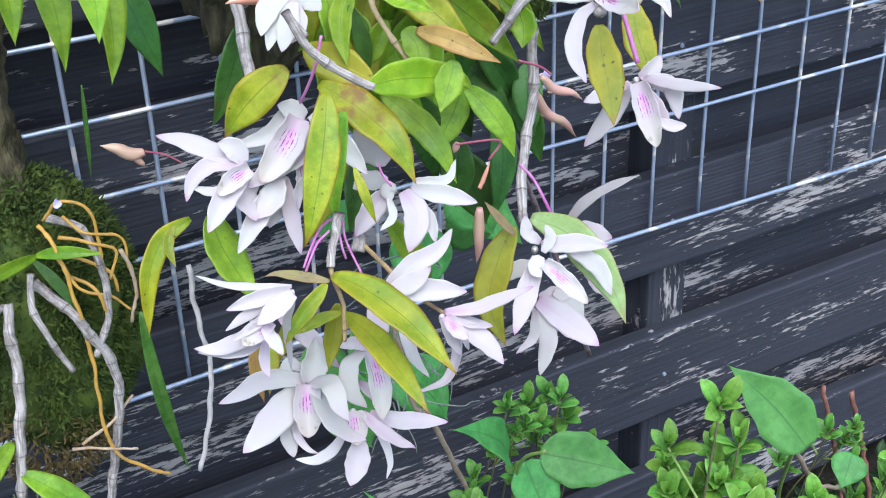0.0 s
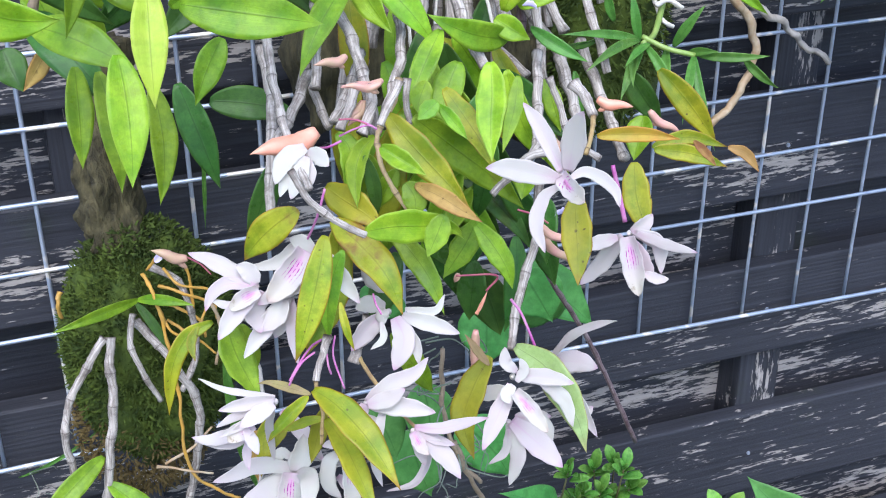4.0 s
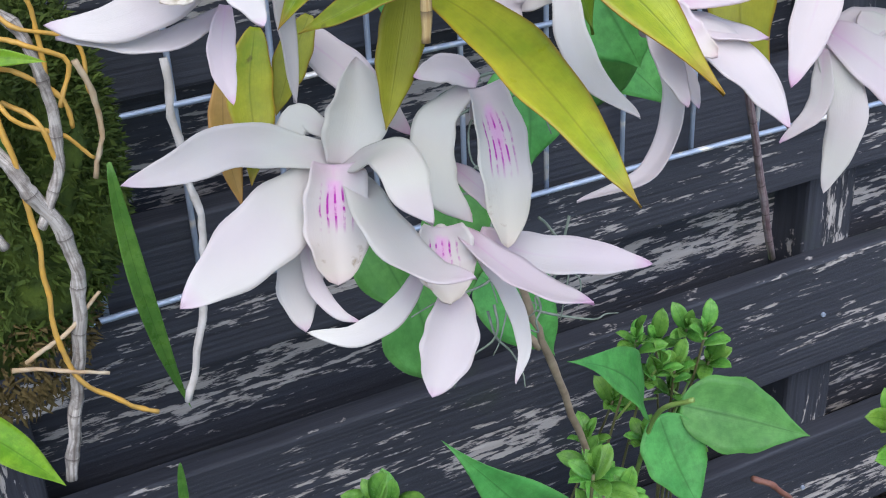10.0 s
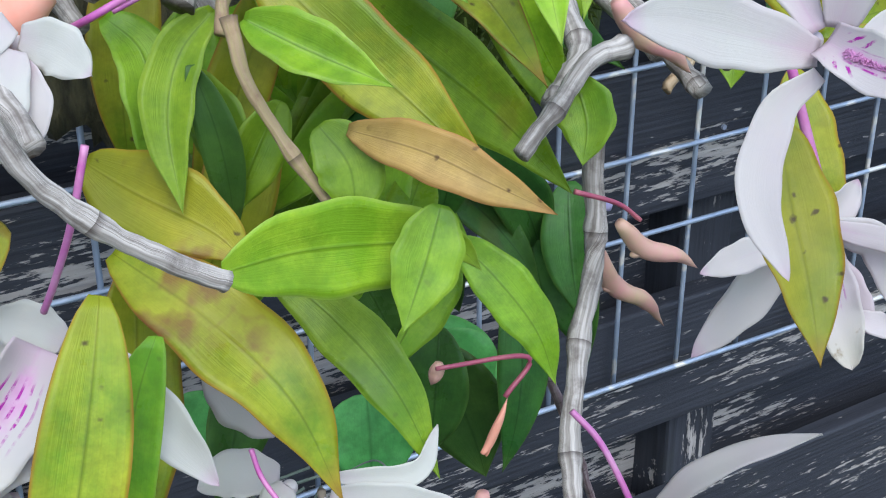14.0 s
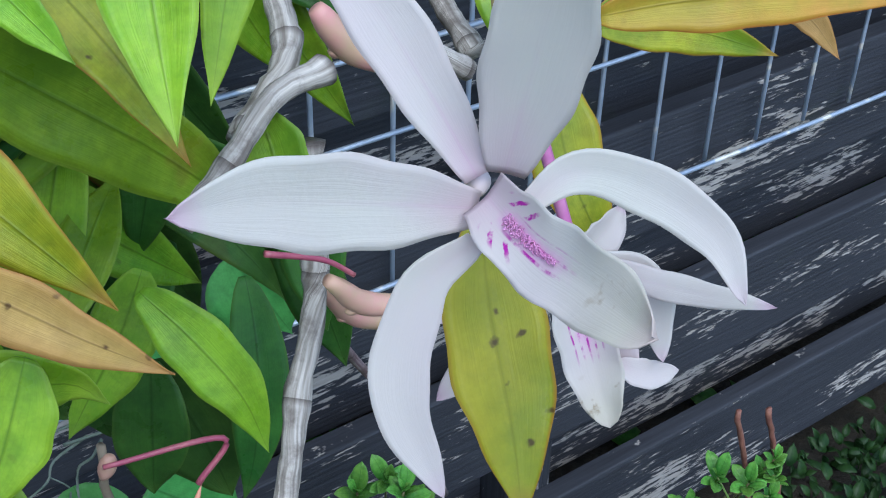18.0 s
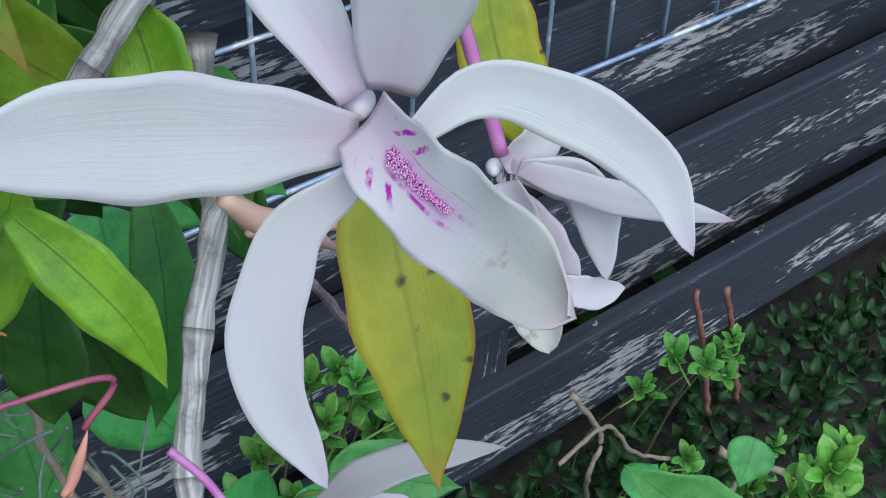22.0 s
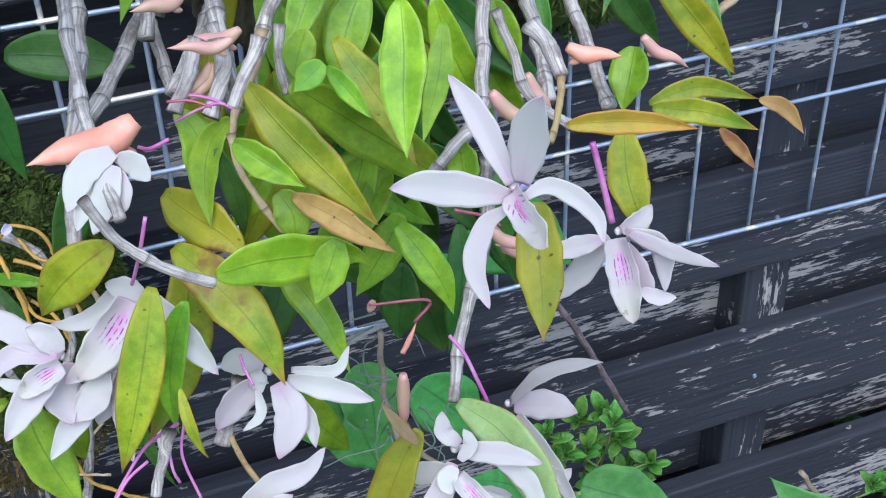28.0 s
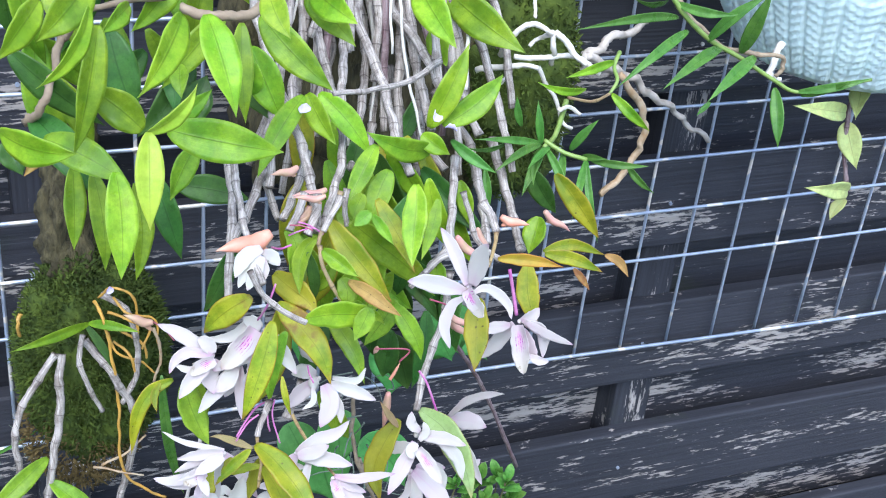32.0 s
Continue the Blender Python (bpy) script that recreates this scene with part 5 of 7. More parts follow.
petal(fl, 0.0053, (-0.0863, -0.4013, 0.7300), (-0.0940, -0.3990, 0.7253), (-0.1014, -0.3958, 0.7227), (-0.1077, -0.3919, 0.7228))
petal(fl, 0.0036, (-0.0869, -0.3988, 0.7226), (-0.0949, -0.3973, 0.7198), (-0.1066, -0.3920, 0.7211))
petal(fl, 0.0038, (-0.0787, -0.4054, 0.7375), (-0.0800, -0.4012, 0.7276), (-0.0790, -0.3984, 0.7165), (-0.0781, -0.3966, 0.7074), turn=15)
petal(fl, 0.0048, (-0.0894, -0.4060, 0.7319), (-0.0880, -0.4095, 0.7287), (-0.0868, -0.4134, 0.7248))
petal(fl, 0.0034, (-0.0875, -0.4013, 0.7241), (-0.0895, -0.4036, 0.7182), (-0.0895, -0.4062, 0.7132))
lip(fl, 0.0064, (-0.0861, -0.4049, 0.7323), (-0.0910, -0.4047, 0.7296), (-0.0962, -0.4044, 0.7269))
fl = flower((-0.0386, -0.3883, 0.7198))
petal(fl, 0.0065, (-0.0382, -0.3874, 0.7195), (-0.0289, -0.3891, 0.7266), (-0.0200, -0.3918, 0.7310), (-0.0139, -0.3921, 0.7376), turn=-25)
petal(fl, 0.0067, (-0.0389, -0.3904, 0.7199), (-0.0310, -0.3938, 0.7232), (-0.0248, -0.3957, 0.7277))
petal(fl, 0.0076, (-0.0375, -0.3901, 0.7194), (-0.0254, -0.3956, 0.7193), (-0.0143, -0.4014, 0.7176))
petal(fl, 0.0069, (-0.0389, -0.3876, 0.7184), (-0.0428, -0.3893, 0.7121), (-0.0406, -0.3931, 0.7063))
fl = flower((-0.0236, -0.4009, 0.7113))
petal(fl, 0.0047, (-0.0227, -0.3999, 0.7117), (-0.0148, -0.4071, 0.7141), (-0.0067, -0.4132, 0.7188), (0.0008, -0.4190, 0.7234))
petal(fl, 0.0075, (-0.0225, -0.4036, 0.7102), (-0.0158, -0.4087, 0.7044), (-0.0118, -0.4125, 0.6993), (-0.0092, -0.4156, 0.6944))
petal(fl, 0.0049, (-0.0224, -0.4008, 0.7105), (-0.0156, -0.4059, 0.7079), (-0.0094, -0.4098, 0.7067))
petal(fl, 0.0049, (-0.0228, -0.3987, 0.7093), (-0.0219, -0.4021, 0.7040), (-0.0207, -0.4064, 0.6971))
lip(fl, 0.0053, (-0.0245, -0.4037, 0.7124), (-0.0231, -0.4093, 0.7087), (-0.0212, -0.4129, 0.7073))
petal(fl, 0.0037, (-0.0160, -0.3904, 0.7019), (-0.0158, -0.3963, 0.6938), (-0.0227, -0.3998, 0.6843), (-0.0342, -0.3969, 0.6811))
petal(fl, 0.0025, (-0.0135, -0.3942, 0.6999), (-0.0132, -0.3967, 0.6961), (-0.0130, -0.3991, 0.6925))
fl = flower((0.0244, -0.3849, 0.7156))
petal(fl, 0.0063, (0.0226, -0.3868, 0.7104), (0.0162, -0.3822, 0.7072), (0.0101, -0.3779, 0.7041))
petal(fl, 0.0076, (0.0231, -0.3878, 0.7136), (0.0157, -0.3924, 0.7032), (0.0069, -0.3976, 0.6911))
petal(fl, 0.0068, (0.0255, -0.3870, 0.7170), (0.0365, -0.3947, 0.7182), (0.0449, -0.4016, 0.7176))
lip(fl, 0.0070, (0.0229, -0.3927, 0.7132), (0.0266, -0.3998, 0.7083), (0.0307, -0.4088, 0.7018))
petal(fl, 0.0065, (0.0346, -0.3916, 0.7152), (0.0415, -0.3998, 0.7093), (0.0425, -0.4071, 0.7004))
petal(fl, 0.0052, (0.0268, -0.3850, 0.7173), (0.0228, -0.3826, 0.7212), (0.0230, -0.3807, 0.7274))
petal(fl, 0.0042, (0.0246, -0.3897, 0.7157), (0.0278, -0.3897, 0.7207), (0.0267, -0.3879, 0.7256))
petal(fl, 0.0055, (0.0227, -0.3914, 0.7155), (0.0192, -0.3927, 0.7126), (0.0198, -0.3956, 0.7097))
fl = flower((0.0218, -0.3881, 0.6957))
petal(fl, 0.0102, (0.0240, -0.3871, 0.6946), (0.0328, -0.3949, 0.6863), (0.0410, -0.4028, 0.6772))
petal(fl, 0.0068, (0.0226, -0.3871, 0.6935), (0.0247, -0.3928, 0.6816), (0.0210, -0.3930, 0.6659))
petal(fl, 0.0039, (0.0223, -0.3879, 0.6917), (0.0199, -0.3905, 0.6823), (0.0128, -0.3894, 0.6767))
petal(fl, 0.0060, (0.0321, -0.3854, 0.6949), (0.0381, -0.3900, 0.6907), (0.0392, -0.3941, 0.6835))
petal(fl, 0.0068, (0.0268, -0.3842, 0.6932), (0.0323, -0.3854, 0.6933), (0.0417, -0.3878, 0.6932))
fl = flower((0.0528, -0.3581, 0.7006))
petal(fl, 0.0062, (0.0540, -0.3580, 0.7013), (0.0597, -0.3650, 0.7151), (0.0659, -0.3733, 0.7240), (0.0722, -0.3833, 0.7313), turn=30)
petal(fl, 0.0097, (0.0548, -0.3591, 0.7002), (0.0651, -0.3628, 0.6998), (0.0732, -0.3672, 0.6973))
petal(fl, 0.0070, (0.0547, -0.3623, 0.6991), (0.0604, -0.3750, 0.6873), (0.0645, -0.3867, 0.6759))
petal(fl, 0.0057, (0.0573, -0.3739, 0.6873), (0.0615, -0.3783, 0.6839), (0.0659, -0.3787, 0.6863))
fl = flower((-0.0219, -0.3664, 0.7456))
petal(fl, 0.0066, (-0.0174, -0.3699, 0.7446), (-0.0061, -0.3746, 0.7411), (0.0040, -0.3794, 0.7371))
petal(fl, 0.0036, (-0.0159, -0.3693, 0.7470), (-0.0047, -0.3729, 0.7459), (0.0005, -0.3711, 0.7516))
petal(fl, 0.0090, (-0.0206, -0.3708, 0.7450), (-0.0187, -0.3762, 0.7370), (-0.0245, -0.3800, 0.7262))
petal(fl, 0.0046, (-0.0164, -0.3721, 0.7409), (-0.0138, -0.3768, 0.7338), (-0.0140, -0.3803, 0.7269))
petal(fl, 0.0083, (-0.0247, -0.3668, 0.7449), (-0.0317, -0.3661, 0.7385), (-0.0381, -0.3664, 0.7305))
petal(fl, 0.0029, (-0.0259, -0.3695, 0.7434), (-0.0265, -0.3733, 0.7378), (-0.0321, -0.3740, 0.7343))
petal(fl, 0.0073, (-0.0222, -0.3627, 0.7456), (-0.0285, -0.3587, 0.7458), (-0.0331, -0.3568, 0.7438))
petal(fl, 0.0121, (-0.0194, -0.3594, 0.7519), (-0.0227, -0.3545, 0.7560), (-0.0265, -0.3477, 0.7623))
petal(fl, 0.0056, (-0.0238, -0.3690, 0.7484), (-0.0257, -0.3690, 0.7458), (-0.0252, -0.3703, 0.7423), cup=-0.50)
fl = flower((-0.0731, -0.3628, 0.7653))
petal(fl, 0.0073, (-0.0728, -0.3617, 0.7654), (-0.0800, -0.3558, 0.7690), (-0.0884, -0.3490, 0.7730), (-0.0958, -0.3441, 0.7748))
petal(fl, 0.0055, (-0.0739, -0.3625, 0.7653), (-0.0836, -0.3582, 0.7661), (-0.0901, -0.3576, 0.7621), (-0.0934, -0.3593, 0.7563))
petal(fl, 0.0077, (-0.0736, -0.3653, 0.7646), (-0.0822, -0.3665, 0.7587), (-0.0911, -0.3699, 0.7490))
petal(fl, 0.0034, (-0.0797, -0.3632, 0.7593), (-0.0855, -0.3612, 0.7587), (-0.0908, -0.3581, 0.7606))
petal(fl, 0.0070, (-0.0730, -0.3614, 0.7657), (-0.0755, -0.3592, 0.7706), (-0.0798, -0.3573, 0.7731))
lip(fl, 0.0068, (-0.0732, -0.3662, 0.7655), (-0.0796, -0.3662, 0.7629), (-0.0851, -0.3669, 0.7595))
fl = flower((-0.0523, -0.3591, 0.7769))
petal(fl, 0.0050, (-0.0550, -0.3568, 0.7792), (-0.0615, -0.3576, 0.7725), (-0.0684, -0.3561, 0.7700), (-0.0739, -0.3539, 0.7700))
petal(fl, 0.0071, (-0.0481, -0.3609, 0.7765), (-0.0425, -0.3697, 0.7683), (-0.0361, -0.3756, 0.7572))
petal(fl, 0.0068, (-0.0498, -0.3605, 0.7760), (-0.0540, -0.3591, 0.7790), (-0.0583, -0.3580, 0.7812))
petal(fl, 0.0084, (-0.0501, -0.3593, 0.7734), (-0.0533, -0.3612, 0.7672), (-0.0584, -0.3613, 0.7630))
lip(fl, 0.0110, (-0.0530, -0.3613, 0.7766), (-0.0589, -0.3637, 0.7698), (-0.0702, -0.3665, 0.7598))
fl = flower((-0.0552, -0.3624, 0.7611))
petal(fl, 0.0091, (-0.0705, -0.3618, 0.7619), (-0.0756, -0.3641, 0.7556), (-0.0744, -0.3695, 0.7483))
petal(fl, 0.0073, (-0.0613, -0.3643, 0.7596), (-0.0727, -0.3668, 0.7482), (-0.0819, -0.3693, 0.7383))
petal(fl, 0.0055, (-0.0604, -0.3631, 0.7578), (-0.0615, -0.3685, 0.7464), (-0.0619, -0.3745, 0.7343))
petal(fl, 0.0073, (-0.0533, -0.3662, 0.7645), (-0.0636, -0.3645, 0.7630), (-0.0740, -0.3646, 0.7582))
petal(fl, 0.0084, (-0.0632, -0.3648, 0.7594), (-0.0674, -0.3675, 0.7531), (-0.0736, -0.3686, 0.7485))
petal(fl, 0.0041, (-0.0531, -0.3686, 0.7598), (-0.0583, -0.3691, 0.7547), (-0.0601, -0.3713, 0.7491))
petal(fl, 0.0068, (-0.0591, -0.3622, 0.7536), (-0.0646, -0.3632, 0.7474), (-0.0683, -0.3645, 0.7419))
lip(fl, 0.0075, (-0.0544, -0.3639, 0.7633), (-0.0543, -0.3666, 0.7581), (-0.0565, -0.3689, 0.7519))
fl = flower((-0.0490, -0.3583, 0.8151))
petal(fl, 0.0065, (-0.0488, -0.3578, 0.8160), (-0.0455, -0.3609, 0.8148), (-0.0429, -0.3647, 0.8120))
petal(fl, 0.0073, (-0.0494, -0.3568, 0.8175), (-0.0573, -0.3578, 0.8142), (-0.0632, -0.3624, 0.8068))
petal(fl, 0.0065, (-0.0499, -0.3592, 0.8149), (-0.0539, -0.3628, 0.8089), (-0.0586, -0.3669, 0.8019))
petal(fl, 0.0053, (-0.0520, -0.3576, 0.8143), (-0.0581, -0.3609, 0.8079), (-0.0621, -0.3642, 0.8022))
petal(fl, 0.0053, (-0.0494, -0.3591, 0.8133), (-0.0502, -0.3628, 0.8082), (-0.0547, -0.3652, 0.8034))
fl = flower((0.0329, -0.4067, 0.8144))
petal(fl, 0.0086, (0.0324, -0.4073, 0.8131), (0.0212, -0.4054, 0.8166), (0.0115, -0.4044, 0.8195), (0.0044, -0.4046, 0.8207), broad=True)
petal(fl, 0.0066, (0.0332, -0.4061, 0.8154), (0.0314, -0.4002, 0.8228), (0.0292, -0.3944, 0.8296), (0.0255, -0.3876, 0.8364), broad=True)
petal(fl, 0.0093, (0.0353, -0.4074, 0.8157), (0.0359, -0.4093, 0.8257), (0.0362, -0.4116, 0.8352), (0.0370, -0.4144, 0.8412), broad=True)
petal(fl, 0.0049, (0.0344, -0.4112, 0.8144), (0.0390, -0.4122, 0.8169), (0.0433, -0.4162, 0.8162), (0.0469, -0.4222, 0.8129), (0.0469, -0.4269, 0.8081), broad=True)
petal(fl, 0.0056, (0.0306, -0.4095, 0.8114), (0.0260, -0.4078, 0.8068), (0.0224, -0.4096, 0.7975), (0.0241, -0.4145, 0.7878), broad=True)
lip(fl, 0.0071, (0.0327, -0.4080, 0.8146), (0.0317, -0.4156, 0.8140), (0.0314, -0.4237, 0.8144), (0.0304, -0.4315, 0.8150), wide=True)
fl = flower((0.0863, -0.3620, 0.7593))
petal(fl, 0.0046, (0.0886, -0.3624, 0.7599), (0.0954, -0.3760, 0.7596), (0.1036, -0.3904, 0.7609))
petal(fl, 0.0084, (0.0837, -0.3617, 0.7585), (0.0785, -0.3580, 0.7467), (0.0697, -0.3517, 0.7319))
petal(fl, 0.0061, (0.0877, -0.3621, 0.7599), (0.0928, -0.3635, 0.7631), (0.0966, -0.3635, 0.7675))
petal(fl, 0.0072, (0.0890, -0.3639, 0.7598), (0.0965, -0.3702, 0.7565), (0.0944, -0.3782, 0.7467))
petal(fl, 0.0061, (0.0818, -0.3614, 0.7579), (0.0747, -0.3588, 0.7556), (0.0662, -0.3558, 0.7528))
petal(fl, 0.0046, (0.0891, -0.3734, 0.7454), (0.0934, -0.3764, 0.7434), (0.0984, -0.3783, 0.7433))
petal(fl, 0.0076, (0.0885, -0.3631, 0.7554), (0.0908, -0.3699, 0.7474), (0.0927, -0.3753, 0.7410))
lip(fl, 0.0095, (0.0852, -0.3643, 0.7592), (0.0851, -0.3705, 0.7493), (0.0848, -0.3778, 0.7374))

# ---- bark mounts and moss ----
def lump(centre, radii, rough=0.25, scale=30.0, nu=40, nv=28, square=1.0):
    """A closed uneven lump; square under 1 makes it boxier."""
    c = Vector(centre)
    verts = [c + Vector((0, 0, -radii[2]))]
    for i in range(1, nv):
        a = -math.pi / 2 + math.pi * i / nv
        for k in range(nu):
            b = 2 * math.pi * k / nu
            d = Vector((math.cos(a) * math.cos(b), math.cos(a) * math.sin(b), math.sin(a)))
            d = Vector([math.copysign(abs(q) ** square, q) for q in d])
            p = Vector((d.x * radii[0], d.y * radii[1], d.z * radii[2]))
            verts.append(c + p * (1 + rough * noise.fractal((c + p) * scale, 0.8, 2.0, 4)))
    verts.append(c + Vector((0, 0, radii[2])))
    faces = [(0, 1 + (k + 1) % nu, 1 + k) for k in range(nu)]
    for i in range(nv - 2):
        for k in range(nu):
            a, b = 1 + i * nu + k, 1 + i * nu + (k + 1) % nu
            faces.append((a, b, b + nu, a + nu))
    e = len(verts) - 1
    faces += [(e, 1 + (nv - 2) * nu + k, 1 + (nv - 2) * nu + (k + 1) % nu) for k in range(nu)]
    return verts, faces, [(0, 0)] * len(verts)


def moss_tufts(centre, radii, count, seed, front_only=True):
    """Thousands of short moss shoots standing on a lump."""
    rng = random.Random(seed)
    verts, faces = [], []
    c = Vector(centre)
    for _ in range(count):
        d = Vector((rng.gauss(0, 1), rng.gauss(0, 1), rng.gauss(0, 1))).normalized()
        if front_only and d.y > 0.35:
            continue
        p = c + Vector((d.x * radii[0], d.y * radii[1], d.z * radii[2])) * rng.uniform(0.9, 1.1)
        n = (d + Vector((rng.uniform(-1, 1), rng.uniform(-1, 1), rng.uniform(-0.8, 0.9)))).normalized()
        h, w = rng.uniform(0.002, 0.006), rng.uniform(0.0005, 0.0011)
        x = n.orthogonal().normalized()
        y = n.cross(x)
        k = len(verts)
        bend = Vector((rng.uniform(-0.3, 0.3) * h, 0, rng.uniform(-0.3, 0.2) * h))
        verts += [p + x * w, p - x * w * 0.5 + y * w, p - x * w * 0.5 - y * w, p + n * h * 0.6 + x * w * 0.7, p + n * h + bend]
        faces += [(k, k + 1, k + 3), (k + 1, k + 2, k + 3), (k + 2, k, k + 3), (k + 3, k + 1, k + 4), (k + 2, k + 3, k + 4)]
    return verts, faces, [(0, 0)] * len(verts)


def filled(name, piece, material_given, parent, label="", smooth=True):
    v, f, u = piece
    return part(name, mesh_from(name, v, f, material_given, u, smooth), parent, label)


moss_log = thing("mossy_log", "bark log with a thick ball of moss against the mesh", "mossy log")
v, f, u = tube([(-0.106, -0.045, 0.57), (-0.106, -0.045, 0.62), (-0.104, -0.045, 0.68), (-0.101, -0.04, 0.73), (-0.10, -0.04, 0.765)], 0.020, 0.015, 48, steps=22)
v = [p + Vector((p.x + 0.1, p.y + 0.045, 0)) * (0.55 * noise.fractal(Vector((p.x * 110, p.y * 110, p.z * 22)), 0.7, 2.0, 5)) for p in v]
filled("log", (v, f, u), BARK, moss_log, "rough grey-brown bark log")
filled("moss_ball", lump((-0.094, -0.056, 0.562), (0.050, 0.046, 0.080), 0.2, 40.0), MOSS, moss_log)
tagged(filled("moss", moss_tufts((-0.094, -0.056, 0.566), (0.051, 0.047, 0.080), 20000, 3), MOSS, moss_log, "dense short green moss", smooth=False), kind="stuff")
tagged(filled("dry_moss", moss_tufts((-0.104, -0.054, 0.505), (0.042, 0.040, 0.050), 3500, 4), MOSS_BROWN, moss_log, "dry brown moss underneath", smooth=False), kind="stuff")

bark_mount = thing("bark_mount", "mossy bark slab behind the orchid canes, fixed to the mesh", "bark mount")
filled("slab", lump((0.125, -0.052, 0.87), (0.115, 0.048, 0.185), 0.22, 26.0, 60, 44, 0.6), BARK, bark_mount)
filled("moss_pad", lump((0.205, -0.092, 0.775), (0.040, 0.030, 0.085), 0.25, 40.0), MOSS, bark_mount)
tagged(filled("moss", moss_tufts((0.205, -0.092, 0.775), (0.042, 0.032, 0.086), 7000, 5), MOSS, bark_mount, smooth=False), kind="stuff")
rng = random.Random(11)
for k in range(34):
    # canes fanning down from the mount
    x = rng.uniform(0.03, 0.112)
    a = Vector((x, -0.10 - rng.uniform(0, 0.04), rng.uniform(0.90, 0.97)))
    d = Vector(((x - 0.08) * rng.uniform(0.3, 1.1) + rng.uniform(-0.02, 0.02), -rng.uniform(0.06, 0.13), -rng.uniform(0.10, 0.155)))
    q = [a, a + d * 0.35 + Vector((0, -0.012, 0.01)), a + d * 0.7 + Vector((rng.uniform(-0.006, 0.006), -0.010, 0.006)), a + d]
    root = k % 6 == 0
    cane("root_white" if root else ("stem_dark" if k % 5 == 0 else "cane"), 0.0010 if root else rng.uniform(0.0023, 0.0033), 0.0008 if root else 0.0024, *q, parent=orchid, name="root" if root else "cane", steps=5)

rng = random.Random(77)
for k in range(36):
    b = Vector((rng.uniform(-0.15, -0.015), rng.uniform(-0.27, -0.17), rng.uniform(0.85, 0.95)))
    d = Vector((rng.uniform(-0.6, 0.6), rng.uniform(-0.5, 0.1), rng.uniform(-1.0, -0.2))).normalized() * rng.uniform(0.040, 0.060)
    leaf("green_dark" if k % 3 == 0 else "green", b, b + d, rng.uniform(0.013, 0.019), rng.uniform(0.03, 0.12), 0.25)
for k in range(20):
    b = Vector((rng.uniform(0.0, 0.10), rng.uniform(-0.28, -0.22), rng.uniform(0.77, 0.84)))
    d = Vector((rng.uniform(-0.6, 0.6), rng.uniform(-0.6, 0.0), rng.uniform(-1.0, -0.3))).normalized() * rng.uniform(0.035, 0.06)
    leaf(("green", "olive", "green_dark", "green")[k % 4], b, b + d, rng.uniform(0.010, 0.015), rng.uniform(0.03, 0.12), 0.25)
for k in range(8):
    b = Vector((rng.uniform(-0.02, 0.08), rng.uniform(-0.32, -0.28), rng.uniform(0.72, 0.77)))
    d = Vector((rng.uniform(-0.5, 0.5), rng.uniform(-0.5, 0.0), -1.0)).normalized() * rng.uniform(0.03, 0.05)
    leaf("green_dark", b, b + d, rng.uniform(0.010, 0.014), 0.06, 0.25)

rng = random.Random(41)
for k in range(34):
    # leaves deep inside the clump
    b = Vector((rng.uniform(-0.01, 0.06), rng.uniform(-0.315, -0.27), rng.uniform(0.76, 0.83)))
    d = Vector((rng.uniform(-0.7, 0.7), rng.uniform(-0.3, 0.1), rng.uniform(-1.0, -0.4))).normalized() * rng.uniform(0.035, 0.055)
    leaf(("green", "bright", "green_dark", "green", "olive")[k % 5], b, b + d, rng.uniform(0.010, 0.015), rng.uniform(0.02, 0.12), 0.3)

# ---- other plants ----
small_orchid = thing("small_orchid", "young orchid with grey canes and orange roots on the moss", "orchid")
grass_blade = thing("grass", "thin green grass blades growing in front of the fence", "grass")
broad_vine = thing("broad_leaf_vine", "vine with broad pointed green leaves at the fence foot", "vine")
dry_twigs = thing("dry_twigs", "bare brown twigs lying among the plants by the fence", "twigs")
narrow_orchid = thing("narrow_leaf_orchid", "narrow-leaved orchid with thick white roots on the bark mount", "orchid")
hanging_root = thing("hanging_root", "grey twisted root hanging against the wire mesh", "root")
trailing_vine = thing("trailing_vine", "dark stemmed trailing vine with pale yellow-green leaves", "vine")
lobed_leaf_plant = thing("lobed_leaf_plant", "small bright green plant with lobed leaves by the fence", "plant")
SMALL, YOUNG = [], []
for k, (ln, w, fd) in enumerate(((0.019, 0.0092, 0.25), (0.016, 0.008, 0.35), (0.021, 0.010, 0.15))):
    v, f, u = blade((0, 0, 0), (ln, 0, 0.003), w, 0.10, fd, lambda q: max(0.0, math.sin(math.pi * min(1.0, 0.03 + 0.97 * q) ** 1.25)) ** 0.6, (0, 0, 1), 0.02, 0.0004, 0.0, 9, 4, seed=k)
    SMALL.append(mesh_from("leaf", v, f, LEAF["small"], u))
    YOUNG.append(mesh_from("leaf", v, f, LEAF["small_bright"], u))
SPRIG = [0]


def shrub(label):
    return thing("azalea", label, "shrub", "low shrubs at the fence foot")


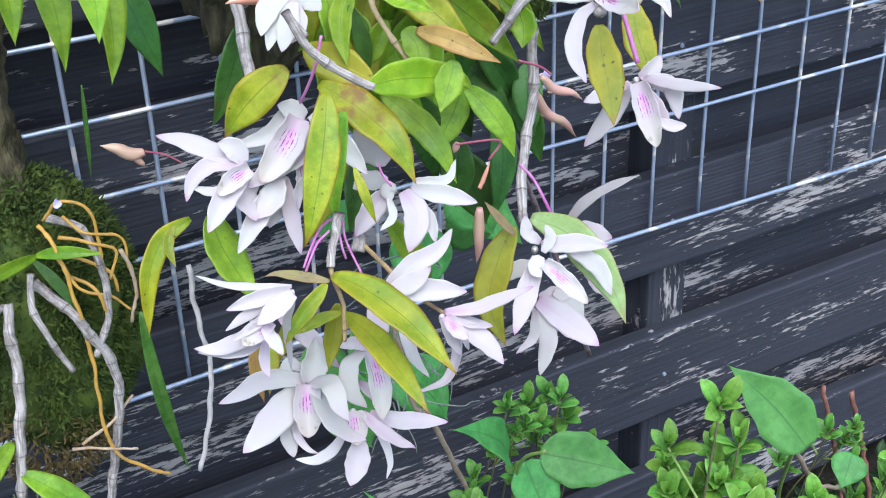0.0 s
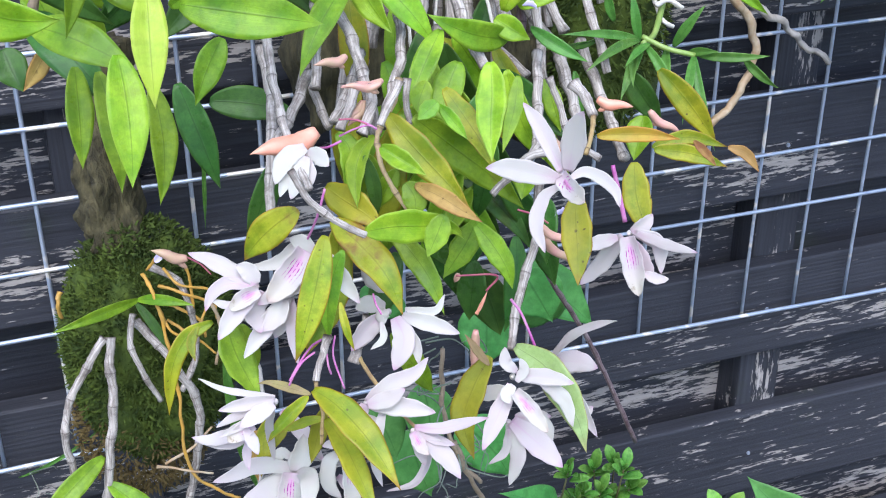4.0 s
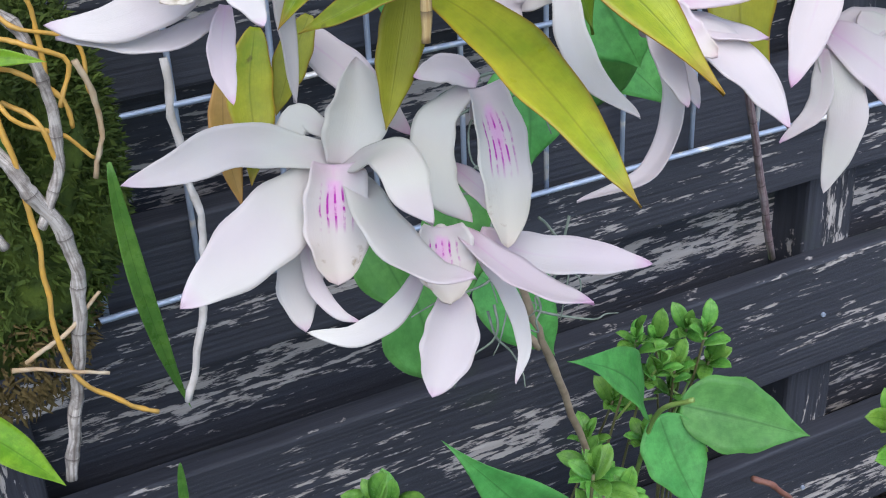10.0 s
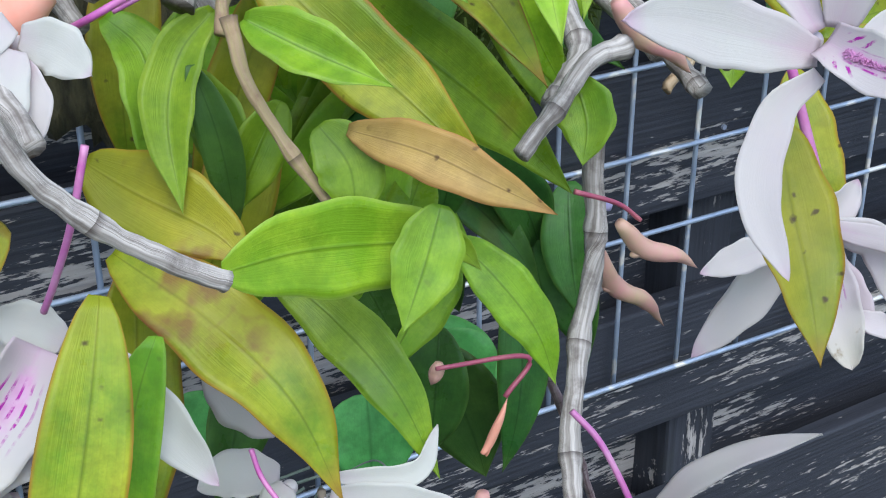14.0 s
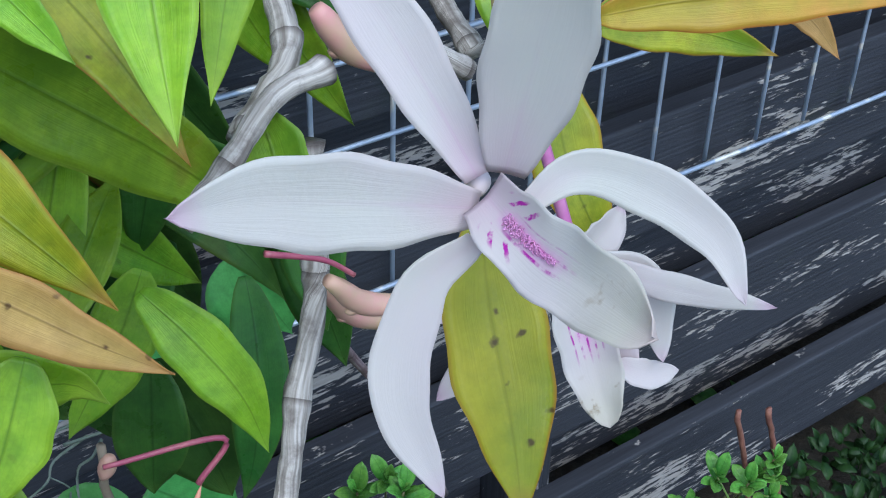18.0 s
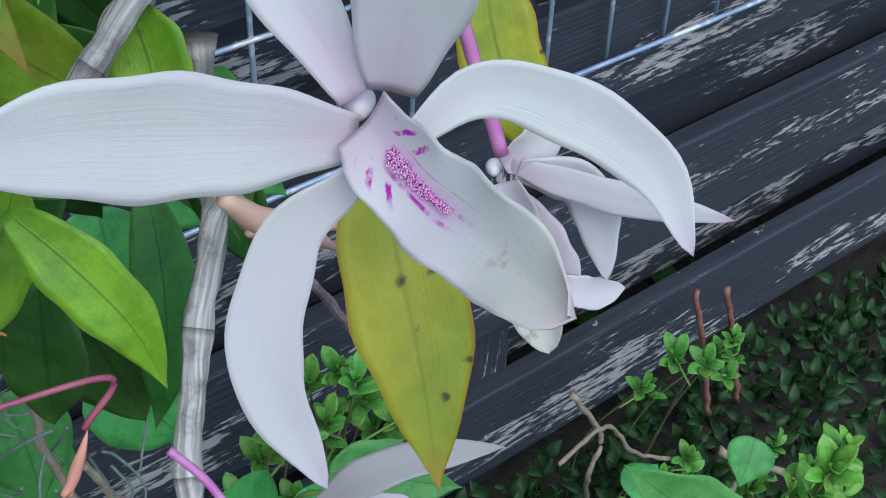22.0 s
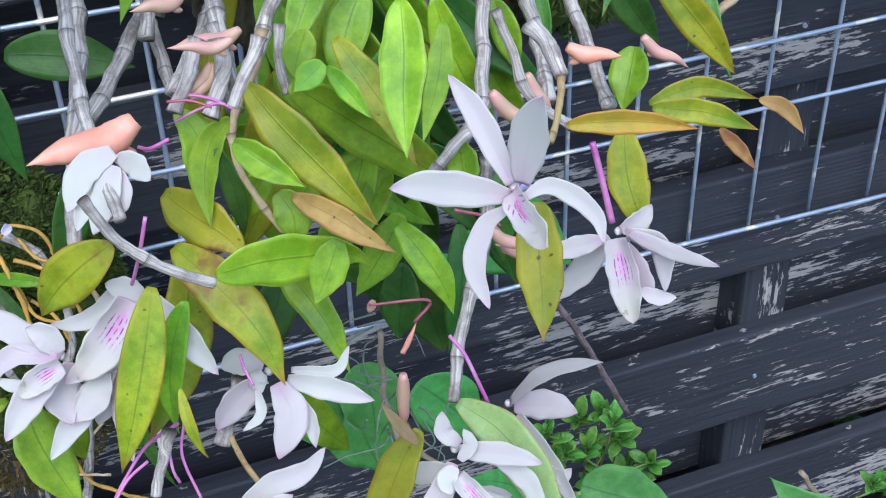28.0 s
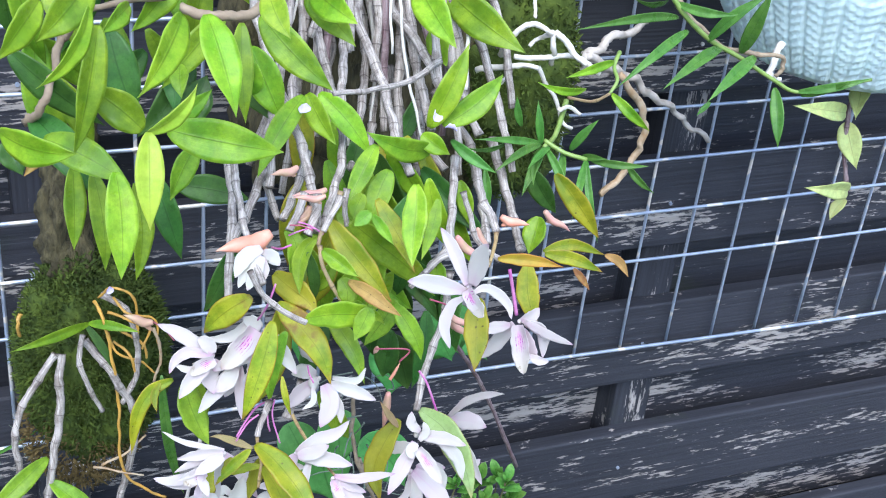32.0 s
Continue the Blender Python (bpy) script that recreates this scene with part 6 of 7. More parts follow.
def sprig(parent, tip, young=False):
    """A shoot from the ground with whorls of small glossy leaves at its head."""
    SPRIG[0] += 1
    rng = random.Random(SPRIG[0] * 31)
    t = Vector(tip)
    foot = Vector((t.x + rng.uniform(-0.03, 0.03), t.y + rng.uniform(0.03, 0.07), 0.03))
    mid = foot.lerp(t, 0.6) + Vector((rng.uniform(-0.015, 0.015), 0.01, 0))
    cane("stalk", 0.0009, 0.0007, foot, mid, t, parent=parent, name="stem")
    heads = [t] + [t + Vector((rng.uniform(-0.03, 0.03), rng.uniform(-0.012, 0.03), -rng.uniform(0.012, 0.045))) for _ in range(1)]
    for n, h in enumerate(heads):
        if n:
            cane("green", 0.0008, 0.0007, t.lerp(mid, 0.35), h, parent=parent, name="stem")
        lean = Vector((rng.uniform(-0.4, 0.3), rng.uniform(-0.7, 0.0), 1)).to_track_quat("Z", "Y").to_matrix().to_4x4()
        for k in range(9):
            up = 0.95 - 0.5 * (k // 4) + rng.uniform(-0.2, 0.2)
            ob = part("leaf", (YOUNG if young else SMALL)[rng.randrange(3)], parent)
            ob.matrix_basis = Matrix.Translation(h) @ lean @ Matrix.Translation((0, 0, -0.005 * (k // 4))) @ Euler((rng.uniform(-0.3, 0.3), -up, k * 2.4 + rng.uniform(-0.3, 0.3))).to_matrix().to_4x4() @ Matrix.Scale(rng.uniform(0.8, 1.3) * (0.6 if k < 3 else 1.0) * (0.88 if young else 0.78), 4)


azalea_a = shrub("low glossy-leaved green shrub against the dark boards")
azalea_b = shrub("small dense green shrub below the hanging flowers")
azalea_c = shrub("small-leaved green shrub beside a broad-leaved vine")
azalea_d = shrub("bright green glossy-leaved shrub in the bed")
azalea_e = shrub("bright green shrub among dry twigs")
azalea_f = shrub("dark green low shrub at the fence foot")
azalea_g = shrub("sparse shrub sprigs in front of the fence")

# low leaves, their colour also darkened for the shade at the fence foot
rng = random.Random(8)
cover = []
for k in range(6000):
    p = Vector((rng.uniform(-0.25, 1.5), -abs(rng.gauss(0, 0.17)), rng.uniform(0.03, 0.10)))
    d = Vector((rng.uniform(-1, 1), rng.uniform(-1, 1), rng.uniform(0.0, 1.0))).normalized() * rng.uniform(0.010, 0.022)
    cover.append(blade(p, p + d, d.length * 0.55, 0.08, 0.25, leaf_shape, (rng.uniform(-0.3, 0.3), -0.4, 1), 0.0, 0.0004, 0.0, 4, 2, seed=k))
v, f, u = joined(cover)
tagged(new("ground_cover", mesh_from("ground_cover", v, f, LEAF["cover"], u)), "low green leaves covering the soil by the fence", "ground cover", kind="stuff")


def air_plant(name, label, centre, spread, drop, count, seed):
    """A tangle of thin curling grey strands."""
    rng = random.Random(seed)
    out = []
    for _ in range(count):
        p = Vector(centre) + Vector((rng.gauss(0, spread[0]), rng.gauss(0, spread[1]), rng.uniform(-drop, 0.01)))
        pts, d = [p], Vector((rng.uniform(-1, 1), rng.uniform(-1, 1), rng.uniform(-1, 0.4))).normalized()
        for _ in range(4):
            d = (d + Vector((rng.uniform(-0.9, 0.9), rng.uniform(-0.9, 0.9), rng.uniform(-1.0, 0.5)))).normalized()
            p = p + d * rng.uniform(0.006, 0.014)
            pts.append(p)
        out.append(tube(pts, 0.0006, 0.00025, 5, steps=4))
    v, f, u = joined(out)
    tagged(new(name, mesh_from(name, v, f, AIR, u)), label, "air plant", kind="stuff")


air_plant("air_plant", "tangled grey-green hanging air plant strands by the fence", (-0.232, -0.13, 0.50), (0.032, 0.03), 0.24, 520, 21)
air_plant("air_plant", "wispy grey air plant strands hanging behind the orchid flowers", (0.066, -0.20, 0.61), (0.014, 0.014), 0.09, 22, 22)

# ---- hanging pot with a woven relief ----
pot = thing("hanging_pot", "pale blue plant pot with a woven herringbone relief", "plant pot")
PC = Vector((0.440, -0.15, 0.044))
pv, pf = [], []
NU, NV = 480, 130
outline = [(0.756, 0.0), (0.756, 0.055), (0.758, 0.068), (0.766, 0.080), (0.79, 0.094), (0.83, 0.112), (0.90, 0.128), (0.99, 0.138)]
zs, rs = [q[0] for q in outline], [q[1] for q in outline]
run = np.r_[0, np.cumsum(np.hypot(np.diff(zs), np.diff(rs)))]
for i in range(NV + 1):
    s = run[-1] * i / NV
    z, r = float(np.interp(s, run, zs)), float(np.interp(s, run, rs))
    for k in range(NU):
        a = k / NU
        col = a * 56
        fu = col % 1.0
        phase = s / 0.0068 + (fu if int(col) % 2 else 1 - fu)
        ridge = abs(math.sin(math.pi * phase)) ** 0.6 * (1 - abs(2 * fu - 1) ** 6)
        rr = r + (0.0030 * ridge if s > 0.075 else 0)
        pv.append(PC + Vector((rr * math.cos(2 * math.pi * a), rr * math.sin(2 * math.pi * a), z)))
pf = [(i * NU + k, i * NU + (k + 1) % NU, (i + 1) * NU + (k + 1) % NU, (i + 1) * NU + k) for i in range(NV) for k in range(NU)]
inner = len(pv)
for z, r in ((0.99, 0.130), (0.96, 0.126), (0.96, 0.002)):
    pv += [PC + Vector((r * math.cos(2 * math.pi * k / NU), r * math.sin(2 * math.pi * k / NU), z)) for k in range(NU)]
for j in range(3):
    a0, b0 = (NV * NU, inner) if j == 0 else (inner + (j - 1) * NU, inner + j * NU)
    pf += [(a0 + k, a0 + (k + 1) % NU, b0 + (k + 1) % NU, b0 + k) for k in range(NU)]
part("body", mesh_from("body", pv, pf, POT, [(0, 0)] * len(pv)), pot)
for sx in (-1, 1):
    v, f, u = tube([PC + Vector((0.12 * sx, 0.03, 0.985)), PC + Vector((0.10 * sx, 0.10, 1.08)), PC + Vector((0.08 * sx, 0.147, 1.19))], 0.0015, 0.0015, 8)
    part("hanger", mesh_from("hanger", v, f, STEEL, u), pot)


# ---- behind the fence: hedge leaves and an added dark backing ----
rng = random.Random(5)
hedge = []
for k in range(1800):
    p = Vector((rng.uniform(-1.6, 2.2), rng.uniform(0.12, 0.30), rng.uniform(0.05, 1.35)))
    d = Vector((rng.uniform(-1, 1), rng.uniform(-1, 0.4), rng.uniform(-0.8, 0.6))).normalized() * rng.uniform(0.025, 0.05)
    hedge.append(blade(p, p + d, d.length * 0.5, 0.08, 0.25, leaf_shape, (rng.uniform(-0.4, 0.4), -1, 0.6), 0.0, 0.0004, 0.0, 4, 2, seed=k))
v, f, u = joined(hedge)
tagged(new("hedge", mesh_from("hedge", v, f, LEAF["green_dark"], u)), "dark green hedge leaves behind the fence gaps", "hedge", kind="stuff")
# added slab, closes the view so the gaps between boards stay dark
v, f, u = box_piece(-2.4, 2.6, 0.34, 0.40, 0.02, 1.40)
tagged(new("wall_back", mesh_from("wall_back", v, f, SOIL, u, smooth=False)), "dark slab added behind the hedge to keep the fence gaps dark", "wall", kind="structure")
cane('cane', 0.0028, 0.0022, (-0.1236, -0.1050, 0.6023), (-0.1361, -0.1100, 0.5875), (-0.1491, -0.1150, 0.5687), (-0.1557, -0.1200, 0.5482), (-0.1544, -0.1200, 0.5198), (-0.1584, -0.1200, 0.4849), parent=small_orchid, name='cane')
cane('cane', 0.0031, 0.0029, (-0.1202, -0.1050, 0.6017), (-0.1235, -0.1150, 0.5839), (-0.1249, -0.1200, 0.5625), (-0.1319, -0.1250, 0.5290), (-0.1422, -0.1300, 0.4724), parent=small_orchid, name='cane')
cane('cane', 0.0021, 0.0018, (-0.1051, -0.1050, 0.6149), (-0.1095, -0.1150, 0.6014), (-0.1054, -0.1200, 0.5833), (-0.0968, -0.1200, 0.5598), parent=small_orchid, name='cane')
cane('cane', 0.0031, 0.0027, (-0.1038, -0.1000, 0.6058), (-0.0930, -0.1150, 0.5962), (-0.0844, -0.1200, 0.5790), (-0.0750, -0.1200, 0.5559), (-0.0756, -0.1200, 0.5300), (-0.0841, -0.1100, 0.4793), (-0.0920, -0.1100, 0.4469), parent=small_orchid, name='cane')
cane('cane', 0.0024, 0.0021, (-0.0903, -0.1000, 0.6418), (-0.0785, -0.1150, 0.6390), (-0.0725, -0.1200, 0.6211), (-0.0720, -0.1200, 0.5888), (-0.0831, -0.1200, 0.5640), parent=small_orchid, name='cane')
cane('root', 0.0012, 0.0010, (-0.0971, -0.1050, 0.6409), (-0.0925, -0.1150, 0.6338), (-0.0904, -0.1180, 0.6194), (-0.0873, -0.1200, 0.5919), (-0.0854, -0.1200, 0.5582), (-0.0862, -0.1200, 0.5236), (-0.0826, -0.1200, 0.5003), (-0.0686, -0.1200, 0.4830), (-0.0544, -0.1200, 0.4724), parent=small_orchid, name='root')
cane('root', 0.0009, 0.0009, (-0.0935, -0.1050, 0.6434), (-0.0862, -0.1150, 0.6556), (-0.0746, -0.1200, 0.6524), (-0.0707, -0.1200, 0.6364), (-0.0709, -0.1200, 0.6200), parent=small_orchid, name='root')
cane('root', 0.0010, 0.0009, (-0.0896, -0.1100, 0.6227), (-0.0802, -0.1200, 0.6225), (-0.0682, -0.1200, 0.6124), (-0.0652, -0.1200, 0.5989), parent=small_orchid, name='root')
cane('root', 0.0010, 0.0009, (-0.0858, -0.1100, 0.6100), (-0.0760, -0.1200, 0.6018), (-0.0721, -0.1200, 0.5839), parent=small_orchid, name='root')
cane('root', 0.0010, 0.0009, (-0.0884, -0.1100, 0.6342), (-0.0759, -0.1200, 0.6315), (-0.0631, -0.1200, 0.6233), (-0.0679, -0.1200, 0.6075), parent=small_orchid, name='root')
cane('root', 0.0010, 0.0007, (-0.0913, -0.1100, 0.6230), (-0.0851, -0.1200, 0.6076), (-0.0689, -0.1200, 0.5964), (-0.0600, -0.1200, 0.5864), parent=small_orchid, name='root')
cane('root', 0.0009, 0.0007, (-0.0839, -0.1100, 0.6451), (-0.0777, -0.1200, 0.6376), (-0.0597, -0.1200, 0.6305), (-0.0573, -0.1200, 0.6103), parent=small_orchid, name='root')
cane('twig_tan', 0.0010, 0.0007, (-0.1038, -0.1100, 0.5040), (-0.0853, -0.1200, 0.5032), (-0.0704, -0.1200, 0.4964), parent=small_orchid, name='stem')
cane('twig_tan', 0.0010, 0.0007, (-0.0985, -0.1150, 0.5086), (-0.0838, -0.1200, 0.5186), (-0.0674, -0.1200, 0.5326), parent=small_orchid, name='stem')
cane('twig_tan', 0.0012, 0.0009, (-0.0604, -0.1200, 0.6228), (-0.0552, -0.1200, 0.6018), (-0.0606, -0.1200, 0.5783), parent=small_orchid, name='stem')
cane('twig_pale', 0.0013, 0.0012, (-0.0488, -0.2000, 0.6460), (-0.0482, -0.2000, 0.6175), (-0.0452, -0.2000, 0.5902), (-0.0499, -0.2000, 0.5577), (-0.0582, -0.2000, 0.5288), parent=small_orchid, name='stem')
cane('root', 0.0014, 0.0011, (-0.1444, -0.1100, 0.6411), (-0.1465, -0.1120, 0.6342), (-0.1456, -0.1100, 0.6233), parent=small_orchid, name='root')
leaf('green', (-0.1010, -0.1100, 0.6268), (-0.1531, -0.1350, 0.6285), 0.0073, 0.08, 0.30, leaf_shape, small_orchid)
leaf('green', (-0.1020, -0.1100, 0.6269), (-0.0711, -0.1300, 0.6279), 0.0068, 0.06, 0.30, leaf_shape, small_orchid)
leaf('green_dark', (-0.1026, -0.1050, 0.6223), (-0.0873, -0.1200, 0.5919), 0.0062, 0.05, 0.30, leaf_shape, small_orchid)
leaf('green', (-0.1355, -0.1250, 0.5307), (-0.1845, -0.1500, 0.5028), 0.0139, 0.06, 0.25, leaf_shape, small_orchid)
leaf('green', (-0.1353, -0.1280, 0.5122), (-0.0978, -0.1500, 0.4739), 0.0150, 0.06, 0.25, leaf_shape, small_orchid)
leaf('green', (-0.1409, -0.1300, 0.4991), (-0.1844, -0.1500, 0.4672), 0.0133, 0.06, 0.25, leaf_shape, small_orchid)
leaf('green_dark', (-0.1411, -0.1300, 0.4796), (-0.1089, -0.1400, 0.4175), 0.0138, 0.05, 0.25, leaf_shape, small_orchid)
leaf('strap', (-0.0554, -0.1200, 0.5830), (-0.0368, -0.1000, 0.4541), 0.0079, 0.05, 0.40, leaf_shape, grass_blade)
leaf('strap', (-0.1132, -0.0300, 0.5790), (-0.0538, -0.0400, 0.5373), 0.0038, 0.12, 0.40, leaf_shape, grass_blade)
leaf('strap', (-0.0400, -0.0100, 0.6764), (-0.0439, -0.0100, 0.6157), 0.0030, 0.02, 0.40, leaf_shape, grass_blade)
leaf('strap', (-0.0310, -0.0200, 0.3676), (-0.0321, -0.0200, 0.3158), 0.0053, 0.02, 0.40, leaf_shape, grass_blade)
leaf('strap', (-0.1577, -0.0300, 0.3329), (-0.1485, -0.0500, 0.2833), 0.0060, 0.05, 0.40, leaf_shape, grass_blade)
leaf('strap', (-0.1924, -0.0200, 0.4525), (-0.1209, -0.0400, 0.5020), 0.0027, 0.08, 0.40, leaf_shape, grass_blade)
leaf('strap', (0.5688, 0.0400, 0.4655), (0.4443, 0.0200, 0.4830), 0.0067, 0.03, 0.40, leaf_shape, grass_blade)
frond('broad', 0.0333, 0.20, (0.2431, -0.3276, 0.4995), (0.2308, -0.3134, 0.5222), (0.2103, -0.2957, 0.5482), turn=0, parent=broad_vine, outline=heart_shape)
frond('broad', 0.0401, 0.20, (0.2074, -0.1197, 0.3779), (0.2340, -0.1346, 0.3693), (0.2664, -0.1537, 0.3572), turn=0, parent=broad_vine, outline=heart_shape)
frond('broad', 0.0353, 0.20, (0.1953, -0.1179, 0.3747), (0.1966, -0.1322, 0.3545), (0.2010, -0.1495, 0.3316), turn=0, parent=broad_vine, outline=heart_shape)
leaf('broad', (0.0631, -0.2200, 0.4295), (0.0116, -0.2500, 0.5151), 0.0301, 0.12, 0.20, heart_shape, broad_vine)
leaf('broad', (0.1616, -0.1500, 0.4132), (0.1096, -0.1700, 0.4689), 0.0300, 0.10, 0.20, heart_shape, broad_vine)
leaf('broad', (0.1717, -0.1000, 0.5485), (0.1449, -0.1200, 0.6116), 0.0357, 0.05, 0.15, heart_shape, broad_vine)
leaf('broad', (0.1621, -0.0800, 0.5835), (0.2079, -0.1000, 0.5368), 0.0348, 0.05, 0.15, heart_shape, broad_vine)
leaf('broad', (0.0693, -0.1000, 0.4831), (0.0818, -0.1100, 0.4277), 0.0435, 0.05, 0.15, heart_shape, broad_vine)
leaf('broad', (0.1137, -0.0800, 0.4641), (0.1504, -0.0900, 0.4107), 0.0413, 0.05, 0.15, heart_shape, broad_vine)
leaf('broad', (0.0436, -0.2000, 0.4111), (0.0346, -0.2200, 0.3815), 0.0407, 0.08, 0.20, heart_shape, broad_vine)
leaf('broad', (0.0927, -0.1800, 0.3778), (0.0940, -0.2000, 0.3473), 0.0313, 0.08, 0.20, heart_shape, broad_vine)
leaf('broad', (0.0597, -0.1600, 0.5607), (0.0605, -0.1700, 0.5131), 0.0327, 0.05, 0.15, heart_shape, broad_vine)
leaf('broad', (0.0279, -0.1500, 0.5466), (0.0423, -0.1600, 0.5067), 0.0297, 0.05, 0.15, heart_shape, broad_vine)
leaf('broad', (0.1300, -0.1500, 0.6228), (0.1473, -0.1600, 0.5874), 0.0367, 0.05, 0.15, heart_shape, broad_vine)
leaf('broad', (0.1178, -0.1200, 0.5855), (0.1133, -0.1300, 0.5414), 0.0382, 0.05, 0.15, heart_shape, broad_vine)
leaf('broad', (0.4128, -0.2200, 0.3562), (0.3931, -0.2300, 0.3389), 0.0266, 0.05, 0.10, heart_shape, broad_vine)
leaf('broad', (0.4684, -0.1000, 0.1515), (0.4988, -0.1000, 0.1626), 0.0327, 0.05, 0.10, heart_shape, broad_vine)
leaf('broad', (0.0217, -0.2200, 0.6701), (0.0127, -0.2200, 0.6506), 0.0265, 0.05, 0.10, heart_shape, broad_vine)
cane('green', 0.0014, 0.0016, (0.2622, -0.3100, 0.5025), (0.3040, -0.2600, 0.4200), (0.3632, -0.2000, 0.3233), (0.4794, -0.1000, 0.1624), parent=broad_vine, name='stem')
cane('twig', 0.0016, 0.0016, (0.2937, -0.2700, 0.4453), (0.3551, -0.2400, 0.3675), (0.4083, -0.2200, 0.3244), (0.5059, -0.1500, 0.2053), parent=broad_vine, name='stem')
cane('green', 0.0011, 0.0013, (0.0631, -0.2200, 0.4295), (0.0866, -0.2000, 0.3867), (0.1338, -0.1500, 0.3027), parent=broad_vine, name='stem')
cane('green', 0.0013, 0.0015, (0.1910, -0.1500, 0.4061), (0.1844, -0.1300, 0.3865), (0.1949, -0.1000, 0.3219), (0.2148, -0.0500, 0.2100), parent=broad_vine, name='stem')
cane('twig', 0.0014, 0.0018, (0.0588, -0.2000, 0.6105), (0.0591, -0.2000, 0.5683), (0.0692, -0.2000, 0.5296), (0.0997, -0.1800, 0.4607), (0.1571, -0.1400, 0.3264), parent=broad_vine, name='stem')
cane('twig', 0.0018, 0.0015, (0.0813, -0.1600, 0.5116), (0.0871, -0.1600, 0.4920), (0.0991, -0.1600, 0.4726), parent=broad_vine, name='stem')
cane('twig_red', 0.0018, 0.0016, (0.1976, -0.1000, 0.3008), (0.2345, -0.1000, 0.2680), (0.2816, -0.0800, 0.1955), (0.3148, -0.0500, 0.1200), parent=dry_twigs, name='stem')
cane('twig_red', 0.0018, 0.0016, (0.2615, -0.1200, 0.3079), (0.2894, -0.1200, 0.2812), (0.3237, -0.1000, 0.2140), (0.3692, -0.0500, 0.1092), parent=dry_twigs, name='stem')
cane('twig', 0.0020, 0.0017, (0.3979, -0.1000, 0.2970), (0.4299, -0.1000, 0.2386), (0.4236, -0.1000, 0.1982), (0.4855, -0.0500, 0.0820), parent=dry_twigs, name='stem')
cane('twig_red', 0.0022, 0.0024, (0.5558, -0.0600, 0.2692), (0.5807, -0.0600, 0.1965), (0.6057, -0.0600, 0.1104), parent=dry_twigs, name='stem')
cane('twig_red', 0.0022, 0.0024, (0.6062, -0.0500, 0.2389), (0.6318, -0.0500, 0.1712), (0.6595, -0.0500, 0.0818), parent=dry_twigs, name='stem')
cane('twig', 0.0015, 0.0016, (0.3718, -0.1200, 0.2696), (0.4352, -0.1000, 0.2437), (0.4674, -0.1000, 0.1965), (0.5128, -0.1000, 0.1573), parent=dry_twigs, name='stem')
cane('twig_red', 0.0015, 0.0016, (0.2714, -0.1000, 0.2651), (0.2950, -0.1000, 0.2462), (0.3348, -0.0800, 0.1771), parent=dry_twigs, name='stem')
cane('twig_red', 0.0014, 0.0015, (0.1914, -0.1200, 0.3030), (0.2176, -0.1200, 0.2867), (0.2577, -0.1000, 0.2190), parent=dry_twigs, name='stem')
cane('twig', 0.0034, 0.0028, (0.5723, -0.1000, 0.1271), (0.5944, -0.1200, 0.1135), (0.6029, -0.1500, 0.1229), parent=dry_twigs, name='stem')
cane('green', 0.0018, 0.0011, (0.2489, -0.2000, 0.8751), (0.2590, -0.2050, 0.8619), (0.2782, -0.2100, 0.8461), (0.2988, -0.2150, 0.8356), (0.3254, -0.2200, 0.8205), (0.3428, -0.2250, 0.8124), (0.3642, -0.2300, 0.8164), (0.3930, -0.2350, 0.8219), parent=narrow_orchid, name='stem')
cane('twig', 0.0018, 0.0015, (0.2526, -0.1900, 0.8753), (0.2746, -0.2000, 0.8520), (0.2924, -0.2100, 0.8397), (0.3296, -0.2150, 0.8340), (0.3357, -0.2150, 0.8278), (0.3311, -0.2150, 0.8201), parent=narrow_orchid, name='stem')
cane('root_white', 0.0027, 0.0020, (0.3417, -0.2000, 0.8374), (0.3367, -0.2050, 0.8297), (0.3281, -0.2100, 0.8190), parent=narrow_orchid, name='root')
cane('root_white', 0.0023, 0.0017, (0.3281, -0.2100, 0.8190), (0.3403, -0.2100, 0.8155), parent=narrow_orchid, name='root')
leaf('strap', (0.2553, -0.2050, 0.8602), (0.1716, -0.2300, 0.8652), 0.0058, 0.10, 0.30, leaf_shape, narrow_orchid)
leaf('strap', (0.2628, -0.2070, 0.8520), (0.1972, -0.2400, 0.8316), 0.0066, 0.12, 0.30, leaf_shape, narrow_orchid)
leaf('strap', (0.2888, -0.2100, 0.8406), (0.2295, -0.2400, 0.8281), 0.0078, 0.12, 0.30, leaf_shape, narrow_orchid)
leaf('strap', (0.3119, -0.2150, 0.8349), (0.2642, -0.2400, 0.8176), 0.0086, 0.10, 0.30, leaf_shape, narrow_orchid)
leaf('strap', (0.3288, -0.2200, 0.8144), (0.3260, -0.2400, 0.7803), 0.0089, 0.05, 0.30, leaf_shape, narrow_orchid)
leaf('strap', (0.2764, -0.2100, 0.8450), (0.3006, -0.2300, 0.8820), 0.0078, 0.10, 0.30, leaf_shape, narrow_orchid)
leaf('strap', (0.2998, -0.2150, 0.8382), (0.3024, -0.2300, 0.8844), 0.0099, 0.06, 0.30, leaf_shape, narrow_orchid)
leaf('strap', (0.3428, -0.2250, 0.8124), (0.3800, -0.2500, 0.8301), 0.0059, 0.08, 0.30, leaf_shape, narrow_orchid)
leaf('strap', (0.3472, -0.2250, 0.8093), (0.3634, -0.2500, 0.8287), 0.0051, -0.05, 0.30, leaf_shape, narrow_orchid)
leaf('strap', (0.2544, -0.2000, 0.8684), (0.2814, -0.2300, 0.8700), 0.0063, 0.08, 0.30, leaf_shape, narrow_orchid)
leaf('strap', (0.2496, -0.2000, 0.8715), (0.2132, -0.2200, 0.8778), 0.0062, 0.08, 0.30, leaf_shape, narrow_orchid)
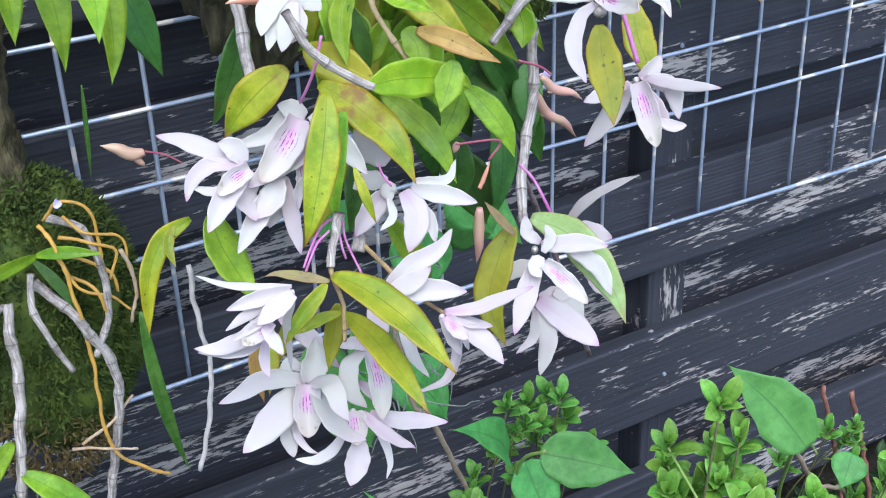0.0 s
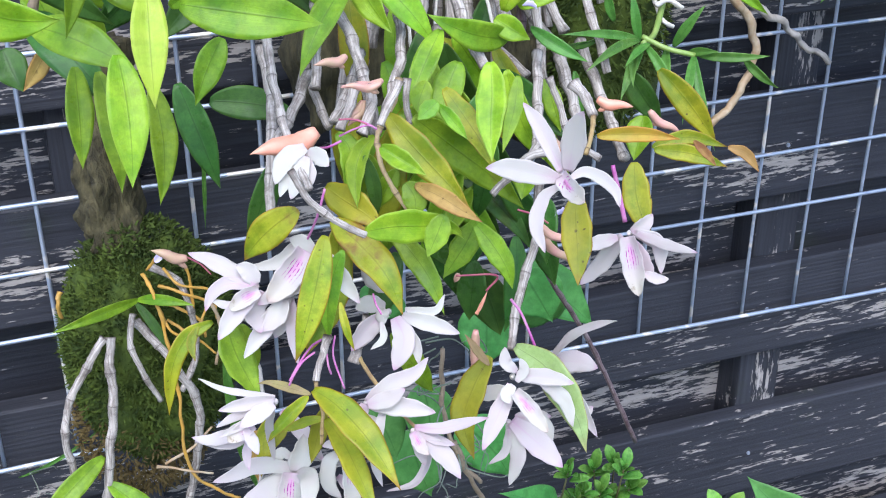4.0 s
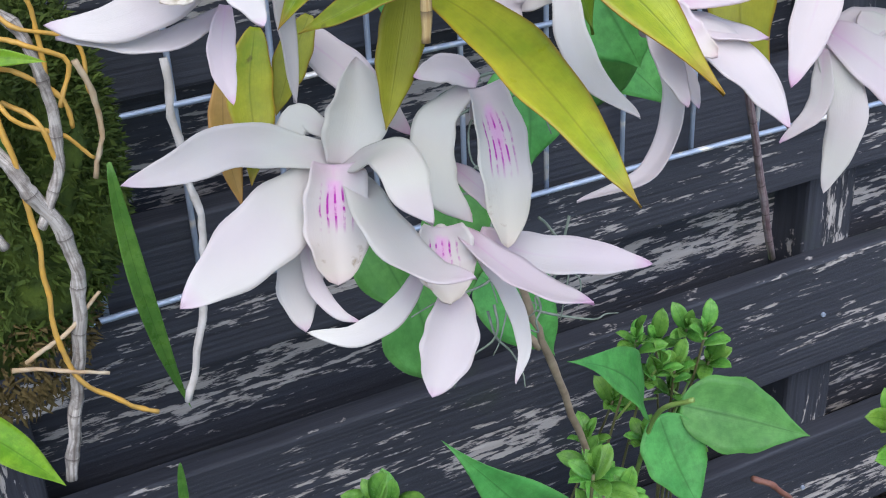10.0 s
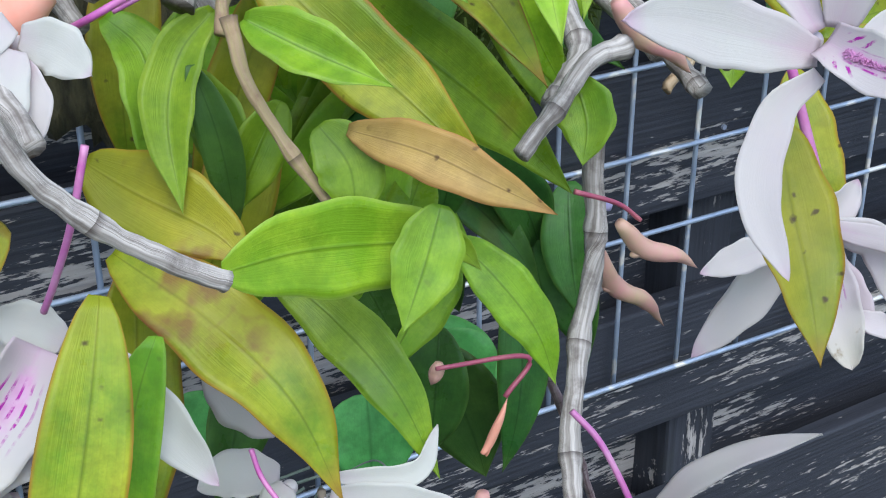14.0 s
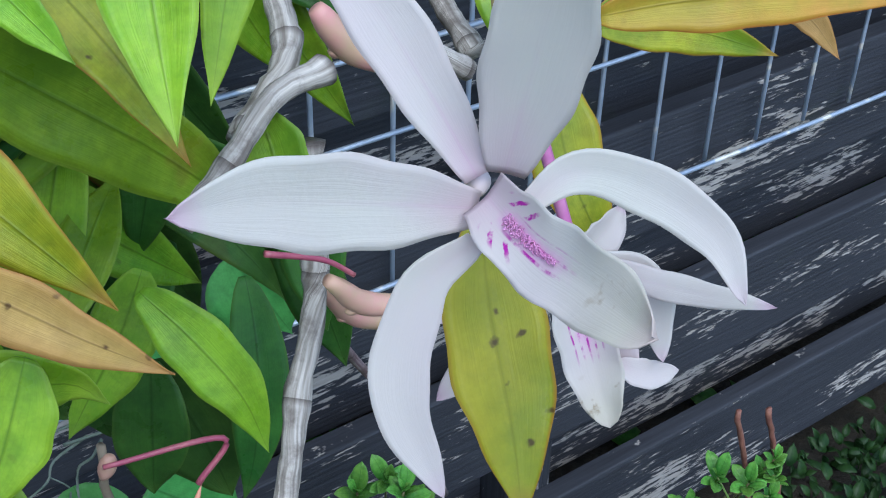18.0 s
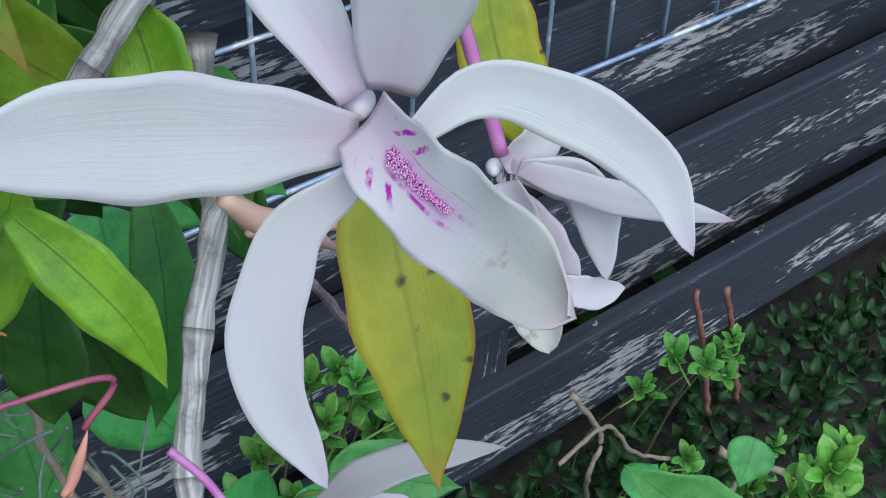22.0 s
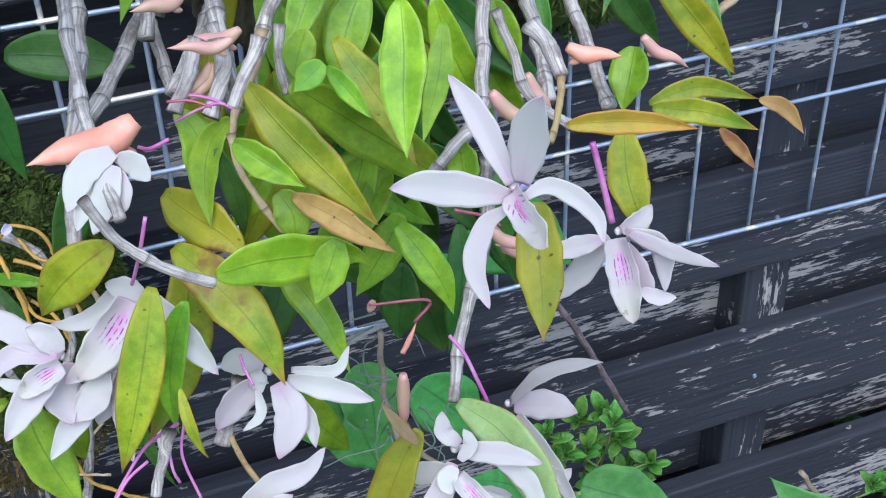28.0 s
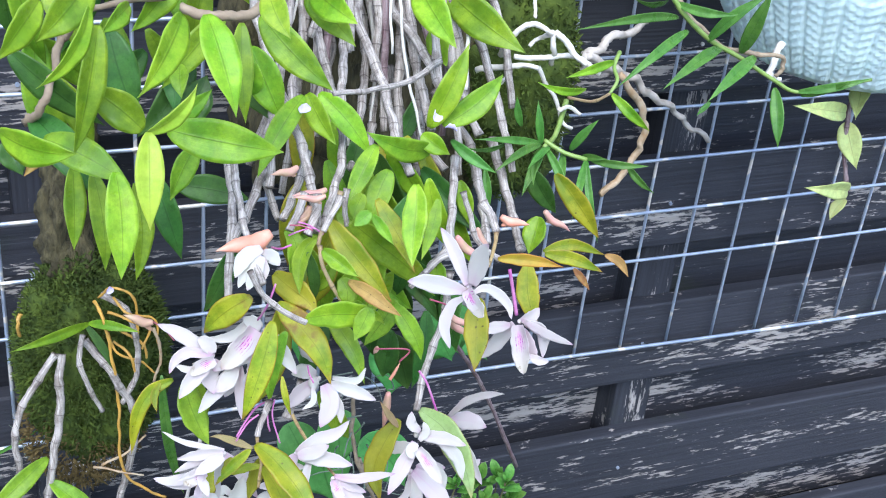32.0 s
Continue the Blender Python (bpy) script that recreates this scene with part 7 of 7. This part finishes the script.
leaf('strap', (0.2810, -0.2200, 0.8075), (0.2723, -0.2200, 0.7990), 0.0036, 0.05, 0.30, leaf_shape, narrow_orchid)
cane('green', 0.0014, 0.0010, (0.2076, -0.2200, 0.8459), (0.1992, -0.2300, 0.8412), (0.1967, -0.2400, 0.8363), (0.1902, -0.2450, 0.8305), parent=narrow_orchid, name='stem')
cane('stem', 0.0010, 0.0010, (0.1767, -0.2200, 0.8182), (0.1847, -0.2350, 0.8215), (0.1902, -0.2450, 0.8305), parent=narrow_orchid, name='stem')
leaf('green', (0.1913, -0.2450, 0.8304), (0.2127, -0.2600, 0.8107), 0.0067, 0.15, 0.30, leaf_shape, narrow_orchid)
leaf('green', (0.1987, -0.2300, 0.8441), (0.1622, -0.2400, 0.8402), 0.0060, 0.08, 0.30, leaf_shape, narrow_orchid)
leaf('green', (0.1824, -0.2300, 0.8276), (0.1441, -0.2400, 0.8384), 0.0053, 0.08, 0.30, leaf_shape, narrow_orchid)
cane('green', 0.0018, 0.0014, (0.1871, -0.2000, 0.8070), (0.1716, -0.2200, 0.7940), (0.1540, -0.2400, 0.7963), parent=narrow_orchid, name='stem')
cane('green', 0.0014, 0.0014, (0.1561, -0.2350, 0.7983), (0.1652, -0.2450, 0.7940), (0.1786, -0.2500, 0.7904), parent=narrow_orchid, name='stem')
leaf('strap', (0.1540, -0.2400, 0.7963), (0.1328, -0.2600, 0.7758), 0.0057, 0.06, 0.30, leaf_shape, narrow_orchid)
leaf('strap', (0.1548, -0.2400, 0.7962), (0.1613, -0.2700, 0.7676), 0.0054, 0.06, 0.30, leaf_shape, narrow_orchid)
leaf('strap', (0.1519, -0.2400, 0.7980), (0.1135, -0.2600, 0.7932), 0.0050, 0.08, 0.30, leaf_shape, narrow_orchid)
leaf('strap', (0.1518, -0.2400, 0.7987), (0.1040, -0.2500, 0.8101), 0.0046, 0.08, 0.30, leaf_shape, narrow_orchid)
leaf('strap', (0.1717, -0.2400, 0.7926), (0.1825, -0.2500, 0.8165), 0.0058, 0.08, 0.30, leaf_shape, narrow_orchid)
leaf('strap', (0.1773, -0.2450, 0.7900), (0.1861, -0.2600, 0.7946), 0.0044, 0.08, 0.30, leaf_shape, narrow_orchid)
leaf('strap', (0.1786, -0.2500, 0.7904), (0.1771, -0.2800, 0.7497), 0.0047, 0.06, 0.30, leaf_shape, narrow_orchid)
leaf('strap', (0.1778, -0.2500, 0.7904), (0.1568, -0.2800, 0.7673), 0.0047, 0.06, 0.30, leaf_shape, narrow_orchid)
leaf('strap', (0.1805, -0.2500, 0.7902), (0.2099, -0.2700, 0.7925), 0.0051, 0.10, 0.30, leaf_shape, narrow_orchid)
leaf('strap', (0.2013, -0.2600, 0.7891), (0.2134, -0.2750, 0.7768), 0.0051, 0.12, 0.30, leaf_shape, narrow_orchid)
leaf('strap', (0.1679, -0.2400, 0.7922), (0.1601, -0.2600, 0.7800), 0.0047, 0.06, 0.30, leaf_shape, narrow_orchid)
leaf('strap', (0.1546, -0.2350, 0.7954), (0.1511, -0.2300, 0.8223), 0.0051, 0.06, 0.30, leaf_shape, narrow_orchid)
leaf('strap', (0.1578, -0.2400, 0.7960), (0.1340, -0.2600, 0.7935), 0.0043, 0.06, 0.30, leaf_shape, narrow_orchid)
leaf('strap', (0.1514, -0.2400, 0.7965), (0.1393, -0.2600, 0.7819), 0.0047, 0.06, 0.30, leaf_shape, narrow_orchid)
leaf('strap', (0.1422, -0.2300, 0.8064), (0.1369, -0.2300, 0.8261), 0.0047, 0.06, 0.30, leaf_shape, narrow_orchid)
leaf('strap', (0.1117, -0.2500, 0.7906), (0.1122, -0.2600, 0.7659), 0.0053, 0.05, 0.30, leaf_shape, narrow_orchid)
leaf('strap', (0.0747, -0.2800, 0.8263), (0.0944, -0.3000, 0.8139), 0.0067, 0.08, 0.30, leaf_shape, narrow_orchid)
leaf('strap', (0.1291, -0.2400, 0.8020), (0.0947, -0.2600, 0.8095), 0.0046, 0.06, 0.30, leaf_shape, narrow_orchid)
cane('root_white', 0.0021, 0.0015, (0.1429, -0.1900, 0.8356), (0.1445, -0.2000, 0.8531), (0.1554, -0.2050, 0.8602), (0.1667, -0.2100, 0.8566), parent=narrow_orchid, name='root')
cane('root_white', 0.0021, 0.0016, (0.1667, -0.2100, 0.8566), (0.1757, -0.2150, 0.8491), (0.1848, -0.2200, 0.8387), parent=narrow_orchid, name='root')
cane('root_white', 0.0017, 0.0016, (0.1667, -0.2100, 0.8566), (0.1676, -0.2100, 0.8458), (0.1733, -0.2000, 0.8324), parent=narrow_orchid, name='root')
cane('root_white', 0.0021, 0.0016, (0.1270, -0.1900, 0.8268), (0.1426, -0.2000, 0.8330), (0.1613, -0.2050, 0.8325), parent=narrow_orchid, name='root')
cane('root_white', 0.0017, 0.0016, (0.1463, -0.2000, 0.8393), (0.1624, -0.2050, 0.8383), (0.1794, -0.2100, 0.8416), (0.1993, -0.2150, 0.8307), parent=narrow_orchid, name='root')
cane('root_white', 0.0017, 0.0012, (0.1667, -0.2100, 0.8566), (0.1631, -0.2000, 0.8494), (0.1562, -0.2000, 0.8447), parent=narrow_orchid, name='root')
cane('root_white', 0.0014, 0.0013, (0.1640, -0.2000, 0.8303), (0.1791, -0.2000, 0.8075), (0.1819, -0.2100, 0.7963), (0.1874, -0.2100, 0.7920), parent=narrow_orchid, name='root')
cane('root_white', 0.0014, 0.0013, (0.1437, -0.2000, 0.8248), (0.1368, -0.2000, 0.8196), (0.1331, -0.2000, 0.8188), parent=narrow_orchid, name='root')
cane('root_white', 0.0014, 0.0013, (0.1767, -0.2100, 0.8044), (0.1840, -0.2100, 0.8077), (0.1901, -0.2150, 0.8037), parent=narrow_orchid, name='root')
cane('root_white', 0.0014, 0.0010, (0.1772, -0.1600, 0.8674), (0.1717, -0.1700, 0.8600), (0.1686, -0.1800, 0.8545), parent=narrow_orchid, name='root')
cane('root_white', 0.0013, 0.0012, (0.1185, -0.2000, 0.8792), (0.1064, -0.2200, 0.8663), (0.1013, -0.2300, 0.8534), (0.0984, -0.2400, 0.8370), parent=narrow_orchid, name='root')
cane('twig_pale', 0.0037, 0.0025, (0.2557, -0.0900, 0.7872), (0.2714, -0.0850, 0.7914), (0.2845, -0.0800, 0.7986), (0.3013, -0.0750, 0.7995), (0.3198, -0.0700, 0.8057), parent=hanging_root, name='stem')
cane('twig_pale', 0.0037, 0.0019, (0.2598, -0.0900, 0.7905), (0.2943, -0.0800, 0.7713), (0.3160, -0.0750, 0.7612), (0.3316, -0.0700, 0.7464), (0.3645, -0.0600, 0.7269), (0.3814, -0.0550, 0.7111), (0.4123, -0.0500, 0.6912), parent=hanging_root, name='stem')
cane('twig_tan', 0.0029, 0.0026, (0.2909, -0.0900, 0.7733), (0.3196, -0.0850, 0.7396), (0.3236, -0.0850, 0.7116), (0.3069, -0.0900, 0.6876), (0.2890, -0.0950, 0.6756), parent=hanging_root, name='stem')
cane('stem_dark', 0.0023, 0.0017, (0.4239, -0.1700, 0.8635), (0.4366, -0.1750, 0.8318), (0.4341, -0.1800, 0.8041), (0.4271, -0.1850, 0.7761), (0.4292, -0.1900, 0.7423), (0.4367, -0.1950, 0.7139), parent=trailing_vine, name='stem')
leaf('pale', (0.4345, -0.1800, 0.7997), (0.3807, -0.2000, 0.8160), 0.0166, 0.06, 0.20, heart_shape, trailing_vine)
leaf('pale', (0.4328, -0.1800, 0.7955), (0.4361, -0.2000, 0.8079), 0.0152, 0.06, 0.20, heart_shape, trailing_vine)
leaf('pale', (0.4369, -0.1800, 0.7952), (0.4208, -0.2000, 0.7757), 0.0161, 0.06, 0.20, heart_shape, trailing_vine)
leaf('pale', (0.4271, -0.1850, 0.7663), (0.4348, -0.2000, 0.7343), 0.0172, 0.05, 0.20, heart_shape, trailing_vine)
leaf('pale', (0.4373, -0.1950, 0.7139), (0.3854, -0.2100, 0.7289), 0.0147, 0.10, 0.35, leaf_shape, trailing_vine)
leaf('pale', (0.4366, -0.1950, 0.7078), (0.4226, -0.2000, 0.6943), 0.0092, 0.06, 0.30, leaf_shape, trailing_vine)
leaf('pale', (0.4248, -0.1850, 0.7740), (0.3563, -0.2100, 0.7953), 0.0134, 0.10, 0.30, leaf_shape, trailing_vine)
leaf('pale', (0.4332, -0.1700, 0.8468), (0.4402, -0.1800, 0.8314), 0.0103, 0.06, 0.20, leaf_shape, trailing_vine)
leaf('pale', (0.4353, -0.1800, 0.8083), (0.4099, -0.1900, 0.8179), 0.0079, 0.06, 0.20, leaf_shape, trailing_vine)
leaf('small', (-0.1270, -0.1200, 0.4478), (-0.1566, -0.1300, 0.4283), 0.0155, 0.05, 0.20, leaf_shape, lobed_leaf_plant)
leaf('small', (-0.1248, -0.1200, 0.4424), (-0.1353, -0.1300, 0.3780), 0.0211, 0.05, 0.20, leaf_shape, lobed_leaf_plant)
leaf('small', (-0.1255, -0.1200, 0.4376), (-0.1018, -0.1300, 0.4167), 0.0165, 0.05, 0.20, leaf_shape, lobed_leaf_plant)
leaf('small', (-0.1283, -0.1220, 0.4253), (-0.1128, -0.1300, 0.3892), 0.0166, 0.05, 0.20, leaf_shape, lobed_leaf_plant)
leaf('small', (-0.1283, -0.1220, 0.4253), (-0.1477, -0.1300, 0.4080), 0.0149, 0.05, 0.20, leaf_shape, lobed_leaf_plant)
leaf('small', (-0.1270, -0.1200, 0.4478), (-0.1133, -0.1300, 0.4569), 0.0125, 0.05, 0.20, leaf_shape, lobed_leaf_plant)
sprig(azalea_a, (0.1927, -0.1000, 0.4118))
sprig(azalea_a, (0.2350, -0.0600, 0.3748))
sprig(azalea_a, (0.2479, -0.0700, 0.3842))
sprig(azalea_a, (0.2569, -0.0800, 0.3649))
sprig(azalea_a, (0.2257, -0.0900, 0.3765))
sprig(azalea_a, (0.1982, -0.1000, 0.3872))
sprig(azalea_a, (0.2781, -0.0600, 0.3113))
sprig(azalea_a, (0.2457, -0.0700, 0.3173))
sprig(azalea_a, (0.1929, -0.0800, 0.3614))
sprig(azalea_a, (0.2452, -0.0900, 0.3939))
sprig(azalea_b, (-0.0043, -0.2200, 0.4759))
sprig(azalea_b, (0.0171, -0.1800, 0.4379))
sprig(azalea_b, (0.0234, -0.1900, 0.4287))
sprig(azalea_b, (0.0028, -0.2000, 0.4351))
sprig(azalea_b, (0.0111, -0.2100, 0.4308))
sprig(azalea_b, (0.0201, -0.2200, 0.4418))
sprig(azalea_b, (0.0001, -0.1800, 0.4231))
sprig(azalea_c, (0.0877, -0.2200, 0.4524))
sprig(azalea_c, (0.1165, -0.1800, 0.4127))
sprig(azalea_c, (0.1058, -0.1900, 0.3979))
sprig(azalea_c, (0.0868, -0.2000, 0.4032))
sprig(azalea_c, (0.1082, -0.2100, 0.4257))
sprig(azalea_c, (0.1168, -0.2200, 0.4047))
sprig(azalea_c, (0.1031, -0.1800, 0.3672))
sprig(azalea_c, (0.1258, -0.1900, 0.3562))
sprig(azalea_d, (0.1739, -0.3300, 0.5565), True)
sprig(azalea_d, (0.2108, -0.2900, 0.4884), True)
sprig(azalea_d, (0.2124, -0.3000, 0.4770), True)
sprig(azalea_d, (0.1959, -0.3100, 0.4821), True)
sprig(azalea_d, (0.2109, -0.3200, 0.4758), True)
sprig(azalea_d, (0.1970, -0.3300, 0.4756), True)
sprig(azalea_d, (0.1967, -0.2900, 0.4641), True)
sprig(azalea_d, (0.2365, -0.3000, 0.4327), True)
sprig(azalea_d, (0.2039, -0.3100, 0.4444), True)
sprig(azalea_d, (0.2322, -0.3200, 0.4377), True)
sprig(azalea_d, (0.2524, -0.3300, 0.4594), True)
sprig(azalea_d, (0.3035, -0.2900, 0.3868), True)
sprig(azalea_d, (0.2762, -0.3000, 0.4014), True)
sprig(azalea_d, (0.2094, -0.3100, 0.5057), True)
sprig(azalea_e, (0.3840, -0.2800, 0.4060), True)
sprig(azalea_e, (0.4412, -0.2400, 0.3301), True)
sprig(azalea_e, (0.4162, -0.2500, 0.3360), True)
sprig(azalea_e, (0.4422, -0.2600, 0.3292), True)
sprig(azalea_e, (0.3887, -0.2700, 0.3467), True)
sprig(azalea_e, (0.4079, -0.2800, 0.3426), True)
sprig(azalea_e, (0.4098, -0.2400, 0.2983), True)
sprig(azalea_e, (0.4512, -0.2500, 0.3473), True)
sprig(azalea_f, (0.1721, -0.1400, 0.3096))
sprig(azalea_f, (0.2183, -0.1000, 0.2413))
sprig(azalea_f, (0.2017, -0.1100, 0.2836))
sprig(azalea_f, (0.2292, -0.1200, 0.2626))
sprig(azalea_f, (0.1621, -0.1300, 0.2850))
sprig(azalea_f, (0.2444, -0.1400, 0.2819))
sprig(azalea_f, (0.2865, -0.1000, 0.2076))
sprig(azalea_g, (0.5006, -0.1200, 0.2788))
sprig(azalea_g, (0.5682, -0.0800, 0.2169))
sprig(azalea_g, (0.5692, -0.0900, 0.2390))
sprig(azalea_g, (0.5017, -0.1000, 0.1463))
sprig(azalea_g, (0.5174, -0.1100, 0.1647))
sprig(azalea_g, (0.6132, -0.1200, 0.1220))
sprig(azalea_g, (0.4880, -0.0800, 0.2298))

# ---- small things lying about ----
def fallen_petal(x, y, z, size, turn):
    v, f, u = blade((-size, 0, 0), (size, 0, 0.002), size * 1.5, 0.12, 0.2, lip_shape, (0, -0.4, 1), 0.08, 0.0004, 0.0, 10, 6, cup=0.4, seed=int(1000 * x))
    ob = new("fallen_petal", mesh_from("fallen_petal", v, f, LILAC, u))
    ob.matrix_world = pose(x, y, z, 20, 10, turn)
    return tagged(ob, "small withered lilac petal caught among the plants", "petal", "fallen petals")


fallen_petal(-0.0098, -0.2850, 0.8518, 0.0032, 20)
fallen_petal(0.0550, -0.3000, 0.8492, 0.0040, 70)
fallen_petal(0.0652, -0.3000, 0.8415, 0.0030, 150)
fallen_petal(0.0793, -0.3100, 0.7437, 0.0040, 200)
fallen_petal(0.0875, -0.2000, 0.3875, 0.0060, 40)
fallen_petal(0.3575, -0.2000, 0.3254, 0.0030, 110)
fallen_petal(-0.0883, -0.1200, 0.6561, 0.0030, 60)
fallen_petal(-0.2087, -0.1300, 0.4019, 0.0050, 30)
fallen_petal(0.1982, -0.2800, 0.4346, 0.0030, 10)


def fallen_leaf(x, y, z, size, turn):
    v, f, u = blade((-size, 0, 0), (size, 0, 0.002), size * 0.9, 0.15, 0.3, leaf_shape, (0, -0.4, 1), 0.06, 0.0004, 0.0, 12, 6, cup=0.3, seed=3)
    ob = new("fallen_leaf", mesh_from("fallen_leaf", v, f, LEAF["pale"], u))
    ob.matrix_world = pose(x, y, z, 35, 15, turn)
    return tagged(ob, "yellowed leaf lying on the green shrub", "leaf")


fallen_leaf(0.2003, -0.3100, 0.4584, 0.0070, 60)
